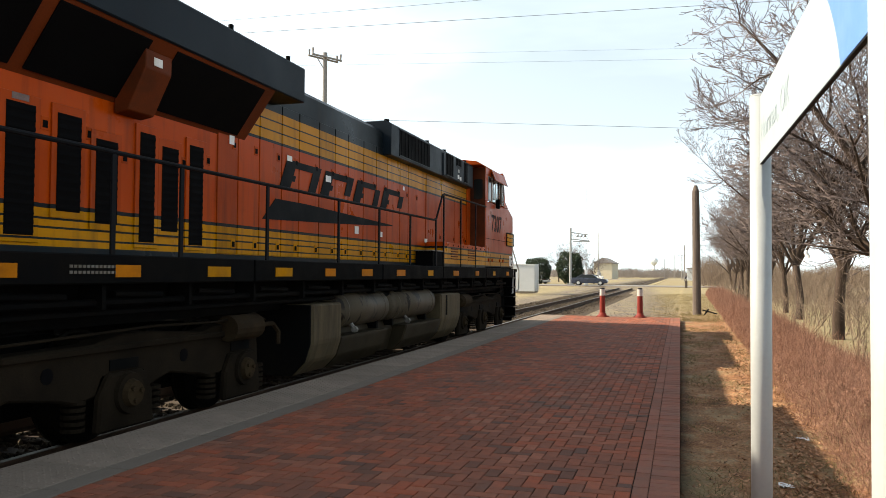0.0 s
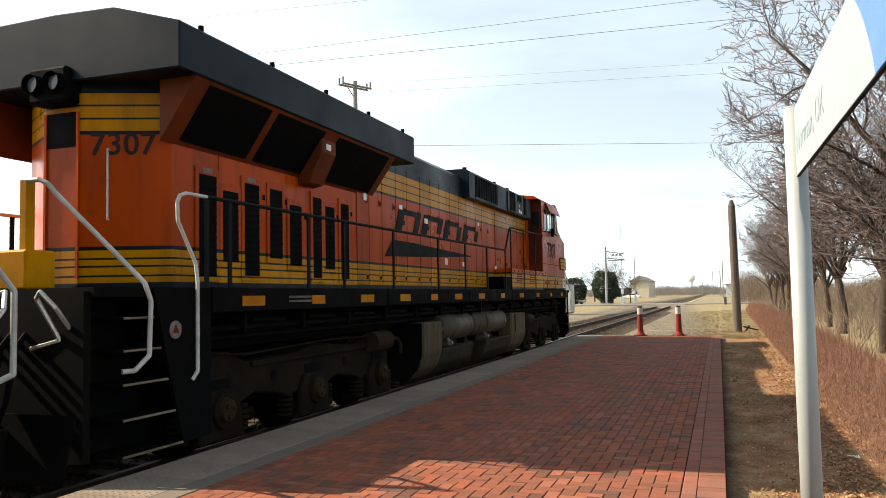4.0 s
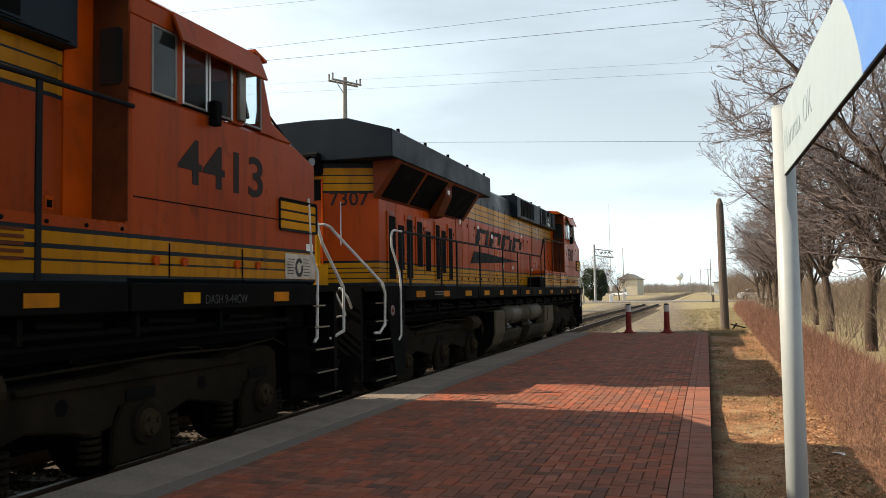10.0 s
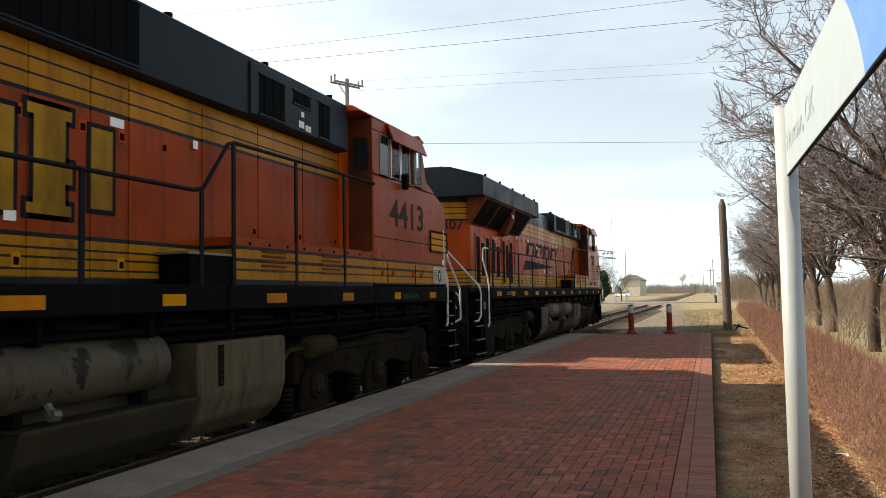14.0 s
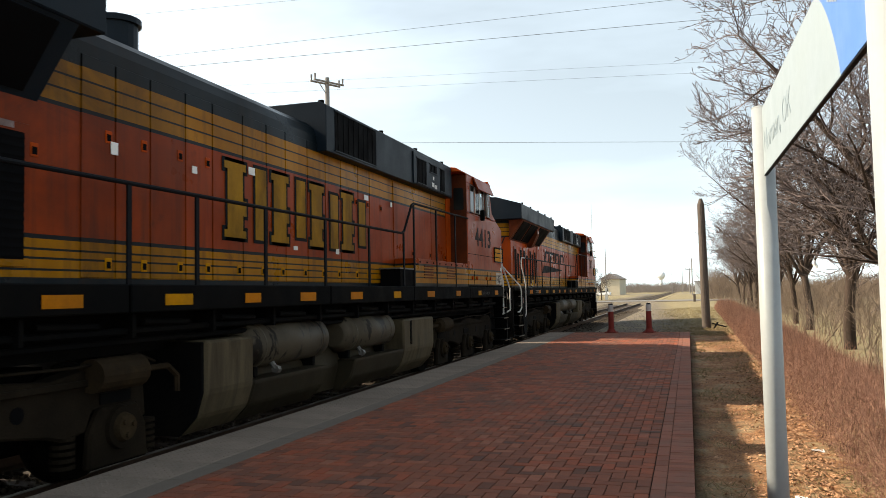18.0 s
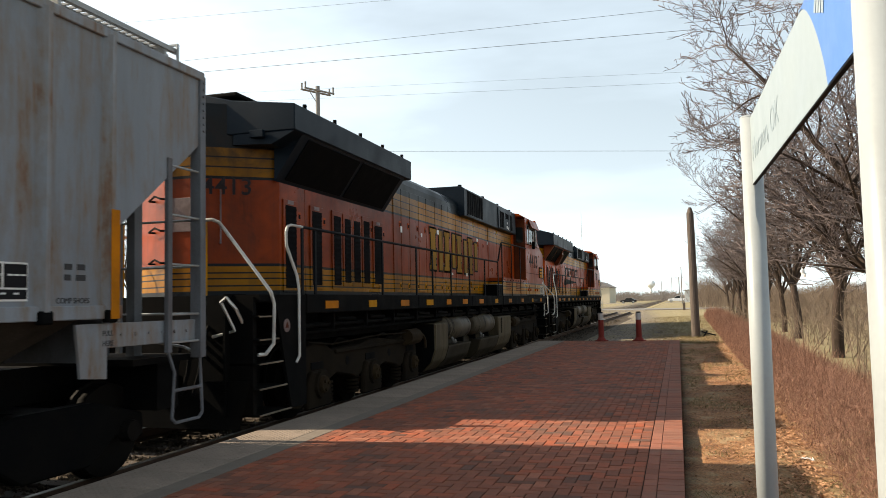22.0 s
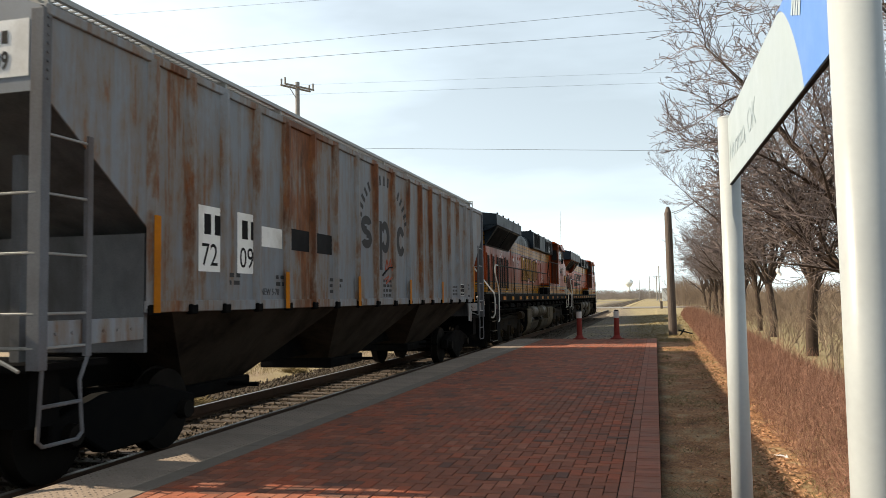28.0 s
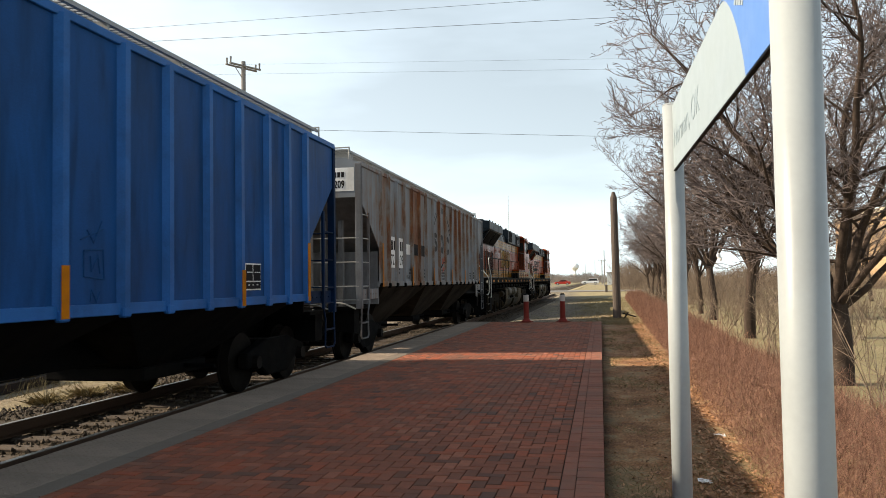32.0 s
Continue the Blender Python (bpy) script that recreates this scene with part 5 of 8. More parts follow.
# ---- vehicles ----
def car(name, label, at, yaw, paint, kind="sedan", length=4.7):
    """A road vehicle with body, cabin glass, wheels, lamps; local +y is forwards."""
    c = empty(name, label, "car", "road vehicles", at)
    c.rotation_euler = (0, 0, radians(yaw))
    L = length / 2
    low, belt = 0.28, 0.92
    if kind == "sedan":
        side = [(-L, 0.45), (-L + 0.05, 0.98), (-L + 0.8, 1.02), (L - 1.35, 0.98), (L - 0.1, 0.78), (L, 0.5), (L - 0.05, low), (-L + 0.05, low)]
        roof = [(-L + 0.55, 1.0), (-L + 1.3, 1.42), (-0.1 + 0.5, 1.45), (L - 1.35, 0.97)]
    elif kind == "suv":
        side = [(-L, 0.5), (-L + 0.05, 1.1), (L - 1.3, 1.1), (L - 0.1, 0.98), (L, 0.6), (L - 0.05, 0.34), (-L + 0.05, 0.34)]
        roof = [(-L + 0.06, 1.09), (-L + 0.35, 1.78), (L - 2.2, 1.8), (L - 1.4, 1.09)]
    elif kind == "pickup":
        side = [(-L, 0.6), (-L, 1.12), (L - 1.4, 1.12), (L - 0.1, 1.0), (L, 0.6), (L - 0.05, 0.38), (-L + 0.05, 0.38)]
        roof = [(-0.75, 1.1), (-0.6, 1.78), (L - 2.3, 1.8), (L - 1.5, 1.1)]
    else:
        side = [(-L, 0.55), (-L, 2.85), (L - 1.15, 2.9), (L - 0.75, 1.45), (L - 0.05, 1.25), (L, 0.6), (L - 0.05, 0.4), (-L + 0.05, 0.4)]
        roof = None
    body_mat = surface(name + "_paint", paint, 0.25, 0.15, vary=0.06, scale=1.0, bump=0.0, coat=0.6)
    half = 0.88 if kind != "van" else 1.1
    bm = BM()
    prism(bm, side, -half, half, "x", 0.05)
    body = part("body", bm, body_mat, c)
    if roof:
        bm = BM()
        prism(bm, roof, -half + 0.14, half - 0.14, "x", 0.04)
        part("cabin", bm, body_mat, c)
        bm = BM()
        mid = [(p[0] * 0.93 + 0.0, p[1] * 0.965 + 0.02) for p in roof]
        prism(bm, mid, -half + 0.128, half - 0.128, "x")
        part("side_window", bm, M_GLASS, c)
        bm = BM()
        prism(bm, [(roof[2][0] + 0.1, roof[2][1] - 0.08), (roof[3][0] - 0.08, roof[3][1] + 0.06), (roof[3][0] + 0.03, roof[3][1] + 0.06), (roof[2][0] + 0.16, roof[2][1] - 0.06)], -half + 0.22, half - 0.22, "x")
        part("windscreen", bm, M_GLASS, c)
    else:
        bm = BM()
        prism(bm, [(L - 1.12, 2.4), (L - 0.72, 1.55), (L - 0.7, 1.6), (L - 1.08, 2.42)], -half + 0.1, half - 0.1, "x")
        part("windscreen", bm, M_GLASS, c)
        bm = BM()
        box(bm, -half - 0.01, half + 0.01, L - 1.9, L - 1.25, 1.5, 2.2)
        part("side_window", bm, M_GLASS, c)
    r = 0.33 if kind in ("sedan",) else 0.39
    for y in (L - 0.9, -L + 0.95):
        for x in (-half + 0.1, half - 0.1):
            bm = BM()
            rod(bm, (x - 0.11, 0, 0), (x + 0.11, 0, 0), r, seg=18)
            wheel = part("wheel", bm, M_TYRE, c)
            wheel.location = (0, y, r)
            bm = BM()
            o = x + (0.115 if x > 0 else -0.115)
            rod(bm, (o - 0.008, 0, 0), (o + 0.008, 0, 0), r * 0.62, seg=12)
            for k in range(5):
                a = k * math.tau / 5
                rod(bm, (o, 0, 0), (o, math.cos(a) * r * 0.58, math.sin(a) * r * 0.58), 0.03, seg=5)
            part("rim", bm, M_RAILING, wheel)
    for y, m, nm in ((L - 0.03, M_LABEL, "headlight"), (-L + 0.0, M_BOLLARD, "tail_light")):
        for x in (-half + 0.22, half - 0.22):
            bm = BM()
            box(bm, x - 0.15, x + 0.15, y - 0.03, y + 0.03, 0.62, 0.76, 0.015)
            part(nm, bm, m, c)
    return c


WHITE, SILVER, DARKBLUE, BLACKP, RED = (0.7, 0.7, 0.7), (0.5, 0.52, 0.54), (0.02, 0.026, 0.045), (0.015, 0.015, 0.016), (0.4, 0.03, 0.02)
LANE_A, LANE_B, ROAD_Z = 106.2, 110.8, -0.045
dark_sedan = car("dark_sedan", "dark blue sedan driving over the crossing", (-10.3, LANE_A, ROAD_Z), -90, DARKBLUE)
delivery_van = car("delivery_van", "black box-bodied delivery van on the far street", (20, 236, -0.04), 90, BLACKP, "van", 9.0)
dark_suv = car("dark_suv", "dark sport utility car on the far street", (10, 236, -0.04), 90, DARKBLUE, "suv", 4.8)
silver_sedan = car("silver_sedan", "silver sedan driving over the crossing", (-60, LANE_A, ROAD_Z), -90, SILVER, length=4.9)
white_sedan = car("white_sedan", "white sedan driving over the crossing", (-80, LANE_A, ROAD_Z), -90, WHITE, length=4.9)
far_white_sedan = car("far_white_sedan", "white sedan on the far street", (30, 236, -0.04), 90, WHITE)
black_sedan = car("black_sedan", "black sedan driving away on the far street", (40, 236, -0.04), 90, BLACKP)
white_pickup = car("white_pickup", "white pickup truck on the far street", (60, 236, -0.04), 90, WHITE, "pickup", 5.6)
black_suv = car("black_suv", "black sport utility car on the far street", (80, 236, -0.04), 90, BLACKP, "suv", 4.8)
late_white_sedan = car("late_white_sedan", "small white sedan on the far street", (90, 236, -0.04), 90, WHITE)
night_sedan = car("blue_black_sedan", "blue-black sedan on the far street", (95, 236, -0.04), 90, DARKBLUE)
white_suv = car("white_suv", "white sport utility car on the far street", (99, 236, -0.04), 90, WHITE, "suv", 4.9)
red_sedan = car("red_sedan", "red sedan on the far street", (105, 236, -0.04), 90, RED)
for nm, lab, at, yaw, paint, kind in (("parked_white_car", "white car parked by the evergreen bush", (-21.5, 121.5, -0.12), 60, WHITE, "sedan"),
                                      ("parked_silver_car", "silver car parked by the evergreen bush", (-25.5, 123, -0.12), 70, SILVER, "sedan"),
                                      ("parked_pickup", "white pickup parked beyond the hedge", (9.8, 220, -0.1), 90, WHITE, "pickup"),
                                      ("parked_far_car", "dark car parked far along the street", (-30, 224, -0.2), 80, BLACKP, "suv"),
                                      ("parked_far_sedan", "white car parked far along the street", (-23, 225, -0.2), 80, WHITE, "sedan")):
    car(nm, lab, at, yaw, paint, kind)


# ---- the train ----
# Local places on a vehicle: x from the track's middle (right-hand side positive), y along it (front positive), z over the rail.
WHEELS = []


def wheelset(parent, y, r, gauge=0.76):
    bm = BM()
    rod(bm, (-gauge - 0.15, 0, 0), (gauge + 0.15, 0, 0), 0.09, seg=10)
    w = part("wheelset", bm, M_STEEL, parent)
    for s in (-1, 1):
        bm = BM()
        rod(bm, (s * gauge, 0, 0), (s * (gauge + 0.135), 0, 0), r, r * 0.985, 28)
        rod(bm, (s * (gauge - 0.03), 0, 0), (s * gauge, 0, 0), r * 1.055, seg=28)
        part("wheel", bm, M_STEEL, w)
    w.location = (0, y, r)
    WHEELS.append((w, y, r))
    return w


def loco_truck(root, yc, spacing, tank_side):
    """Three-axle cast truck; tank_side tells which end faces the fuel tank."""
    bm = BM()
    for s in (-1, 1):
        x0, x1 = sorted((s * 1.08, s * 1.3))
        top = [(yc - 2.5, 0.55), (yc - 2.46, 1.02), (yc - 2.2, 1.1), (yc - 1.85, 1.1), (yc - 1.5, 0.96), (yc - 0.4, 0.98), (yc, 1.05),
               (yc + 0.4, 1.05), (yc + 1.3, 0.98), (yc + 1.8, 1.06), (yc + 2.3, 1.06), (yc + 2.46, 0.98), (yc + 2.5, 0.55)]
        low = []
        for k in (1, 0, -1):
            a = yc + k * spacing
            low += [(a + 0.36, 0.5), (a + 0.28, 0.67), (a - 0.28, 0.67), (a - 0.36, 0.5)]
            if k > -1:
                low += [(a - 0.62, 0.47), (a - 0.8, 0.52), (a - spacing + 0.72, 0.6), (a - spacing + 0.5, 0.54)]
        prism(bm, top + low, x0, x1, "x", 0.02)
        # flange along the top and a raised web between the axles
        box(bm, *sorted((s * 1.3, s * 1.34)), yc - 1.45, yc + 1.75, 0.9, 0.96, 0.012)
    box(bm, -1.05, 1.05, yc - 0.3, yc + 0.3, 0.6, 1.0)
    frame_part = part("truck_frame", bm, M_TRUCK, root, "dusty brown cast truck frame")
    for k in (1, 0, -1):
        a = yc + k * spacing
        for s in (-1, 1):
            bm = BM()
            prism(bm, [(a - 0.4, 0.17), (a + 0.4, 0.17), (a + 0.37, 0.5), (a + 0.24, 0.7), (a - 0.24, 0.7), (a - 0.37, 0.5)], *sorted((s * 1.27, s * 1.36)), "x", 0.025)
            rod(bm, (s * 1.36, a, 0.5), (s * 1.4, a, 0.5), 0.2, 0.19, 20)
            journal = part("axle_box", bm, M_TRUCK, frame_part)
            bm = BM()
            rod(bm, (s * 1.4, a, 0.5), (s * 1.45, a, 0.5), 0.135, 0.115, 20)
            for j in range(3):
                t = j * math.tau / 3 + 0.3
                rod(bm, (s * 1.45, a + 0.07 * math.cos(t), 0.5 + 0.07 * math.sin(t)), (s * 1.475, a + 0.07 * math.cos(t), 0.5 + 0.07 * math.sin(t)), 0.025, seg=6)
            part("axle_cap", bm, M_CAP, journal)
            bm = BM()
            box(bm, *sorted((s * 1.302, s * 1.315)), a - 0.2, a + 0.2, 0.72, 0.82)
            part("frame_slot", bm, M_BLACK, frame_part)
            for off in (-0.53, 0.53):
                bm = BM()
                for t in range(5):
                    rod(bm, (s * 1.2, a + off, 0.22 + t * 0.06), (s * 1.2, a + off, 0.255 + t * 0.06), 0.105, seg=12)
                part("coil_spring", bm, M_TRUCK, frame_part)
    for s in (-1, 1):
        bm = BM()
        e, c = tank_side, yc + 2.0 * tank_side
        rod(bm, (s * 1.36, c - 0.32 * e, 0.99), (s * 1.36, c + 0.3 * e, 0.99), 0.15, 0.15, 16)
        rod(bm, (s * 1.36, c + 0.3 * e, 0.99), (s * 1.36, c + 0.38 * e, 0.99), 0.15, 0.09, 16)
        part("brake_cylinder", bm, M_CAP, frame_part, "dusty brake cylinder")
        bm = BM()
        tube(bm, [(s * 1.36, c + 0.38 * e, 0.99), (s * 1.36, c + 0.75 * e, 0.99), (s * 1.36, c + 0.9 * e, 0.88), (s * 1.36, c + 0.9 * e, 0.72)], 0.03, 6)
        part("brake_rod", bm, M_CAP, frame_part)
        bm = BM()
        tube(bm, [(s * 1.33, yc - 2.4, 1.12), (s * 1.33, yc - 1.6, 1.05), (s * 1.33, yc + 0.4, 1.1), (s * 1.36, yc + 1.5, 1.08), (s * 1.36, yc + 2.3, 1.14), (s * 1.36, yc + 2.55, 1.05)], 0.014, 6)
        part("sand_pipe", bm, M_TRUCK, frame_part)
        for y in (-0.95, 0.95):
            bm = BM()
            rod(bm, (s * 1.29, yc + y, 0.76), (s * 1.304, yc + y, 0.76), 0.07, seg=12)
            part("frame_hole", bm, M_GRILLE, frame_part)
    for k in (1, 0, -1):
        wheelset(root, yc + k * spacing, 0.525)
        bm = BM()
        box(bm, -0.68, 0.68, yc + k * spacing - 0.85, yc + k * spacing - 0.12, 0.3, 1.05, 0.05)
        part("traction_motor", bm, M_BLACK, frame_part)


def latch_plate(parent, x, y, z, paint):
    """A small painted latch plate with a dark slot."""
    bm = BM()
    box(bm, x, x + 0.008, y - 0.045, y + 0.045, z - 0.06, z + 0.06, 0.003)
    plate = part("latch", bm, paint, parent)
    bm = BM()
    box(bm, x + 0.008, x + 0.012, y - 0.028, y + 0.028, z - 0.04, z + 0.025)
    part("latch_slot", bm, M_GRILLE, plate)


def panel_row(root, name, x, spans, z0, z1, material, thick=0.014, bevel=0.004):
    for a, b in spans:
        bm = BM()
        box(bm, x - 0.01, x + thick, a + 0.012, b - 0.012, z0, z1, bevel)
        p = part(name, bm, material, root)
        latch_plate(p, x + thick, b - 0.1, z0 + 0.13, M_YELLOW if z0 < 2.1 else M_ORANGE)
        if z1 - z0 > 1.6:
            latch_plate(p, x + thick, b - 0.1, z1 - 0.72, M_ORANGE)


def locomotive(name, label, number, new_style, rad, vent):
    root = empty(name, label, "locomotive", "diesel locomotives")
    # the two builds differ at the rear: hood end, steps, filter doors (middle, width, foot, head)
    dr, es = (-0.32, 0.0) if new_style else (-0.55, -0.36)
    hood_paint, cab_paint = (M_HOOD, M_CAB) if new_style else (M_HOOD_OLD, M_CAB_OLD)
    # frame and walkway
    bm = BM()
    box(bm, -1.0, 1.0, -21.25, 0.6, 1.12, 1.56)
    box(bm, -1.5, 1.5, -21.25, 0.65, 1.70, 1.785)
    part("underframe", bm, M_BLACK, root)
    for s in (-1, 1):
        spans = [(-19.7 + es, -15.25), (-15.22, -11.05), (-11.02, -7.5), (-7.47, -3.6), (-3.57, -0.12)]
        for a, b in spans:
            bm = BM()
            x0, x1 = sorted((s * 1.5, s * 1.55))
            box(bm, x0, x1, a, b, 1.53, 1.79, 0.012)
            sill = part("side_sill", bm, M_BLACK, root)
            n = max(2, int((b - a) / 1.3))
            for k in range(n):
                y = a + (k + 0.5) * (b - a) / n
                w = 0.17 if k % 2 else (0.13 if b > -1 else 0.22)
                bm = BM()
                x0, x1 = sorted((s * 1.551, s * 1.557))
                box(bm, x0, x1, y - w, y + w, 1.59, 1.70)
                part("reflector", bm, M_REFLECT if (k + int(-a)) % 3 else M_YELLOW, sill)
    bm = BM()
    for i in range(14):
        y = -19.0 + i * 1.3
        box(bm, 1.2, 1.46, y, y + 0.05, 1.3, 1.52)
        tube(bm, [(1.42, y + 0.2, 1.44), (1.42, y + 0.9, 1.42)], 0.03, 6)
    tube(bm, [(1.38, -20.5, 1.36), (1.38, -0.5, 1.36)], 0.035, 6)
    tube(bm, [(1.3, -20.5, 1.26), (1.3, -0.5, 1.26)], 0.03, 6)
    part("sill_piping", bm, M_BLACK, root)
    # hood core
    bm = BM()
    edge = ((1.08, 4.24), (0.95, 4.34), (0.6, 4.38)) if new_style else ((1.08, 4.05), (1.035, 4.17), (0.93, 4.26), (0.7, 4.32))
    prof = [(-1.08, 1.78), (1.08, 1.78), *edge, (0, 4.4 if new_style else 4.35), *[(-x, z) for x, z in edge[::-1]]]
    prism(bm, prof, -18.6 + dr, -3.6, "y")
    part("long_hood", bm, hood_paint, root, "orange hood with yellow stripes and dark roof")
    bm = BM()
    rear = -20.09 if new_style else -20.62
    prism(bm, [(-1.08, -18.6 + dr), (*((-0.8, -19.4 + dr) if new_style else (-1.08, -20.14)),), (-0.22, rear), (0.22, rear), (1.08, -19.4 + dr), (1.08, -18.6 + dr)], 1.78, 4.38 if new_style else 4.42, "z", 0.012)
    end = part("rear_hood", bm, hood_paint, root, "orange tapered rear hood with yellow stripes")
    lamp_at = ((-0.13, 3.87), (0.14, 3.87)) if new_style else ((0.0, 3.98), (0.0, 4.22))
    if new_style:
        bm = BM()
        box(bm, -0.2, 0.19, rear - 0.012, rear - 0.002, 3.26, 3.62)
        part("rear_recess", bm, M_GRILLE, end)
        bm = BM()
        box(bm, -0.24, 0.25, rear - 0.22, rear - 0.005, 3.68, 4.05, 0.03)
        light = part("rear_light_box", bm, M_BLACK, root, "black twin headlight box")
        face = rear - 0.22
    else:
        bm = BM()
        box(bm, -0.19, 0.19, rear - 0.012, rear - 0.002, 2.66, 3.12, 0.004)
        part("notice_plate", bm, M_DISC, end, "dirty notice plate on the hood end")
        bm = BM()
        box(bm, -0.14, 0.14, rear - 0.03, rear - 0.002, 3.84, 4.36, 0.01)
        light = part("rear_light_panel", bm, M_ROOF, root, "dark panel with two stacked headlights")
        face = rear - 0.03
    for xs in ((-0.225, -0.195), (0.195, 0.225)):
        bm = BM()
        box(bm, *xs, rear - 0.02, rear - 0.002, 1.9, 3.62)
        part("door_frame", bm, M_ORANGE, end)
    # grab iron on the slanting hood corner
    q = Vector((1.08 - 0.22, -19.4 + dr - rear, 0)).normalized()
    outward = Vector((q.y, -q.x, 0))
    at = lambda d, z: (0.22 + 0.3 * q.x + outward.x * d, rear + 0.3 * q.y + outward.y * d, z)
    bm = BM()
    tube(bm, [at(-0.02, 3.22), at(0.05, 3.22), at(0.05, 2.5), at(-0.02, 2.5)], 0.011, 6)
    part("grab_iron", bm, M_WHITE_RAIL if new_style else M_DISC, end)
    for x, z in lamp_at:
        bm = BM()
        rod(bm, (x, face - 0.03, z), (x, face - 0.002, z), 0.082, 0.09, 20)
        part("headlight", bm, M_LAMP_GLASS, light)
        bm = BM()
        bmesh.ops.create_cone(bm, cap_ends=False, segments=20, radius1=0.112, radius2=0.1, depth=0.1, matrix=Matrix.Translation((x, face - 0.04, z)) @ Matrix.Rotation(math.pi / 2, 4, "X"))
        part("light_rim", bm, M_BLACK, light)
    # doors of the hood
    y, spans = -15.35, []
    widths = (0.46, 0.52, 0.6, 0.52, 0.66, 0.58, 0.52, 0.66, 0.6, 0.56, 0.7, 0.5, 0.62, 0.56)
    for w in widths:
        spans.append((y, y + w))
        y += w
    panel_row(root, "hood_door", 1.08, [s for s in spans if s[1] < -7.35], 1.86, 3.93, hood_paint)
    panel_row(root, "hood_door", 1.08, ((-7.3, -6.16), (-6.16, -5.02), (-5.02, -3.95)), 2.34, 3.79, hood_paint)
    louvers = ((-19.15, 1.92, 3.03, 0.31), (-18.72, 2.09, 2.9, 0.3), (-18.28, 1.94, 3.04, 0.31), (-17.73, 2.17, 3.04, 0.29), (-17.24, 2.09, 2.89, 0.3),
               (-16.64, 1.94, 3.06, 0.24), (-16.26, 2.07, 2.97, 0.28), (-15.78, 1.94, 3.06, 0.26)) if new_style else (
               (-19.63, 1.89, 3.06, 0.33), (-18.78, 1.94, 3.06, 0.33), (-18.02, 1.95, 3.07, 0.27), (-17.6, 2.0, 3.06, 0.25), (-17.2, 2.01, 3.06, 0.28), (-16.76, 2.0, 3.1, 0.27), (-16.19, 2.0, 3.06, 0.38))
    for yc, z0, z1, w in louvers:
        bm = BM()
        box(bm, 1.08, 1.1, yc - w / 2 - 0.06, yc + w / 2 + 0.06, z0 - 0.06, z1 + 0.08, 0.004)
        door = part("louvre_door", bm, hood_paint, root)
        bm = BM()
        box(bm, 1.1, 1.103, yc - w / 2, yc + w / 2, z0, z1)
        part("opening", bm, M_GRILLE, door)
        bm = BM()
        n = int((z1 - z0) / 0.075)
        for k in range(n):
            z = z0 + (k + 0.5) * (z1 - z0) / n
            prism(bm, [(1.103, z + 0.02), (1.108, z - 0.012), (1.108, z - 0.018), (1.103, z + 0.012)], yc - w / 2, yc + w / 2, "y")
        tagged(part("louvre_slat", bm, M_GRILLE, door), kind="stuff")
        latch_plate(door, 1.08, yc + w / 2 + 0.12, z1 - 0.12, M_ORANGE)
        if w > 0.3:
            bm = BM()
            box(bm, 1.1, 1.104, yc - 0.1, yc + 0.08, z1 + 0.02, z1 + 0.075)
            part("door_notice", bm, M_DISC, door)
    # radiator wings with sloping intakes
    r0, r1, zs0, zs1, peak = rad
    shoulder = (0.75, peak - 0.02) if new_style else (0.6, peak - 0.16)
    bm = BM()
    prism(bm, [(-1.55, zs0), (1.55, zs0), (1.55, zs1), (shoulder[0], shoulder[1]), (0, peak), (-shoulder[0], shoulder[1]), (-1.55, zs1)], r0, r1, "y", 0.015)
    wing = part("radiator_housing", bm, M_ROOF, root, "dark overhanging radiator housing")
    for k in range(5):
        y = r0 + 0.4 + k * (r1 - r0 - 0.8) / 4
        bm = BM()
        rod(bm, (1.5, y, zs1 - 0.02), (1.5, y, zs1 + 0.07), 0.03, seg=6)
        part("lifting_lug", bm, M_BLACK, wing)
    bm = BM()
    box(bm, -0.5, 0.5, r0 + 0.3, r0 + 0.9, peak - 0.02, peak + 0.05, 0.02)
    part("roof_hatch", bm, M_BLACK, wing)
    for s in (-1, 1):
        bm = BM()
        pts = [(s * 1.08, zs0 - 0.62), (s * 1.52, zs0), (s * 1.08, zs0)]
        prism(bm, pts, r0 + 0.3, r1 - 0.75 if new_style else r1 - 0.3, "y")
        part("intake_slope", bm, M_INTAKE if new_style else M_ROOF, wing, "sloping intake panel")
        for a, b in ((-19.66, -18.46), (-18.3, -17.12), (-16.72, -14.98)) if new_style else ((-19.85, -17.98), (-17.85, -16.05)):
            bm = BM()
            nrm = 0.012
            prism(bm, [(s * (1.115 + nrm), zs0 - 0.57 - nrm), (s * (1.49 + nrm), zs0 - 0.035 - nrm), (s * 1.49, zs0 - 0.02), (s * 1.115, zs0 - 0.55)], a, b, "y")
            part("intake_grille", bm, M_GRILLE, wing, "black sloping intake grille")
    if new_style:
        bm = BM()
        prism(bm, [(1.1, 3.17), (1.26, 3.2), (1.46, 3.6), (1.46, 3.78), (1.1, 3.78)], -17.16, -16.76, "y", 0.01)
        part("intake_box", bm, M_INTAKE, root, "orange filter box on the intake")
        bm = BM()
        box(bm, 1.462, 1.468, -17.05, -16.92, 3.64, 3.72)
        part("notice", bm, M_LABEL, root)
    if not new_style:
        # end wall under the wing, with a small bracket
        for k in (-1, 1):
            bm = BM()
            prism(bm, [(k * x, z) for x, z in ((0.62, 3.84), (1.2, 3.81), (1.545, 3.975), (0.62, 3.975))], r0 + 0.004, r0 + 0.3, "y")
            part("wing_end", bm, M_ROOF, wing)
        bm = BM()
        box(bm, 0.92, 1.12, r0 - 0.09, r0 - 0.004, 3.9, 4.0, 0.006)
        part("bracket", bm, M_ROOF, wing)
        bm = BM()
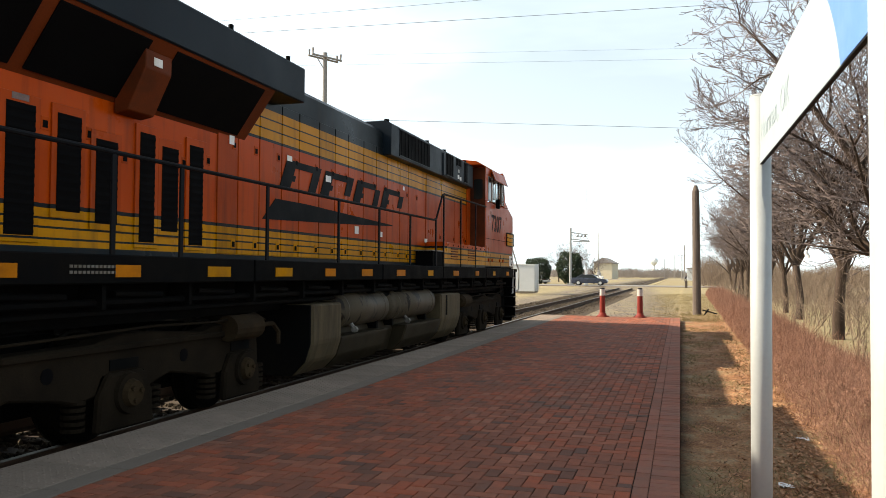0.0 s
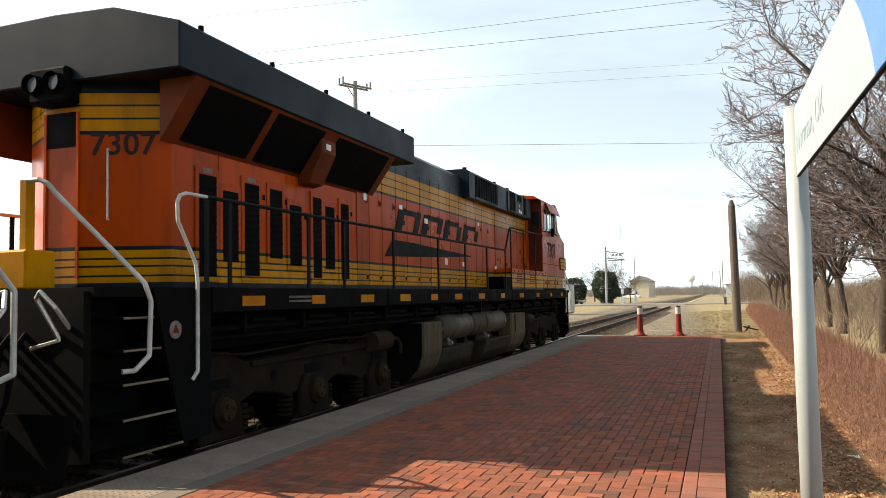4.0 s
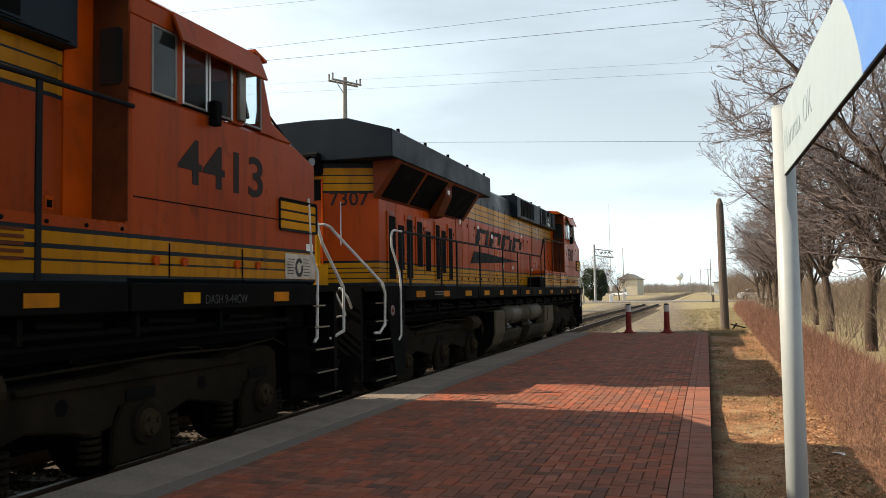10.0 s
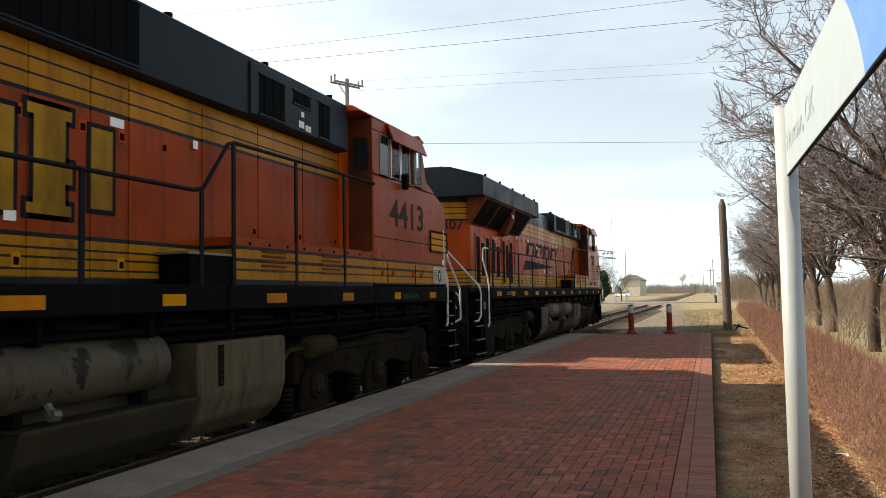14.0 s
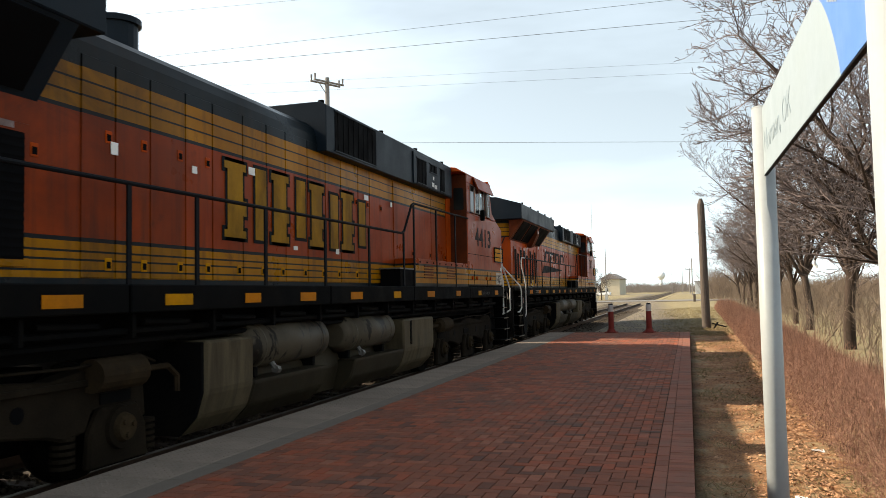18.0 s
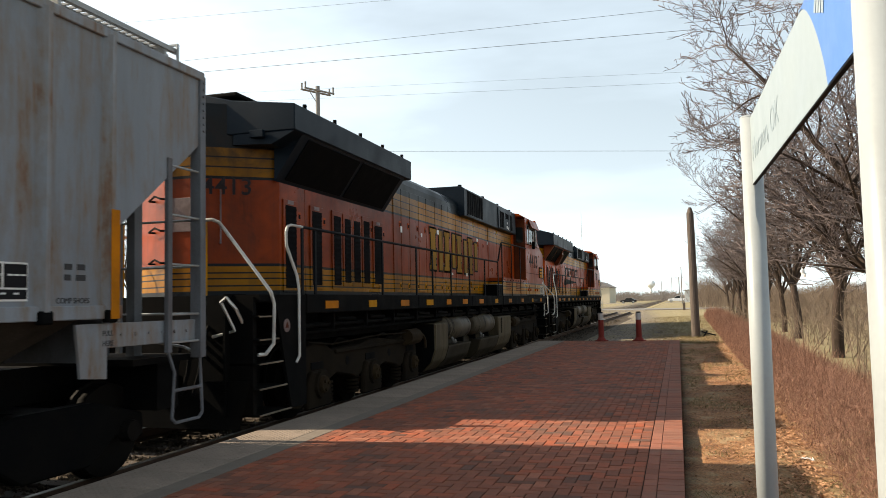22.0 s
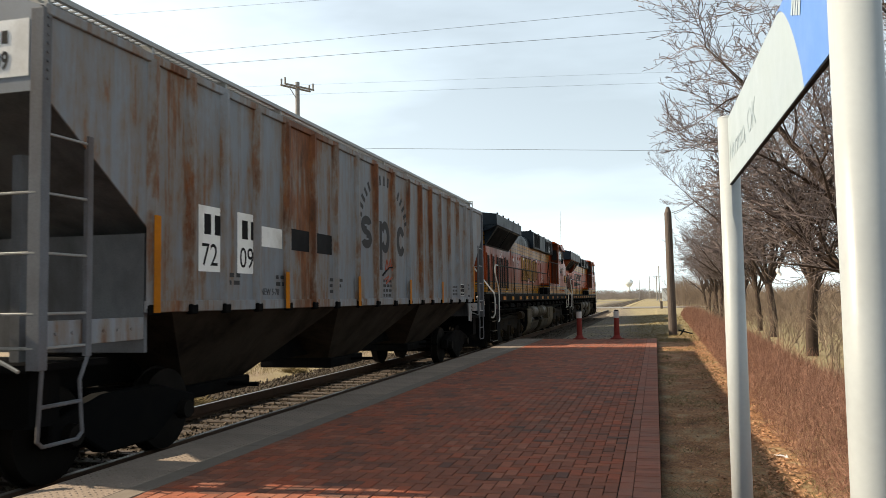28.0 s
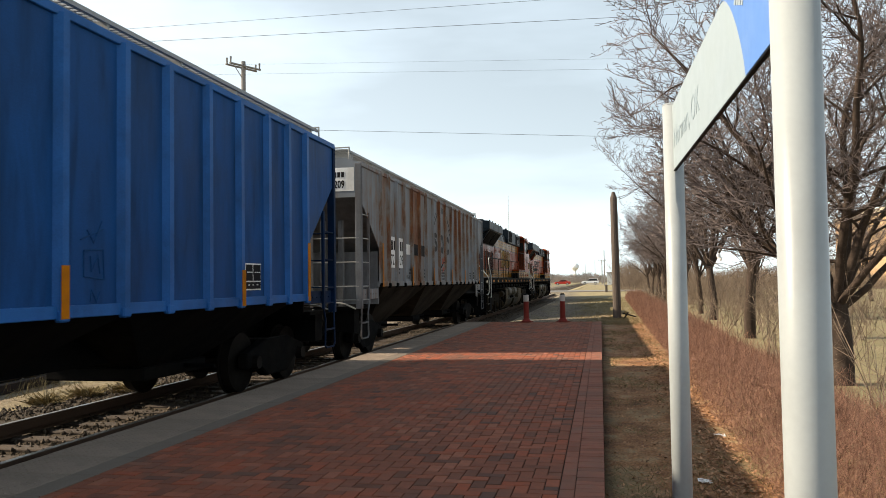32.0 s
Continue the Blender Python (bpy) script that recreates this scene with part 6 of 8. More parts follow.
        rod(bm, (-0.3, r0 + 0.25, 4.42), (-0.3, r0 + 0.25, 4.66), 0.13, 0.16, 16)
        part("roof_cap", bm, M_BLACK, wing)
        bm = BM()
        rod(bm, (0, -13.57, 4.3), (0, -13.57, 4.88), 0.25, 0.25, 20)
        rod(bm, (0, -13.57, 4.88), (0, -13.57, 4.95), 0.29, 0.29, 20)
        rod(bm, (0, -13.57, 4.951), (0, -13.57, 4.953), 0.2, 0.2, 20)
        part("exhaust_stack", bm, M_ROOF, root, "sooty round exhaust stack")
    # blower and dynamic-brake housing behind the cab
    v0, vz = vent
    bm = BM()
    prism(bm, [(-1.25, 3.82), (1.25, 3.82), (1.25, vz - 0.06), (1.15, vz), (-1.15, vz), (-1.25, vz - 0.06)], v0, -3.9, "y", 0.01)
    hump = part("vent_housing", bm, M_ROOF, root, "dark roof housing with grilles")
    bm = BM()
    box(bm, 1.25, 1.275, -6.6, -4.0, 3.84, vz - 0.11, 0.006)
    part("filter_cover", bm, M_ROOF, hump)
    rear_vent = (v0 + 0.45, v0 + 2.35) if new_style else (v0 + 0.3, -8.52)
    for x, a, b, z0, z1 in ((1.25, *rear_vent, 3.88, vz - 0.1), (1.275, -6.41, -5.81, 3.88, 4.36), (1.275, -5.58, -5.12, 4.2, 4.36), (1.275, -4.87, -4.54, 3.88, 4.36)):
        bm = BM()
        box(bm, x, x + 0.006, a, b, z0, z1)
        part("vent_grille", bm, M_GRILLE, hump)
        for k in range(int((b - a) / 0.2)):
            bm = BM()
            box(bm, x + 0.006, x + 0.012, a + 0.1 + k * 0.2, a + 0.11 + k * 0.2, z0, z1)
            part("grille_bar", bm, M_BLACK, hump)
        for c, d in ((z0 - 0.02, z0), (z1, z1 + 0.02)):
            bm = BM()
            box(bm, x, x + 0.018, a - 0.02, b + 0.02, c, d)
            part("vent_rim", bm, M_ROOF, hump)
    for y, z, w, h in ((-5.44, 3.9, 0.14, 0.09), (-5.26, 3.88, 0.15, 0.08), (-5.38, 4.05, 0.08, 0.07)):
        bm = BM()
        box(bm, 1.275, 1.279, y, y + w, z, z + h)
        part("notice", bm, M_LABEL, hump)
    for y in (v0 + 0.15, v0 + 2.6, -6.0, -4.2):
        bm = BM()
        rod(bm, (1.1, y, vz - 0.01), (1.1, y, vz + 0.05), 0.05, seg=8)
        part("lifting_lug", bm, M_BLACK, hump)
    # raised walkway panel between hood and cab
    for s in (-1, 1):
        bm = BM()
        x0, x1 = sorted((s * 1.1, s * 1.5))
        box(bm, x0, x1, -7.3, -3.56, 1.785, 2.32, 0.012)
        side = part("battery_box", bm, cab_paint, root, "orange and yellow box under the raised walkway")
        if s > 0:
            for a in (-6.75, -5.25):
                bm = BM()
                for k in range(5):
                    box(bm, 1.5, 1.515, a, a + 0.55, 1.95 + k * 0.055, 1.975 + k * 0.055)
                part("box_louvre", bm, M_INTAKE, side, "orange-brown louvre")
            for k in range(9):
                bm = BM()
                rod(bm, (1.5, -7.0 + k * 0.42, 2.26), (1.512, -7.0 + k * 0.42, 2.26), 0.018, seg=8)
                part("bolt", bm, M_BLACK, side)
        bm = BM()
        x0, x1 = sorted((s * 1.12, s * 1.49))
        box(bm, x0, x1, -8.05, -7.3, 1.79, 2.1)
        part("walkway_step", bm, M_GRILLE, root)
        bm = BM()
        x0, x1 = sorted((s * 1.1, s * 1.5))
        box(bm, x0, x1, -8.1, -7.31, 2.1, 2.125)
        part("step_tread", bm, M_ALU, root)
    # cab and nose
    bm = BM()
    prism(bm, [(-3.55, 1.79), (-3.55, 3.55), (-0.6, 3.55), (0.0, 3.36), (0.02, 1.79)], -1.5, 1.5, "x", 0.04)
    prism(bm, [(-1.12, 3.545), (-1.1, 3.72), (-0.62, 3.545)], -1.49, 1.49, "x")
    cab = part("cab", bm, cab_paint, root, "orange wide-nosed cab")
    bm = BM()
    prism(bm, [(-3.55, 4.22), (-3.55, 4.42), (-1.38, 4.44), (-1.29, 4.22)], -1.5, 1.5, "x", 0.02)
    part("cab_header", bm, cab_paint, cab)
    for s in (-1, 1):
        for k, post in enumerate(([(-3.55, 3.55), (-3.55, 4.22), (-3.26, 4.22), (-3.26, 3.55)], [(-2.89, 3.55), (-2.89, 4.22), (-2.80, 4.22), (-2.80, 3.55)],
                                  [(-1.93, 3.55), (-1.93, 4.22), (-1.71, 4.22), (-1.71, 3.55)], [(-1.34, 3.55), (-1.34, 4.22), (-1.29, 4.22), (-1.04, 3.55)])):
            bm = BM()
            prism(bm, post, *sorted((s * 1.44, s * 1.5)), "x")
            part("cab_pillar", bm, cab_paint, cab)
        bm = BM()
        prism(bm, [(s * 1.5, 4.42), (s * 1.53, 4.42), (s * 1.645, 4.13), (s * 1.62, 4.12)], -2.98, -1.42, "y")
        part("window_awning", bm, cab_paint, cab, "orange folding awning over the cab window")
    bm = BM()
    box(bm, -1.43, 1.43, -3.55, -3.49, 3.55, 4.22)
    part("rear_bulkhead", bm, M_SHADEBROWN, cab)
    # thin panels coloured dark for the shade behind the cab
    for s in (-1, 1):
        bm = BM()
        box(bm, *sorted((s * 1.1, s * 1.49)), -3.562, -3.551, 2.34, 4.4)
        part("rear_panel", bm, M_SHADEBROWN, cab, "dark brown rear cab panel with painted-in shade")
    bm = BM()
    box(bm, 0.35, 0.95, -2.75, -2.2, 3.0, 3.95, 0.08)
    part("cab_seat", bm, M_BLACK, cab)
    bm = BM()
    prism(bm, [(-1.5, 4.425), (1.5, 4.425), (1.36, 4.52), (0.7, 4.6), (-0.7, 4.6), (-1.36, 4.52)], -3.95, -1.42, "y", 0.01)
    part("cab_roof", bm, M_ORANGE, cab, "orange cab roof")
    bm = BM()
    prism(bm, [(-1.46, 4.46), (-1.2, 4.4), (-1.2, 4.43), (-1.46, 4.5)], -1.5, 1.5, "x")
    part("roof_visor", bm, M_ORANGE, cab)
    bm = BM()
    box(bm, -1.1, 1.1, -3.9, -3.5, 1.79, 4.4)
    part("cab_rear", bm, M_ORANGE, cab)
    for s in (-1, 1):
        for a, b, z0, z1, clear in ((-3.26, -2.89, 3.56, 4.22, 0), (-2.80, -2.39, 3.56, 4.2, 1), (-2.36, -1.93, 3.56, 4.2, 1), (-1.71, -1.34, 3.57, 4.22, 1)):
            for c, d in ((a, a + 0.025), (b - 0.025, b)):
                bm = BM()
                box(bm, *sorted((s * 1.495, s * 1.512)), c, d, z0, z1, 0.004)
                frame_bar = part("window_frame", bm, M_RAILING if c < -1.8 and clear else M_ALU, cab, "dull aluminium window frame")
            for c, d in ((z0, z0 + 0.025), (z1 - 0.025, z1)):
                bm = BM()
                box(bm, *sorted((s * 1.495, s * 1.512)), a + 0.025, b - 0.025, c, d, 0.004)
                frame_bar = part("window_frame", bm, M_ALU, cab, "dull aluminium window frame")
            bm = BM()
            box(bm, *sorted((s * 1.499, s * 1.504)), a + 0.02, b - 0.02, z0 + 0.02, z1 - 0.02)
            pane = part("pane", bm, M_CLEAR if clear else M_GLASS, frame_bar)
            pane.visible_shadow = not clear
        bm = BM()
        prism(bm, [(s * x, z) for x, z in ((1.22, 3.58), (1.4, 3.58), (1.43, 3.61), (1.43, 4.07), (1.4, 4.1), (1.22, 4.1), (1.19, 4.07), (1.19, 3.61))], -3.575, -3.5625, "y")
        part("rear_window", bm, M_GLASS, cab)
    bm = BM()
    box(bm, 1.52, 1.62, -2.40, -2.29, 3.42, 3.68, 0.015)
    part("mirror", bm, M_BLACK, cab)
    bm = BM()
    box(bm, 1.51, 1.56, -1.86, -1.74, 3.58, 4.18, 0.01)
    part("wind_deflector", bm, M_ALU, cab)
    bm = BM()
    prism(bm, [(-1.33, 4.3), (-1.12, 3.78), (-1.1, 3.8), (-1.31, 4.31)], -1.2, 1.2, "x")
    part("windscreen", bm, M_GLASS, cab)
    bm = BM()
    box(bm, 1.5, 1.505, -3.5, -0.1, 2.56, 2.572)
    for k in range(3):
        box(bm, 1.5, 1.508, -3.0 + 1.25 * k, -2.985 + 1.25 * k, 1.84, 2.17)
    part("seam", bm, M_BLACK, cab)
    bm = BM()
    box(bm, 1.5, 1.505, -0.95, 0.0, 2.44, 2.84, 0.03)
    board = part("nose_stripe_border", bm, M_LOGO_DARK, cab)
    for k in range(3):
        bm = BM()
        box(bm, 1.503, 1.5085, -0.91, 0.0, 2.475 + k * 0.117, 2.565 + k * 0.117)
        part("nose_stripe", bm, M_YELLOW, board)
    for k in range(4):
        bm = BM()
        rod(bm, (1.5, -3.2 + 0.42 * k + (0.5 if k > 1 else 0), 2.0), (1.53, -3.2 + 0.42 * k + (0.5 if k > 1 else 0), 2.0), 0.045, seg=12)
        part("lock_knob", bm, M_ORANGE, cab)
    bm = BM()
    box(bm, 1.506, 1.51, *((-0.55, -0.06, 1.86, 2.16) if new_style else (-0.81, -0.04, 1.86, 2.17)))
    plate = part("notice_plate", bm, M_LABEL if new_style else M_OLDLABEL, cab, "white notice plate with faded print")
    bm = BM()
    y = -0.55 if new_style else -0.79
    for k in range(6):
        box(bm, 1.51, 1.513, y + 0.03, y + 0.17 + 0.02 * (k % 3), 1.92 + 0.035 * k, 1.93 + 0.035 * k)
        if not new_style:
            box(bm, 1.51, 1.513, -0.36, -0.22 + 0.03 * (k % 2), 1.9 + 0.04 * k, 1.908 + 0.04 * k)
    part("notice_print", bm, M_GREYSTENCIL, plate)
    bm = BM()
    for k in range(14):
        a, b = (radians(40 + 24 * j) for j in (k, k + 1))
        c = y + 0.32
        prism(bm, [(c + 0.1 * math.cos(a), 2.0 + 0.12 * math.sin(a)), (c + 0.1 * math.cos(b), 2.0 + 0.12 * math.sin(b)), (c + 0.055 * math.cos(b), 2.0 + 0.07 * math.sin(b)), (c + 0.055 * math.cos(a), 2.0 + 0.07 * math.sin(a))], 1.51, 1.513, "x")
    part("notice_drawing", bm, M_GREYSTENCIL, plate)
    if not new_style:
        bm = BM()
        box(bm, 1.502, 1.506, -0.27, -0.09, 2.22, 2.31)
        part("notice", bm, M_LABEL, cab)
        # rungs up the rear door
        slant = Vector((-0.86, 0.48, 0)).normalized()
        out = Vector((slant.y * -1, slant.x, 0))
        for k in range(4):
            bm = BM()
            z = Vector((-0.22, rear, 2.25 + 0.435 * k))
            tube(bm, [z + slant * 0.06, z + slant * 0.06 + out * 0.09, z + slant * 0.24 + out * 0.09 + Vector((0, 0, 0.05)), z + slant * 0.42 + out * 0.09, z + slant * 0.42], 0.014, 6)
            part("rear_rung", bm, M_BLACK, end, "black bent rung")
    bm = BM()
    tube(bm, [(1.2, -0.98, 3.66), (1.2, -0.9, 3.98), (1.2, -0.78, 3.98), (1.2, -0.12, 3.62), (1.2, -0.08, 3.38)], 0.016, 6)
    part("nose_grab", bm, M_BLACK, cab)
    lettering("cab_number", number, 0.63, M_LOGO_DARK if new_style else M_FADED, cab, on_side(1.503, -2.86, 2.79, sx=0.97 if new_style else 1.24), bold=0.016)
    o = Vector((0.22, rear, 3.17)) + q * (0.1 if new_style else 0.06) + outward * 0.003
    lettering("rear_number", number, 0.33, M_FADED, end, bold=0.012, m=Matrix(((q.x, 0, outward.x, o.x), (q.y, 0, outward.y, o.y), (0, 1, 0, o.z), (0, 0, 0, 1))))
    # small print on the sill
    if new_style:
        bm = BM()
        for k in range(14):
            for j in range(2):
                box(bm, 1.551, 1.5545, -18.2 + k * 0.05, -18.165 + k * 0.05, 1.62 + 0.05 * j, 1.645 + 0.05 * j)
        tagged(part("sill_print", bm, M_ALU, root), kind="stuff")
    else:
        tagged(lettering("sill_print", "DASH 9-44CW", 0.13, M_GREYSTENCIL, root, on_side(1.552, -2.49, 1.585, sx=0.92)), kind="stuff")
    # road mark: plain slanted blocks, and a wedge on the newer scheme
    y0, y1, z0, z1 = (-13.85, -8.8, 2.80, 3.22) if new_style else (-12.95, -8.5, 2.38, 3.30)
    w = (y1 - y0) / 4
    for k in range(4):
        a, b = y0 + k * w, y0 + (k + 1) * w - (0.16 if new_style else 0.2)
        sl = 0.22 if new_style else 0.0
        t = 0.3 if new_style else 0.34
        t2 = t * 0.8
        bars = [(a, a + t, z0, z1), (b - t2, b, z0 + 0.1 * (k % 2), z1 - 0.08 * (k // 2)), (a + t, a + t + 0.08, z0 + 0.3 * (z1 - z0), z0 + 0.5 * (z1 - z0))]
        bars += [(a - 0.07, a + t + 0.07, z0, z0 + 0.09), (a - 0.07, a + t + 0.07, z1 - 0.09, z1)] if not new_style else [(a + t, b - t2, z1 - 0.1, z1)]
        if not new_style:
            bm = BM()
            for p, q, u, v in bars:
                box(bm, 1.1, 1.1035, p - 0.045, q + 0.045, u - 0.045, v + 0.045)
            part("road_mark_outline", bm, M_LOGO_DARK, root, "dark outline of the road mark")
        for p, q, u, v in bars:
            lean = [sl * (z - z0) / (z1 - z0) for z in (u, v)]
            bm = BM()
            prism(bm, [(p + lean[0], u), (q + lean[0], u), (q + lean[1], v), (p + lean[1], v)], 1.1, 1.1055 if new_style else 1.108, "x")
            part("road_mark_block", bm, M_LOGO_DARK if new_style else M_OLDYELLOW, root, "plain block of the road mark")
    if new_style:
        bm = BM()
        prism(bm, [(-14.3, 2.34), (-13.95, 2.64), (-13.0, 2.64), (-9.4, 2.55), (-9.4, 2.53), (-12.0, 2.42)], 1.1, 1.1055, "x")
        part("wedge_mark", bm, M_LOGO_DARK, root, "dark wedge under the road mark")
    lab = random.Random(number)
    for k in range(0, 13, 2):
        y, z = -15.0 + k * 0.62 + lab.uniform(-0.15, 0.15), lab.choice((3.2, 3.05, 2.95, 2.35)) if k < 5 else lab.choice((3.28, 2.3))
        bm = BM()
        box(bm, 1.1, 1.107, y, y + lab.uniform(0.08, 0.2), z, z + lab.uniform(0.05, 0.13))
        part("door_notice", bm, M_LABEL, root)
    # handrails
    for s in (-1, 1):
        x = s * 1.5
        main = [(s * 1.545, -20.02 + es, 0.9), (s * 1.568, -19.97 + es, 0.98), (s * 1.568, -19.97 + es, 1.85), (s * 1.545, -19.97 + es, 2.02), (x, -20.18 + es, 2.42), (x, -20.19 + es, 2.6), (x, -20.15 + es, 2.67), (x, -20.06 + es, 2.7), (x, -19.73 + es, 2.7), (x, -8.0, 2.74)]
        bm = BM()
        tube(bm, main[:9], 0.019)
        part("end_handrail", bm, M_WHITE_RAIL, root, "pale bent grab rail at the steps")
        bm = BM()
        tube(bm, main[8:] + [(x, -7.85, 2.78), (x, -7.42, 3.3), (x, -7.3, 3.34), (x, -3.5, 3.38)], 0.022)
        part("handrail", bm, M_DARK_RAIL if s > 0 else M_RAILING, root, "long walkway handrail")
        for y, top in ((-19.73 + es, 2.7), (-19.33 + es, 2.7), (-17.63 if new_style else -17.05, 2.7), (-16.62 if new_style else -15.2, 2.71), (-14.87 if new_style else -14.15, 2.72), (-12.75, 2.72), (-11.1, 2.73), (-9.5, 2.73), (-7.88, 2.75), (-7.31, 3.33), (-5.94, 3.35), (-4.56, 3.36)):
            bm = BM()
            box(bm, x - 0.012, x + 0.012, y - 0.03, y + 0.03, 1.55, top, 0.004)
            part("stanchion", bm, M_DARK_RAIL, root)
    # steps, end rails and pilots at both ends
    for y_end, d in ((0.0, 1), (-21.3, -1)):
        yb = 0.68 if d > 0 else -21.25
        bm = BM()
        box(bm, -1.45, 1.45, yb - 0.06, yb + 0.02, 0.35, 1.75)
        part("end_plate", bm, M_BLACK, root)
        bm = BM()
        prism(bm, [(-1.3, 0.18), (1.3, 0.18), (1.45, 0.75), (-1.45, 0.75)], yb - 0.05 + 0.08 * d, yb + 0.12 * d, "y")
        part("pilot", bm, M_BLACK, root)
        for s in (-1, 1):
            for k, z in enumerate((0.32, 0.63, 0.93, 1.22, 1.5)):
                a = (0.1 - 0.04 * k, 0.66 - 0.12 * k) if d > 0 else (-20.95 + es, -20.04 + es - 0.352 * z)
                bm = BM()
                x0, x1 = sorted((s * 1.12, s * 1.54))
                box(bm, x0, x1, a[0] - (0.1 if d > 0 else 0.0), a[1], z, z + 0.025, 0.004)
                step = part("step_tread", bm, M_BLACK, root)
                bm = BM()
                x0, x1 = sorted((s * 1.525, s * 1.546))
                box(bm, x0, x1, a[0] - (0.1 if d > 0 else 0.0), a[1], z + 0.006, z + 0.026, 0.003)
                part("nosing", bm, M_NOSING, step, "bright step edge with sunlight painted in")
                bm = BM()
                x0, x1 = sorted((s * 1.1, s * 1.13))
                box(bm, x0, x1, a[0] - 0.1, a[1], z, z + 0.3)
                part("riser", bm, M_BLACK, step)
            x = s * 1.5
            bm = BM()
            if d > 0:
                tube(bm, [(x, -0.06, 1.05), (x, 0.02, 1.1), (x, 0.04, 1.95), (x, -0.14, 2.2), (x, -0.2, 2.9)], 0.022)
                tube(bm, [(x * 0.92, 0.62, 1.05), (x * 1.02, 0.76, 1.15), (x * 1.02, 0.76, 1.75), (x * 0.96, 0.3, 2.35), (x * 0.9, 0.22, 2.8), (x * 0.8, 0.2, 2.85)], 0.022)
            else:
                tube(bm, [(x, -20.92 + es, 1.06), (x * 1.03, -20.82 + es, 1.06), (x * 1.045, -20.66 + es, 1.18), (x * 1.045, -20.64 + es, 1.66), (x * 1.035, -20.7 + es, 1.82), (x * 0.62, -21.1, 2.62), (x * 0.58, -21.12, 2.7), (x * 0.52, -21.13, 2.74), (x * 0.42, -21.13, 2.74)], 0.022)
            part("end_rail", bm, M_WHITE_RAIL, root, "pale bent grab rail over the steps")
            bm = BM()
            yy = 0.5 if d > 0 else -21.1
            box(bm, s * 0.62 - 0.04, s * 0.62 + 0.04, yy - 0.05, yy + 0.05, 1.78, 2.75, 0.006)
            part("end_post", bm, M_YELLOW, root, "yellow end post")
        if d < 0 and new_style:
            bm = BM()
            box(bm, 0.33, 0.7, yb + 0.06, yb + 0.4, 1.78, 2.13, 0.02)
            part("toolbox", bm, M_YELLOW, root, "yellow box on the end platform")
        bm = BM()
        box(bm, -0.18, 0.18, yb, yb + 0.42 * d, 0.72, 1.02, 0.03)
        box(bm, -0.24, 0.24, yb + 0.28 * d, yb + 0.44 * d, 0.68, 1.08, 0.04)
        part("coupler", bm, M_TRUCK, root, "dusty knuckle coupler")
        for k in range(4):
            xx = 0.35 + 0.16 * k
            bm = BM()
            tube(bm, [(xx, yb, 1.45), (xx + 0.02, yb + 0.16 * d, 1.3), (xx, yb + 0.24 * d, 0.85), (xx - 0.02, yb + 0.34 * d, 0.6)], 0.025, 6)
            part("brake_hose", bm, M_BLACK, root)
        bm = BM()
        tube(bm, [(1.3, yb + 0.05 * d, 1.45), (1.3, yb + 0.2 * d, 1.62), (1.22, yb + 0.28 * d, 1.75), (1.1, yb + 0.2 * d, 1.7), (1.2, yb + 0.05 * d, 1.35), (0.9, yb + 0.06 * d, 1.28)], 0.02, 6)
        part("uncoupling_lever", bm, M_RAILING, root)
    bm = BM()
    rod(bm, (1.541, -20.27 + es, 1.39), (1.548, -20.27 + es, 1.39), 0.085, seg=20)
    disc = part("round_notice", bm, M_DISC, root, "dirty round notice with a dark red triangle")
    bm = BM()
    c = -20.27 + es
    prism(bm, [(c - 0.05, 1.36), (c + 0.05, 1.36), (c, 1.445)], 1.548, 1.55, "x")
    part("notice_print", bm, M_SHADEBROWN, disc)
    for s in (-1, 1):
        bm = BM()
        prism(bm, [(-20.57 + es, 1.78), (-20.14 + es, 0.33), (-19.72 + es, 0.33), (-19.72 + es, 1.78)], *sorted((s * 1.5, s * 1.54)), "x")
        part("step_side_plate", bm, M_BLACK, root)
    # fuel tank: two full-height ends, low ledges between them with a gap, reservoirs over the ledges
    b0, b1, c0, c1 = (-13.54, -12.57, -7.38, -5.9) if new_style else (-13.97, -13.01, -7.9, -6.18)
    flank = lambda top: [(-1.2, 0.2), (1.2, 0.2), (1.4, 0.4), (1.485, 0.66), (1.485, top), (-1.485, top), (-1.485, 0.66), (-1.4, 0.4)]
    bm = BM()
    prism(bm, [(-1.1, 0.22), (1.1, 0.22), (1.2, 0.6), (1.0, 1.2), (-1.0, 1.2), (-1.2, 0.6)], b0 + 0.05, c1 - 0.05, "y", 0.02)
    tank = part("fuel_tank", bm, M_TANKLOW, root, "dark oily fuel tank")
    for a, b in ((b1, b1 + 1.97), (b1 + 2.95, c0)):
        bm = BM()
        prism(bm, flank(0.68), a, b, "y", 0.025)
        part("tank_ledge", bm, M_TANKLOW, tank)
    for a, b in ((b0, b1), (c0, c1)):
        bm = BM()
        prism(bm, flank(1.2), a, b, "y", 0.03)
        part("tank_end", bm, M_TANKEND, tank, "dusty olive-grey tank end")
    # black plate paints the shade on the tank's rear face
    bm = BM()
    prism(bm, [(x * 0.985, z) for x, z in flank(1.19)], b0 - 0.05, b0 - 0.004, "y", 0.01)
    part("tank_bulkhead", bm, M_BLACK, tank, "black plate standing in for shade on the tank end")
    bm = BM()
    box(bm, 1.485, 1.492, c0 + 0.32, c0 + 0.42, 0.74, 1.17)
    glass_slot = part("sight_glass", bm, M_BLACK, tank)
    for k in range(6):
        bm = BM()
        rod(bm, (1.492, c0 + 0.37, 0.78 + 0.07 * k), (1.497, c0 + 0.37, 0.78 + 0.07 * k), 0.017, seg=8)
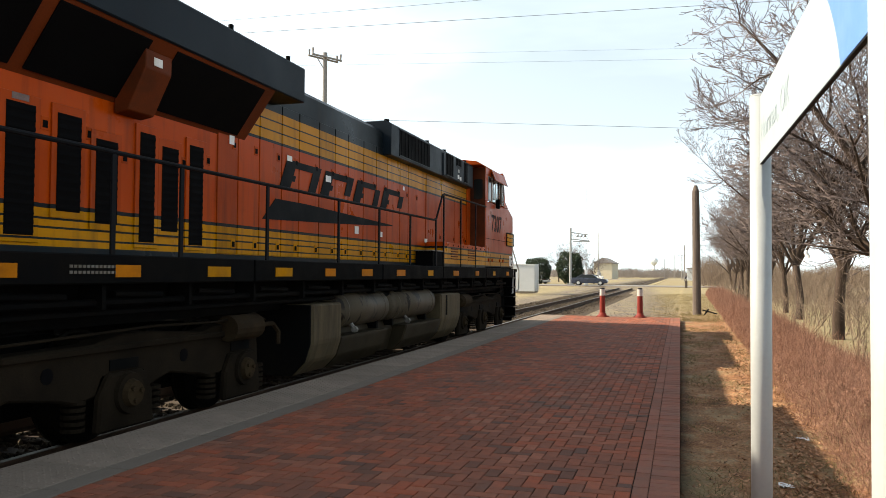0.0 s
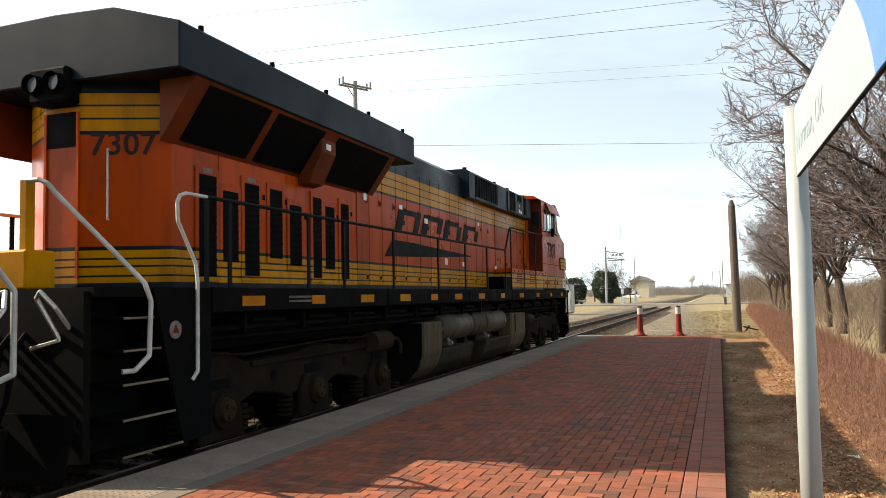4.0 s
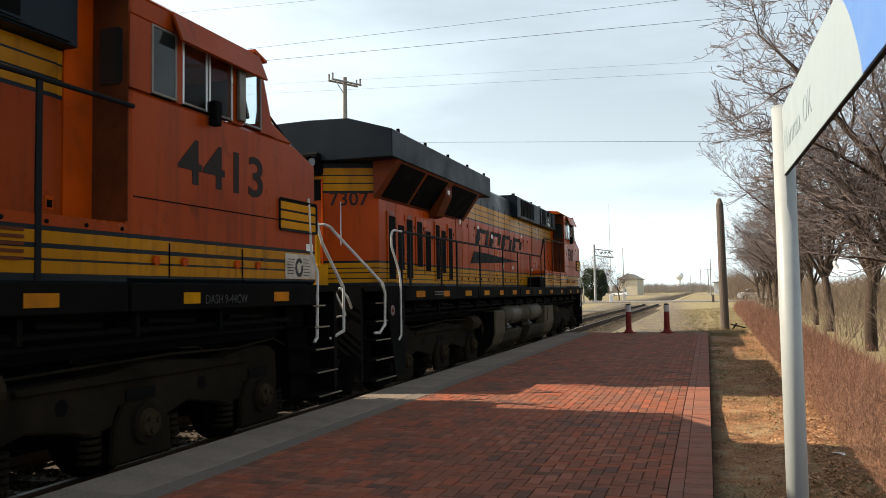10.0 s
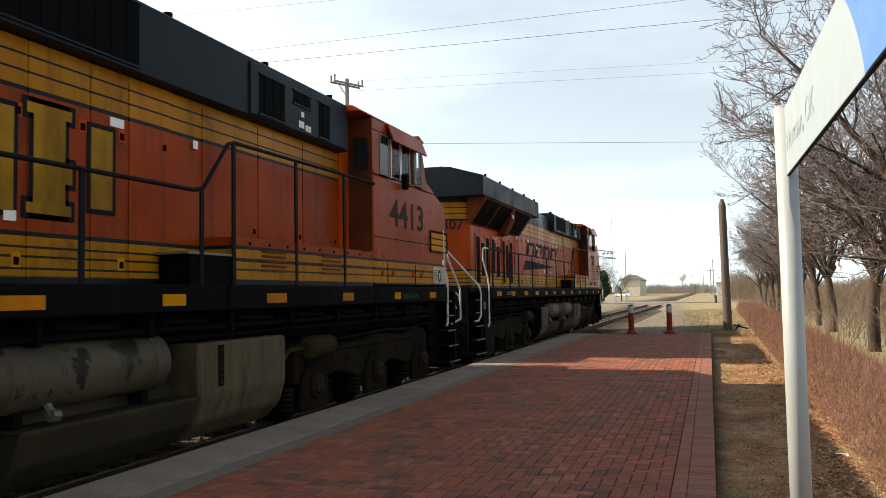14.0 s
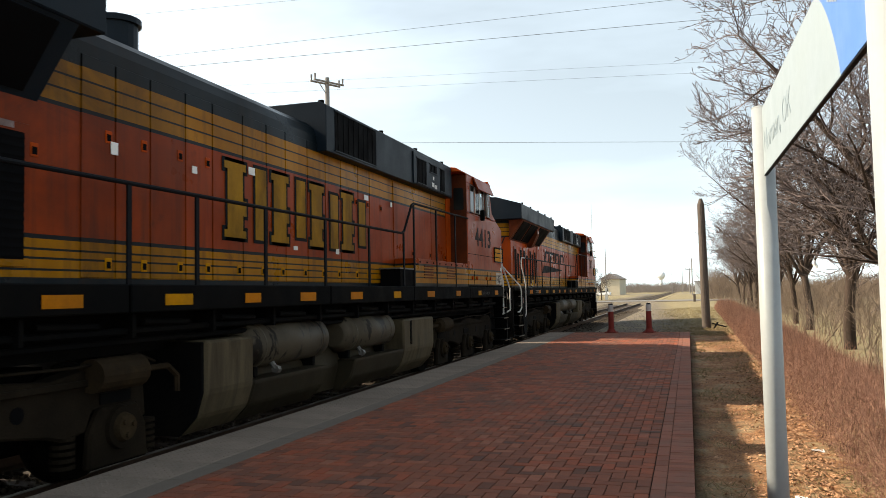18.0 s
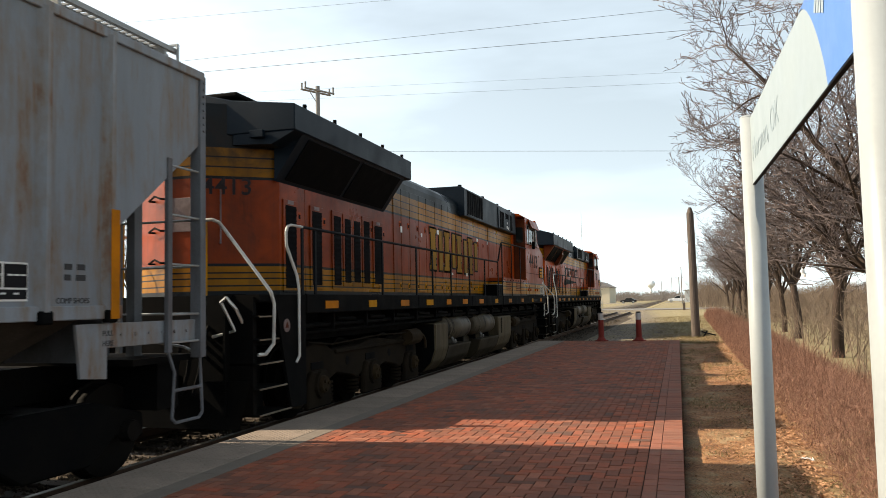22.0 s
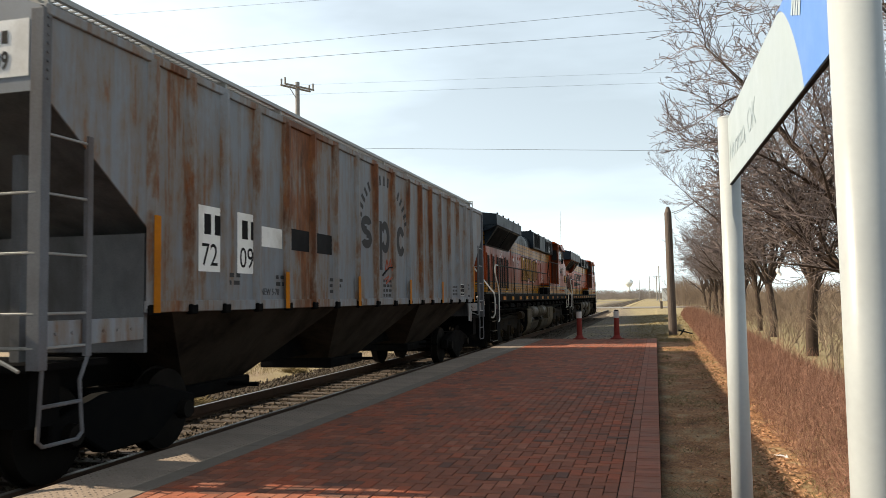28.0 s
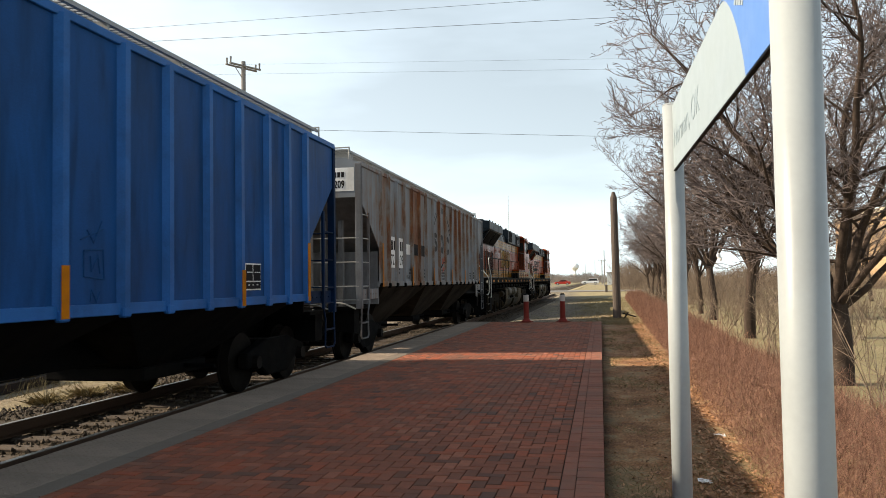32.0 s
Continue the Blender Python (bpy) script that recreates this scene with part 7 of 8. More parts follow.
        part("bolt", bm, M_CAP, glass_slot)
    bm = BM()
    rod(bm, (1.1, c0 + 0.55, 1.2), (1.1, c0 + 0.55, 1.3), 0.07, 0.05, 10)
    rod(bm, (1.05, c0 + 0.95, 1.2), (1.05, c0 + 0.95, 1.26), 0.11, 0.1, 12)
    part("filler_cap", bm, M_BLACK, tank)
    for s in (-1, 1):
        for a, b in ((b1 + 0.02, b1 + 2.17), (b1 + 2.77 - (0.42 if new_style else 0.0), c0 - 0.3)):
            bm = BM()
            rod(bm, (s * 1.2, a + 0.12, 1.06), (s * 1.2, b - 0.12, 1.06), 0.275, seg=28)
            rod(bm, (s * 1.2, a, 1.06), (s * 1.2, a + 0.12, 1.06), 0.17, 0.275, 28)
            rod(bm, (s * 1.2, b - 0.12, 1.06), (s * 1.2, b, 1.06), 0.275, 0.17, 28)
            for f in bm.faces:
                f.smooth = len(f.verts) == 4
            res = part("air_reservoir", bm, M_TANK, root, "dusty grey air reservoir with flaking paint")
            for y in (a + 0.3, b - 0.3):
                bm = BM()
                rod(bm, (s * 1.2, y - 0.012, 1.06), (s * 1.2, y + 0.012, 1.06), 0.279, seg=28)
                part("seam", bm, M_TANK, res)
                bm = BM()
                box(bm, s * 1.2 - 0.12, s * 1.2 + 0.12, y - 0.04, y + 0.04, 0.69, 0.82)
                part("saddle", bm, M_BLACK, res)
            bm = BM()
            rod(bm, (s * 1.38, (a + b) / 2 - 0.5, 0.84), (s * 1.44, (a + b) / 2 - 0.5, 0.76), 0.035, seg=8)
            rod(bm, (s * 1.44, (a + b) / 2 - 0.53, 0.76), (s * 1.44, (a + b) / 2 - 0.45, 0.75), 0.05, seg=8)
            part("drain_valve", bm, M_ALU, res)
    loco_truck(root, -3.15, 2.03, -1)
    loco_truck(root, -17.2, 2.06, 1)
    return root


lead_loco = locomotive("lead_locomotive", "orange and yellow diesel locomotive with dark roof, leading the train", "7307", True, (-20.22, -14.0, 3.90, 4.36, 4.62), (-9.9, 4.46))
second_loco = locomotive("second_locomotive", "orange diesel locomotive with yellow stripes, coupled second", "4413", False, (-20.38, -15.55, 3.98, 4.34, 4.62), (-10.5, 4.58))


def hopper(name, label, length, sill, top, ribs, paint, rib_paint, rusty, under, rib_w, rib_d):
    """A three-bay covered hopper; y = 0 at the front end of its sides."""
    root = empty(name, label, "hopper car", "covered hoppers")
    W = 1.5
    front = -0.13 if rusty else 0.0
    cut, zc0, zc1 = 1.45, sill + 0.82, top - 0.72
    outline = [(-cut, sill), (-cut, zc0), (front, zc1), (front, top), (-length, top), (-length, zc1), (-length + cut, zc0), (-length + cut, sill)]
    for s in (-1, 1):
        bm = BM()
        x0, x1 = sorted((s * (W - 0.02), s * W))
        prism(bm, outline, x0, x1, "x", 0.004)
        side = part("side_sheet", bm, paint, root)
        for k, y in enumerate(ribs):
            bm = BM()
            a, b = y - rib_w / 2, y + rib_w / 2
            prism(bm, [(W * s, a - 0.03), (s * (W + rib_d), a + 0.02), (s * (W + rib_d), b - 0.02), (W * s, b + 0.03)], sill + 0.02, top - 0.04, "z")
            m = rusty[k % len(rusty)] if rusty else rib_paint
            rib = part("side_rib", bm, m, side)
            bm = BM()
            x0, x1 = sorted((s * W, s * (W + rib_d + 0.005)))
            box(bm, x0, x1, y - 0.07, y + 0.07, sill - 0.05, sill + 0.06, 0.015)
            part("rib_foot", bm, M_BLACK if rusty else rib_paint, rib)
        bm = BM()
        x0, x1 = sorted((s * (W - 0.06), s * (W + 0.035)))
        box(bm, x0, x1, -length + 0.02, front - 0.02, top - 0.07, top + 0.02, 0.008)
        box(bm, x0, x1, -length + cut, -cut, sill - 0.02, sill + 0.1, 0.008)
        part("side_rail", bm, rib_paint, side)
        for k, y in enumerate((-1.6, -4.92, -7.42, -10.3, -13.0, -length + 1.5) if rusty else (-1.49, -3.97, -7.66, -11.3, -length + 1.5)):
            bm = BM()
            x0, x1 = sorted((s * (W + rib_d + 0.003), s * (W + rib_d + 0.008)))
            box(bm, x0, x1, y - 0.055, y + 0.055, sill - 0.02, sill + (0.95 if k == 0 or y < -length + 2 else 0.47))
            part("reflector_strip", bm, M_REFLECT, side, "yellow-orange reflective strip")
    # roof with hatch trough and running boards
    bm = BM()
    prism(bm, [(-W, top - 0.02), (W, top - 0.02), (W, top), (1.2, top + 0.1), (0.5, top + 0.17), (-0.5, top + 0.17), (-1.2, top + 0.1), (-W, top)], -length, front, "y")
    roof = part("roof", bm, paint, root)
    for k in range(7):
        y = -1.6 - k * (length - 3.2) / 6
        bm = BM()
        box(bm, -0.35, 0.35, y - 0.85, y + 0.85, top + 0.17, top + 0.26, 0.02)
        part("hatch_cover", bm, paint, roof)
    for s in (-1, 1):
        bm = BM()
        x0 = s * 0.92
        for dx in (-0.3, 0.3):
            box(bm, x0 + dx - 0.012, x0 + dx + 0.012, -length + 0.1, front - 0.1, top + 0.25, top + 0.3)
        for j in range(int((length + front) / 0.09)):
            y = front - 0.12 - j * 0.09
            box(bm, x0 - 0.3, x0 + 0.3, y - 0.014, y + 0.014, top + 0.275, top + 0.298)
        for j in range(5):
            x = x0 - 0.22 + j * 0.11
            box(bm, x - 0.008, x + 0.008, -length + 0.1, -0.1, top + 0.277, top + 0.296)
        board = part("running_board", bm, M_GALV, roof, "galvanised grating walkway")
        bm = BM()
        for j in range(12):
            y = -0.4 - j * (length - 0.8) / 11
            box(bm, x0 - 0.3, x0 + 0.3, y - 0.02, y + 0.02, top + 0.1, top + 0.27)
        tagged(part("board_bracket", bm, M_GALV, board), kind="stuff")
        for y in (front - 0.1, -length + 0.1):
            bm = BM()
            tube(bm, [(s * 1.25, y, top + 0.05), (s * 1.25, y, top + 0.34), (s * 0.62, y, top + 0.34), (s * 0.62, y, top + 0.12)], 0.016, 6)
            part("end_grab", bm, M_GALV, board)
    # ends: slope sheet, frame, ladders, platform, brake gear
    for y_end, d in ((front, 1), (-length, -1)):
        f = lambda y: y_end - d * y
        bm = BM()
        prism(bm, [(f(0.0), zc1), (f(0.03), zc1 - 0.02), (f(3.05), 1.6), (f(3.1), 1.7), (f(0.1), zc1 + 0.1)], -W + 0.022, W - 0.022, "x")
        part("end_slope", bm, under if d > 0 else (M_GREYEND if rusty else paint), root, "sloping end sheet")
        bm = BM()
        x0, x1 = sorted((f(0.0), f(0.03)))
        box(bm, -W + 0.022, W - 0.022, x0, x1, zc1, top - 0.02)
        part("end_sheet", bm, paint, root)
        bm = BM()
        x0, x1 = sorted((f(cut), f(cut + 0.05)))
        box(bm, -1.46, 1.46, x0, x1, 1.17, zc0 - 0.05)
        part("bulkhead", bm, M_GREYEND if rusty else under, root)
        for s in (-1, 1):
            bm = BM()
            y0, y1 = sorted((f(-0.01), f(0.09)))
            x0, x1 = sorted((s * 1.4, s * 1.53))
            box(bm, x0, x1, y0, y1, 1.12, top - 0.02, 0.006)
            post = part("corner_post", bm, M_GREYPOST if rusty else M_BLUESHADE, root)
            bm = BM()
            for k in range(9):
                z = zc1 + 0.1 + k * 0.075
                if z < top - 0.05:
                    rod(bm, (s * 1.53, f(0.04), z), (s * 1.545, f(0.04), z), 0.014, seg=6)
            tagged(part("rivet_row", bm, M_GREYPOST if rusty else M_BLUESHADE, post), kind="stuff")
            bm = BM()
            y0, y1 = sorted((f(0.56), f(0.63)))
            x0, x1 = sorted((s * 1.47, s * 1.52))
            box(bm, x0, x1, y0, y1, 1.2, zc0 + 0.75, 0.006)
            part("ladder_stile", bm, M_GREYPOST if rusty else M_BLUESHADE, root)
            for z in (1.3, 1.58, 2.08, 2.58, 3.08):
                bm = BM()
                if z < zc0 + 0.75:
                    rod(bm, (s * 1.5, f(0.05), z), (s * 1.5, f(0.6), z), 0.013, seg=6)
                if z < 3:
                    rod(bm, (s * 1.47, f(0.0), z), (s * 0.45, f(0.0), z), 0.013, seg=6)
                part("rung", bm, M_GALV if rusty else M_BLUESHADE, root)
            bm = BM()
            y0, y1 = sorted((f(0.86), f(0.92)))
            box(bm, s * 0.44 - 0.03, s * 0.44 + 0.03, f(0) - 0.02, f(0) + 0.02, 1.15, top - 0.85)
            part("inner_stile", bm, M_GREYPOST if rusty else M_BLUESHADE, root)
            bm = BM()
            tube(bm, [(s * 1.5, f(0.06), 1.12), (s * 1.5, f(0.02), 0.55), (s * 1.5, f(0.08), 0.5), (s * 1.5, f(0.48), 0.5), (s * 1.5, f(0.54), 0.55), (s * 1.5, f(0.5), 1.0), (s * 1.5, f(0.6), 1.2)], 0.017, 6)
            tube(bm, [(s * 1.5, f(0.05), 0.82), (s * 1.5, f(0.52), 0.82)], 0.018, 6)
            part("stirrup_step", bm, M_GREYPOST if rusty else M_BLUESHADE, root, "bent steel stirrup step")
            if rusty and d > 0:
                bm = BM()
                prism(bm, [(f(cut + 0.02), 1.03), (f(cut + 0.34), 1.06), (f(cut + 0.4), sill - 0.06), (f(cut + 0.02), sill - 0.06)], *sorted((s * 1.46, s * 1.49)), "x")
                part("corner_gusset", bm, rib_paint, root)
            bm = BM()
            y0, y1 = sorted((f(0.05), f(cut)))
            x0, x1 = sorted((s * 1.4, s * 1.46))
            box(bm, x0, x1, y0, y1, 1.3, 1.52, 0.006)
            for k in range(6):
                rod(bm, (s * 1.46, f(0.25 + 0.2 * k), 1.41), (s * 1.475, f(0.25 + 0.2 * k), 1.41), 0.015, seg=6)
            part("shear_plate", bm, rib_paint if rusty else M_BLUESHADE, root)
        bm = BM()
        y0, y1 = sorted((f(0.0), f(1.0)))
        box(bm, -1.4, 1.4, y0, y1, 1.1, 1.16)
        part("end_platform", bm, M_BLACK, root)
        y0, y1 = sorted((f(0.35), f(0.47)))
        for x in (-0.55, 0.55, -0.95, 0.95):
            bm = BM()
            box(bm, x - 0.05, x + 0.05, y0, y1, 1.16, zc1 - 0.45)
            part("end_column", bm, M_GREYEND if rusty else under, root)
        bm = BM()
        y0, y1 = sorted((f(-0.45), f(3.0)))
        box(bm, -0.32, 0.32, y0, y1, 0.75, 1.1)
        y0, y1 = sorted((f(-0.5), f(-0.95)))
        box(bm, -0.14, 0.14, y0, y1, 0.75, 0.98, 0.03)
        part("centre_sill", bm, M_BLACK, root)
        bm = BM()
        tube(bm, [(0.4, f(-0.02), 1.35), (1.2, f(-0.1), 1.22), (1.42, f(-0.1), 1.12)], 0.016, 6)
        tube(bm, [(0.5, f(-0.1), 1.1), (0.55, f(-0.4), 0.9), (0.5, f(-0.6), 0.65)], 0.025, 6)
        part("brake_rigging", bm, M_GALV, root)
        bm = BM()
        for x in (-0.7, 0.0, 0.7):
            tube(bm, [(x, f(-0.1), 1.0), (x + 0.1, f(-0.25), 0.7), (x + 0.05, f(-0.55), 0.5), (x - 0.1, f(-0.8), 0.6)], 0.03, 6)
        box(bm, -1.3, 1.3, *sorted((f(0.15), f(0.5))), 0.62, 1.1)
        part("draft_gear", bm, M_BLACK, root)
        if d < 0:
            bm = BM()
            bmesh.ops.create_cone(bm, cap_ends=False, segments=20, radius1=0.28, radius2=0.28, depth=0.03, matrix=Matrix.Translation((0.1, f(-0.12), 2.0)) @ Matrix.Rotation(math.pi / 2, 4, "X"))
            for k in range(4):
                a = k * math.pi / 2
                rod(bm, (0.1, f(-0.12), 2.0), (0.1 + 0.27 * math.cos(a), f(-0.12), 2.0 + 0.27 * math.sin(a)), 0.013, seg=5)
            part("brake_wheel", bm, M_BLACK, root)
    # three hopper bays
    n, a0 = 3, -1.9
    span = (length - 3.8) / n
    for k in range(n):
        ya, yb = a0 - k * span, a0 - (k + 1) * span
        yc = (ya + yb) / 2
        bm = BM()
        t = [bm.verts.new((x, y, sill - 0.005)) for x, y in ((-W + 0.03, ya), (W - 0.03, ya), (W - 0.03, yb), (-W + 0.03, yb))]
        o = [bm.verts.new((x, y, 0.62)) for x, y in ((-0.62, yc + 0.75), (0.62, yc + 0.75), (0.62, yc - 0.75), (-0.62, yc - 0.75))]
        for i in range(4):
            bm.faces.new((t[i], t[(i + 1) % 4], o[(i + 1) % 4], o[i]))
        bm.faces.new(o)
        bm.faces.new(t[::-1])
        bmesh.ops.recalc_face_normals(bm, faces=bm.faces[:])
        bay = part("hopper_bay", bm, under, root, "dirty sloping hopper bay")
        bm = BM()
        box(bm, -0.7, 0.7, yc - 0.8, yc + 0.8, 0.45, 0.62, 0.02)
        part("outlet_gate", bm, M_BLACK, bay)
        bm = BM()
        tube(bm, [(-1.1, yc + 0.2, 0.55), (1.15, yc + 0.2, 0.55)], 0.03, 6)
        part("gate_shaft", bm, M_BLACK, bay)
    # trucks
    bm = BM()
    box(bm, -0.3, 0.3, -length + 3.0, -3.0, 0.7, 1.08)
    part("centre_sill", bm, M_BLACK, root)
    for yc in (-1.75, -length + 1.75):
        bm = BM()
        for s in (-1, 1):
            x0, x1 = sorted((s * 0.95, s * 1.12))
            prism(bm, [(yc - 1.15, 0.36), (yc - 1.15, 0.6), (yc - 0.45, 0.78), (yc + 0.45, 0.78), (yc + 1.15, 0.6), (yc + 1.15, 0.36), (yc + 0.75, 0.42), (yc + 0.4, 0.2), (yc - 0.4, 0.2), (yc - 0.75, 0.42)], x0, x1, "x", 0.02)
        box(bm, -1.0, 1.0, yc - 0.2, yc + 0.2, 0.5, 0.76)
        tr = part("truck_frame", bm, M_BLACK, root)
        for dy in (-0.5, 0.5):
            bm = BM()
            prism(bm, [(yc + dy - 0.1, 0.26), (yc + dy + 0.1, 0.26), (yc + dy + 0.06, 0.6), (yc + dy - 0.06, 0.6)], -0.9, 0.9, "x")
            part("brake_beam", bm, M_BLACK, tr)
        for s in (-1, 1):
            for dy in (-0.2, 0, 0.2):
                bm = BM()
                for t in range(5):
                    rod(bm, (s * 1.04, yc + dy, 0.28 + t * 0.05), (s * 1.04, yc + dy, 0.305 + t * 0.05), 0.07, seg=10)
                part("coil_spring", bm, M_TRUCK, tr)
            for dy in (-0.9, 0.9):
                bm = BM()
                rod(bm, (s * 1.1, yc + dy, 0.457), (s * 1.2, yc + dy, 0.457), 0.12, 0.1, 12)
                part("bearing_cap", bm, M_STEEL, tr)
        for dy in (-0.9, 0.9):
            wheelset(root, yc + dy, 0.457)
    return root


grey_hopper = hopper("grey_hopper", "weathered grey covered hopper car streaked with rust", 17.4, 1.58, 4.15, GREY_RIBS, M_GREYCAR, M_GREYRIB,
                     (M_GREYRIB,), M_GREYUNDER, 0.09, 0.07)
BLUE_RIBS = (-1.5, -2.28, -3.06, -3.98, -4.88, -5.82, -6.68, -7.65, -8.58, -9.5, -10.44, -11.36, -12.25, -13.1, -14.1, -15.2, -16.1)
blue_hopper = hopper("blue_hopper", "clean blue covered hopper car with light blue ribs", 17.6, 1.38, 4.22, BLUE_RIBS, M_BLUECAR, M_BLUERIB, None, M_BLACK, 0.13, 0.07)


def consolidated_stencil(root, y, z, w=0.46, h=0.3):
    bm = BM()
    box(bm, 1.501, 1.506, y, y + w, z, z + h)
    p = part("stencil_panel", bm, M_LABEL, root, "black stencil panel with a white border")
    for a, b, c, d in ((0.02, 0.45, 0.35, 0.95), (0.5, 0.98, 0.35, 0.95), (0.02, 0.98, 0.05, 0.3)):
        bm = BM()
        box(bm, 1.506, 1.509, y + a * w, y + b * w, z + c * h, z + d * h)
        q = part("panel_field", bm, M_STENCIL, p)
        bm = BM()
        for k in range(3):
            yy = y + (a + (b - a) * (0.15 + 0.28 * k)) * w
            box(bm, 1.509, 1.511, yy, yy + 0.05, z + (c + d) / 2 * h, z + (c + d) / 2 * h + 0.014)
        part("panel_print", bm, M_LABEL, q)


def small_print(root, y, z, rows, cols, w, material=M_GREYSTENCIL, h=0.05, gap=0.09):
    rng = random.Random(int(y * 100))
    bm = BM()
    for r in range(rows):
        yy = y
        for c in range(cols):
            ww = w * rng.uniform(0.5, 1.2)
            box(bm, 1.5005, 1.504, yy, yy + ww, z - r * gap, z - r * gap + h)
            yy += ww + 0.06
    tagged(part("small_print", bm, material, root), kind="stuff")


def dress_hoppers():
    g = grey_hopper
    consolidated_stencil(g, -2.98, 1.72)
    consolidated_stencil(blue_hopper, -3.78, 1.57, 0.5, 0.38)
    small_print(g, -1.38 - 0.75, 1.98, 2, 2, 0.14)
    small_print(g, -3.7, 1.92, 3, 3, 0.13)
    small_print(g, -8.9, 1.98, 4, 3, 0.14)
    small_print(g, -11.4, 1.95, 3, 3, 0.12)
    small_print(g, -14.6, 1.95, 2, 3, 0.12)
    small_print(g, -13.2, 1.95, 2, 3, 0.12)
    lettering("stencil", "COMP SHOES", 0.068, M_GREYSTENCIL, g, on_side(1.502, -2.22, 1.7, sx=0.92))
    lettering("stencil", "PULL", 0.07, M_GREYSTENCIL, g, on_side(1.491, -1.66, 1.41, sx=0.9))
    lettering("stencil", "HERE", 0.07, M_GREYSTENCIL, g, on_side(1.491, -1.66, 1.32, sx=0.9))
    # black patches over old marks
    for a, b in ((-12.78, -12.16), (-11.93, -11.32)):
        bm = BM()
        box(bm, 1.501, 1.505, a, b, 2.36, 2.66)
        part("painted_patch", bm, M_STENCIL, g, "black painted-out patch")
    bm = BM()
    box(bm, 1.501, 1.5045, -13.6, -13.03, 2.36, 2.62)
    part("painted_patch", bm, M_LABEL, g, "white painted-out patch")
    # owner's mark: three plain rounded shapes and an arc of blocks
    def band(bm, y, z, ry, rz, a0, a1, width, n=16):
        """A curved band of paint from angle a0 to a1 (degrees)."""
        inner, outer = [], []
        for k in range(n + 1):
            a = radians(a0 + (a1 - a0) * k / n)
            outer.append((y + math.cos(a) * ry, z + math.sin(a) * rz))
            inner.append((y + math.cos(a) * (ry - width), z + math.sin(a) * (rz - width)))
        for k in range(n):
            prism(bm, [outer[k], outer[k + 1], inner[k + 1], inner[k]], 1.501, 1.5045, "x")
        bmesh.ops.remove_doubles(bm, verts=bm.verts[:], dist=1e-4)
    for y, z, arcs in ((-9.76, 2.84, ((70, 270, 0.0, 0.13), (-110, 90, 0.0, -0.13))), (-8.78, 2.82, ((-150, 150, 0.02, 0.0),)), (-7.84, 2.8, ((30, 330, 0.0, 0.0),))):
        bm = BM()
        if len(arcs) == 2:
            band(bm, y, z + 0.12, 0.26, 0.17, 20, 270, 0.15)
            band(bm, y, z - 0.115, 0.26, 0.17, -160, 90, 0.15)
        else:
            band(bm, y, z, 0.25, 0.3, arcs[0][0], arcs[0][1], 0.15)
            box(bm, 1.501, 1.5045, y - (0.3 if arcs[0][0] < 0 else 0.1), y - (0.17 if arcs[0][0] < 0 else -0.2), z - (0.62 if arcs[0][0] < 0 else 0.04), z + (0.28 if arcs[0][0] < 0 else 0.05)) if arcs[0][0] < 0 else None
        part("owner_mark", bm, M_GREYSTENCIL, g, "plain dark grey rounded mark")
    bm = BM()
    for k in range(17):
        t = radians(168 - k * 9.6)
        if k in (5, 11):
            continue
        y, z = -8.78 + 1.32 * math.cos(t), 2.95 + 0.92 * math.sin(t)
        dy, dz = math.sin(t) * 0.036, -math.cos(t) * 0.036
        ny, nz = math.cos(t) * 0.09, math.sin(t) * 0.09
        prism(bm, [(y - dy - ny, z - dz - nz), (y + dy - ny, z + dz - nz), (y + dy + ny, z + dz + nz), (y - dy + ny, z - dz + nz)], 1.501, 1.5045, "x")
    tagged(part("arc_print", bm, M_GREYSTENCIL, g, "arc of faded grey bars"), kind="stuff")
    bm = BM()
    for p in ([(1.504, -8.9, 2.12), (1.504, -8.6, 2.28), (1.504, -8.3, 2.3)], [(1.504, -8.8, 2.2), (1.504, -8.7, 2.4), (1.504, -8.6, 2.22), (1.504, -8.5, 2.42), (1.504, -8.4, 2.2)], [(1.504, -8.85, 2.02), (1.504, -8.6, 2.1), (1.504, -8.75, 1.95), (1.504, -8.4, 2.08)]):
        tube(bm, p, 0.011, 5)
    part("graffiti", bm, M_REDGRAF, g, "red spray-painted scrawl")
    bm = BM()
    tube(bm, [(1.504, -8.95, 2.1), (1.504, -8.6, 2.26), (1.504, -8.2, 2.28)], 0.02, 5)
    part("graffiti", bm, M_STENCIL, g, "black spray-painted stroke")
    # reporting marks: owner's letters as bars, the car's number in figures
    for y in (-15.0, -14.16):
        bm = BM()
        box(bm, 1.501, 1.5035, y - 0.05, y + 0.52, 2.0, 2.74)
        patch = part("mark_patch", bm, M_LABEL, g, "white patch under the car's mark")
        bm = BM()
        for k in range(2):
            box(bm, 1.5035, 1.506, y + 0.06 + 0.22 * k, y + 0.2 + 0.22 * k, 2.42, 2.65)
        part("mark_bar", bm, M_STENCIL, patch)
    lettering("car_number", "72", 0.36, M_STENCIL, g, on_side(1.504, -15.0, 2.07, sx=0.98))
    lettering("car_number", "09", 0.36, M_STENCIL, g, on_side(1.504, -14.16, 2.07, sx=0.98))
    lettering("stencil", "NEW 5-78", 0.12, M_GREYSTENCIL, g, on_side(1.502, -13.62, 1.74, sx=0.95))
    bm = BM()
    yb = -17.4
    box(bm, 0.62, 1.38, yb - 0.006, yb - 0.002, 3.56, 4.05)
    patch = part("end_patch", bm, M_LABEL, g, "white patch on the end sheet")
    bm = BM()
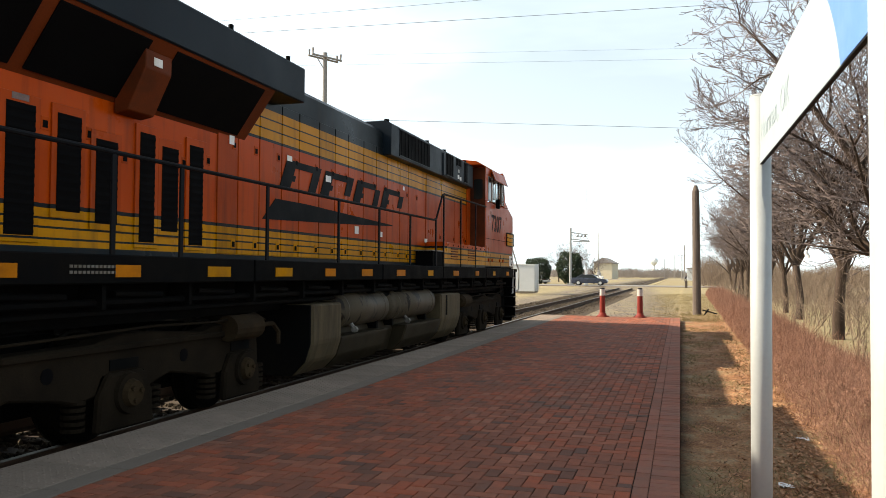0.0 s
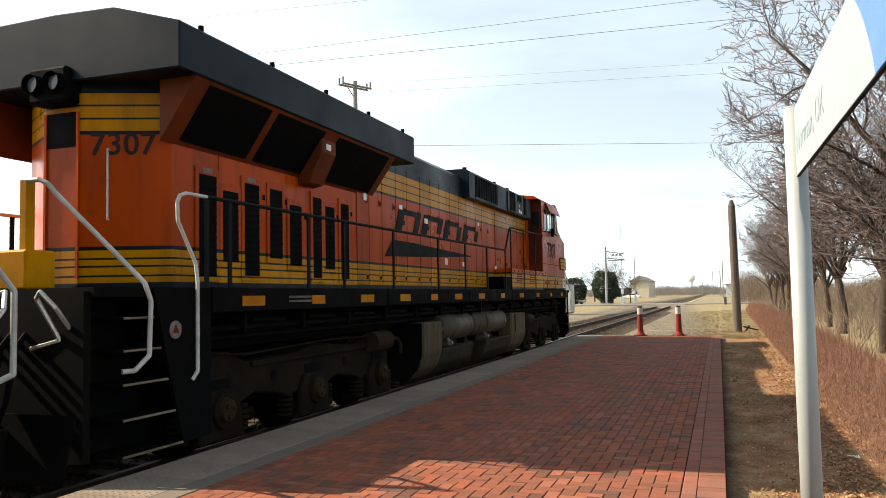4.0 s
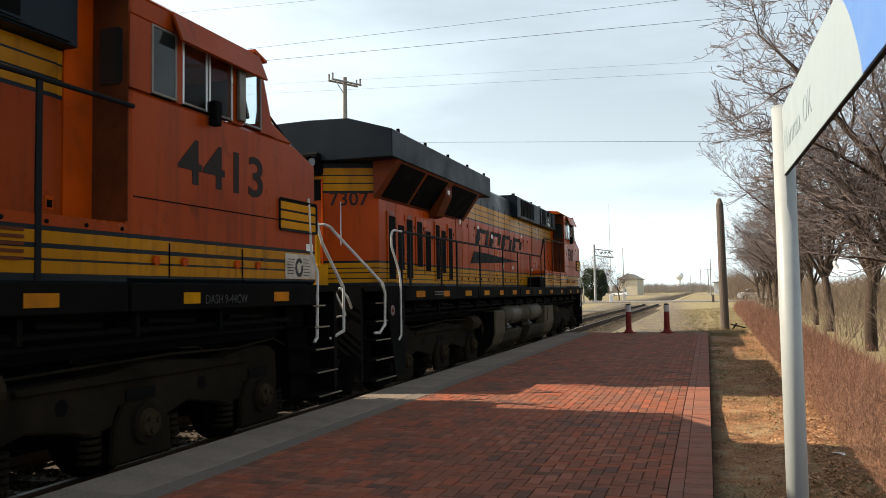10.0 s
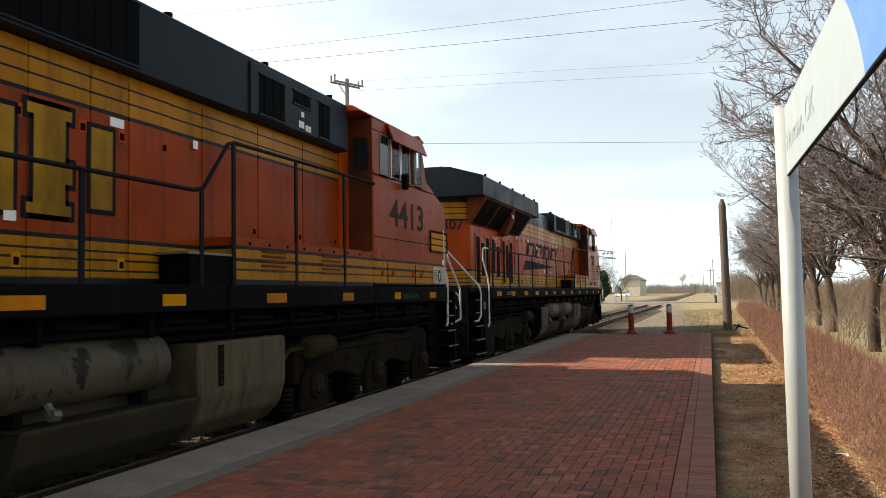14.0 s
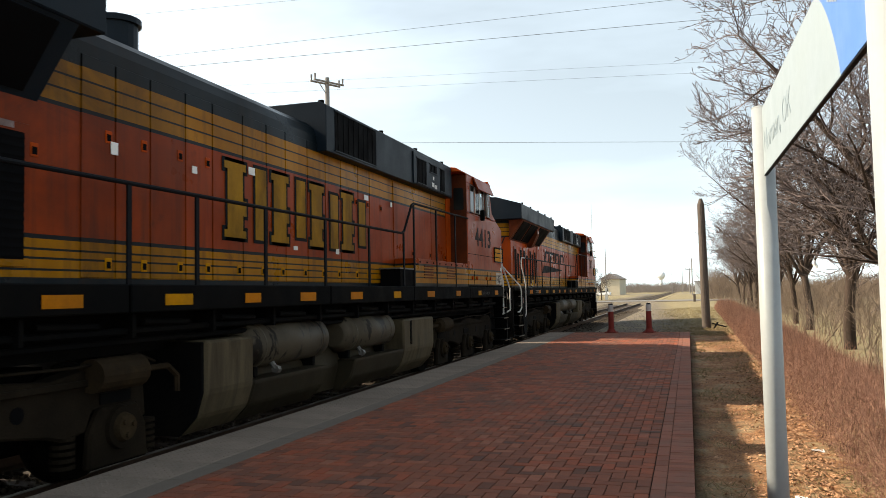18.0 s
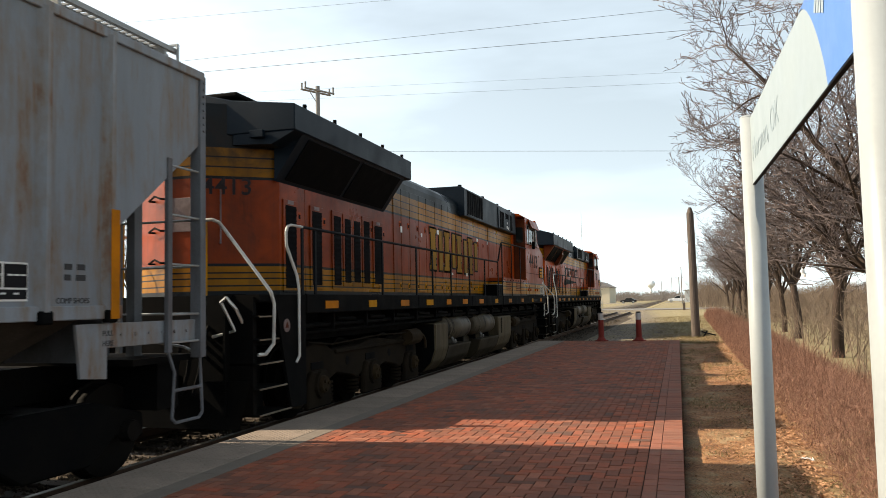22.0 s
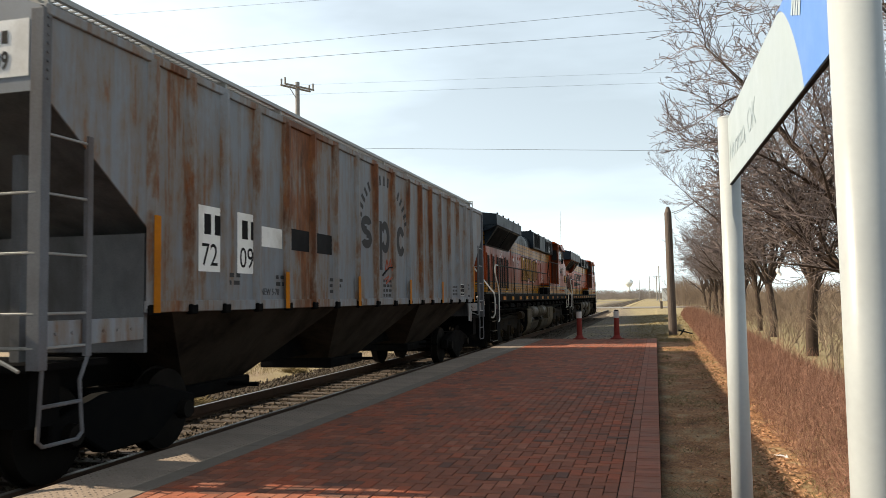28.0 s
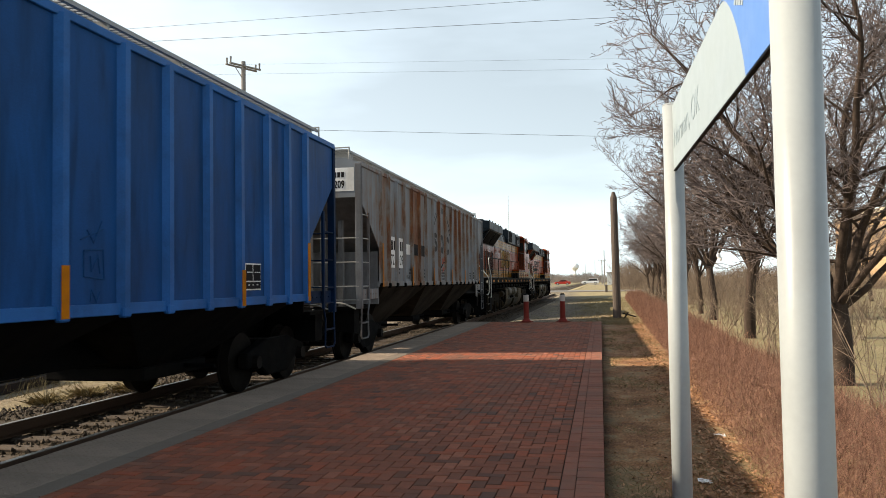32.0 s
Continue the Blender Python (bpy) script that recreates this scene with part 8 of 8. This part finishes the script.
    for k in range(4):
        box(bm, 0.85 + 0.085 * k, 0.91 + 0.085 * k, yb - 0.01, yb - 0.006, 3.85, 3.96)
    part("mark_bar", bm, M_STENCIL, patch)
    lettering("end_number", "17209", 0.22, M_STENCIL, g, bold=0.02, m=Matrix(((0.68, 0, 0, 0.79), (0, 0, -1, yb - 0.008), (0, 1, 0, 3.63), (0, 0, 0, 1))))
    bm = BM()
    for p in ([(1.503, -7.35, 2.1), (1.503, -7.0, 2.22)], [(1.503, -7.3, 2.0), (1.503, -7.3, 1.75), (1.503, -6.98, 1.72), (1.503, -7.0, 2.02), (1.503, -7.3, 2.0)], [(1.503, -7.2, 1.95), (1.503, -7.18, 1.8), (1.503, -7.08, 1.96), (1.503, -7.05, 1.78)], [(1.503, -7.25, 2.2), (1.503, -7.15, 2.08), (1.503, -7.02, 2.3)], [(1.503, -7.2, 1.5), (1.503, -7.18, 1.62), (1.503, -7.1, 1.5), (1.503, -7.05, 1.6)]):
        tube(bm, p, 0.008, 5)
    part("graffiti", bm, M_BLUEGRAF, blue_hopper, "faint dark scrawl")


dress_hoppers()


# ---- what moves ----
# Place of the second locomotive's nose along the track, second by second.
NOSE = (0.73, 1.35, 2.03, 2.82, 3.65, 4.50, 5.36, 6.21, 7.18, 8.26, 9.33, 10.54, 11.85, 13.21, 14.69, 16.27, 17.85, 19.49, 21.24, 23.14, 25.24, 27.44, 29.82,
        32.31, 34.8, 37.39, 40.0, 42.55, 45.08, 47.65, 50.25, 52.81, 55.4)


def nose_at(t):
    i = min(int(t), 31)
    p = [NOSE[max(0, min(32, k))] for k in (i - 1, i, i + 1, i + 2)]
    u = t - i
    return p[1] + 0.5 * u * (p[2] - p[0] + u * (2 * p[0] - 5 * p[1] + 4 * p[2] - p[3] + u * (3 * (p[1] - p[2]) + p[3] - p[0])))


def motions():
    for vehicle, offset in ((lead_loco, 22.82), (second_loco, 0.0), (grey_hopper, -22.3), (blue_hopper, -41.33)):
        walk(vehicle, [(t, pose(TRACK_X, NOSE[t] + offset, RAIL_Z)) for t in range(33)])
    for w, y, r in WHEELS:
        rows, last = [], None
        for f in range(0, 961):
            t = f / 30
            a = -math.degrees((nose_at(t) - NOSE[0]) / r)
            if last is None or abs(a - last) > 70 or f == 960:
                rows.append((t, Matrix.Translation((0, y, r)) @ Matrix.Rotation(radians(a), 4, "X")))
                last = a
        walk(w, rows)
    drives = ((dark_sedan, LANE_A, ROAD_Z, -90, ((0, -11.5), (0.6, -6.6), (1.2, -1.9), (1.6, 1.2), (2.0, 4.2), (5, 27), (32, 160))),
              (silver_sedan, LANE_A, ROAD_Z, -90, ((0, -55), (4, -22), (5.5, -9.2), (6, -5.2), (7, 3.0), (8, 11.5), (32, 170))),
              (white_sedan, LANE_A, ROAD_Z, -90, ((0, -75), (6, -30), (8, -11.8), (9, -3.0), (10, 6), (12, 24), (32, 175))),
              (delivery_van, 236, -0.04, 90, ((0, 18.3), (0.6, 6.3), (1.2, -2.7), (1.6, -5.6), (2, -8.8), (2.4, -11.8), (2.8, -15.3), (3.2, -19.6), (4, -28.5), (32, -298.8))),
              (dark_suv, 236, -0.04, 90, ((0, 3.3), (1.2, -10.3), (2, -16.4), (2.8, -24.1), (4, -39.8), (32, -315.4))),
              (far_white_sedan, 236, -0.04, 90, ((0, 124.5), (6, 21.6), (8, -7.8), (9, -18.3), (11, -43.2), (32, -273.9))),
              (black_sedan, 236, -0.04, 90, ((0, 199), (19, 23), (20.5, 5), (21, -2), (21.5, -7.6), (22, -13.8), (23.5, -30), (32, -130))),
              (white_pickup, 236, -0.04, 90, ((0, 224), (20, 22), (21.5, 6.3), (22, 0), (22.5, -4.7), (23, -8.9), (23.5, -13.2), (24, -17.2), (26, -34), (32, -90))),
              (black_suv, 236, -0.04, 90, ((0, 249), (22, 18), (23.5, 0.7), (24, -5), (24.5, -11), (26, -28), (32, -85))),
              (late_white_sedan, 236, -0.04, 90, ((0, 273.9), (24, 19.9), (26.5, -7.1), (28, -24.9), (32, -74.7))),
              (night_sedan, 236, -0.04, 90, ((0, 315), (28, 20), (30, -1.6), (30.5, -7.2), (31, -12.6), (32, -24))),
              (white_suv, 236, -0.04, 90, ((0, 350), (29, 24), (30.5, 10.5), (31, 6.1), (32, -3))),
              (red_sedan, 236, -0.04, 90, ((0, 332), (29, 15.5), (30, 6.3), (30.5, 1.2), (31, -3.2), (32, -11))))
    for vehicle, y, z, yaw, rows in drives:
        walk(vehicle, [(t, pose(x, y, z, 0, 0, yaw)) for t, x in rows])


motions()
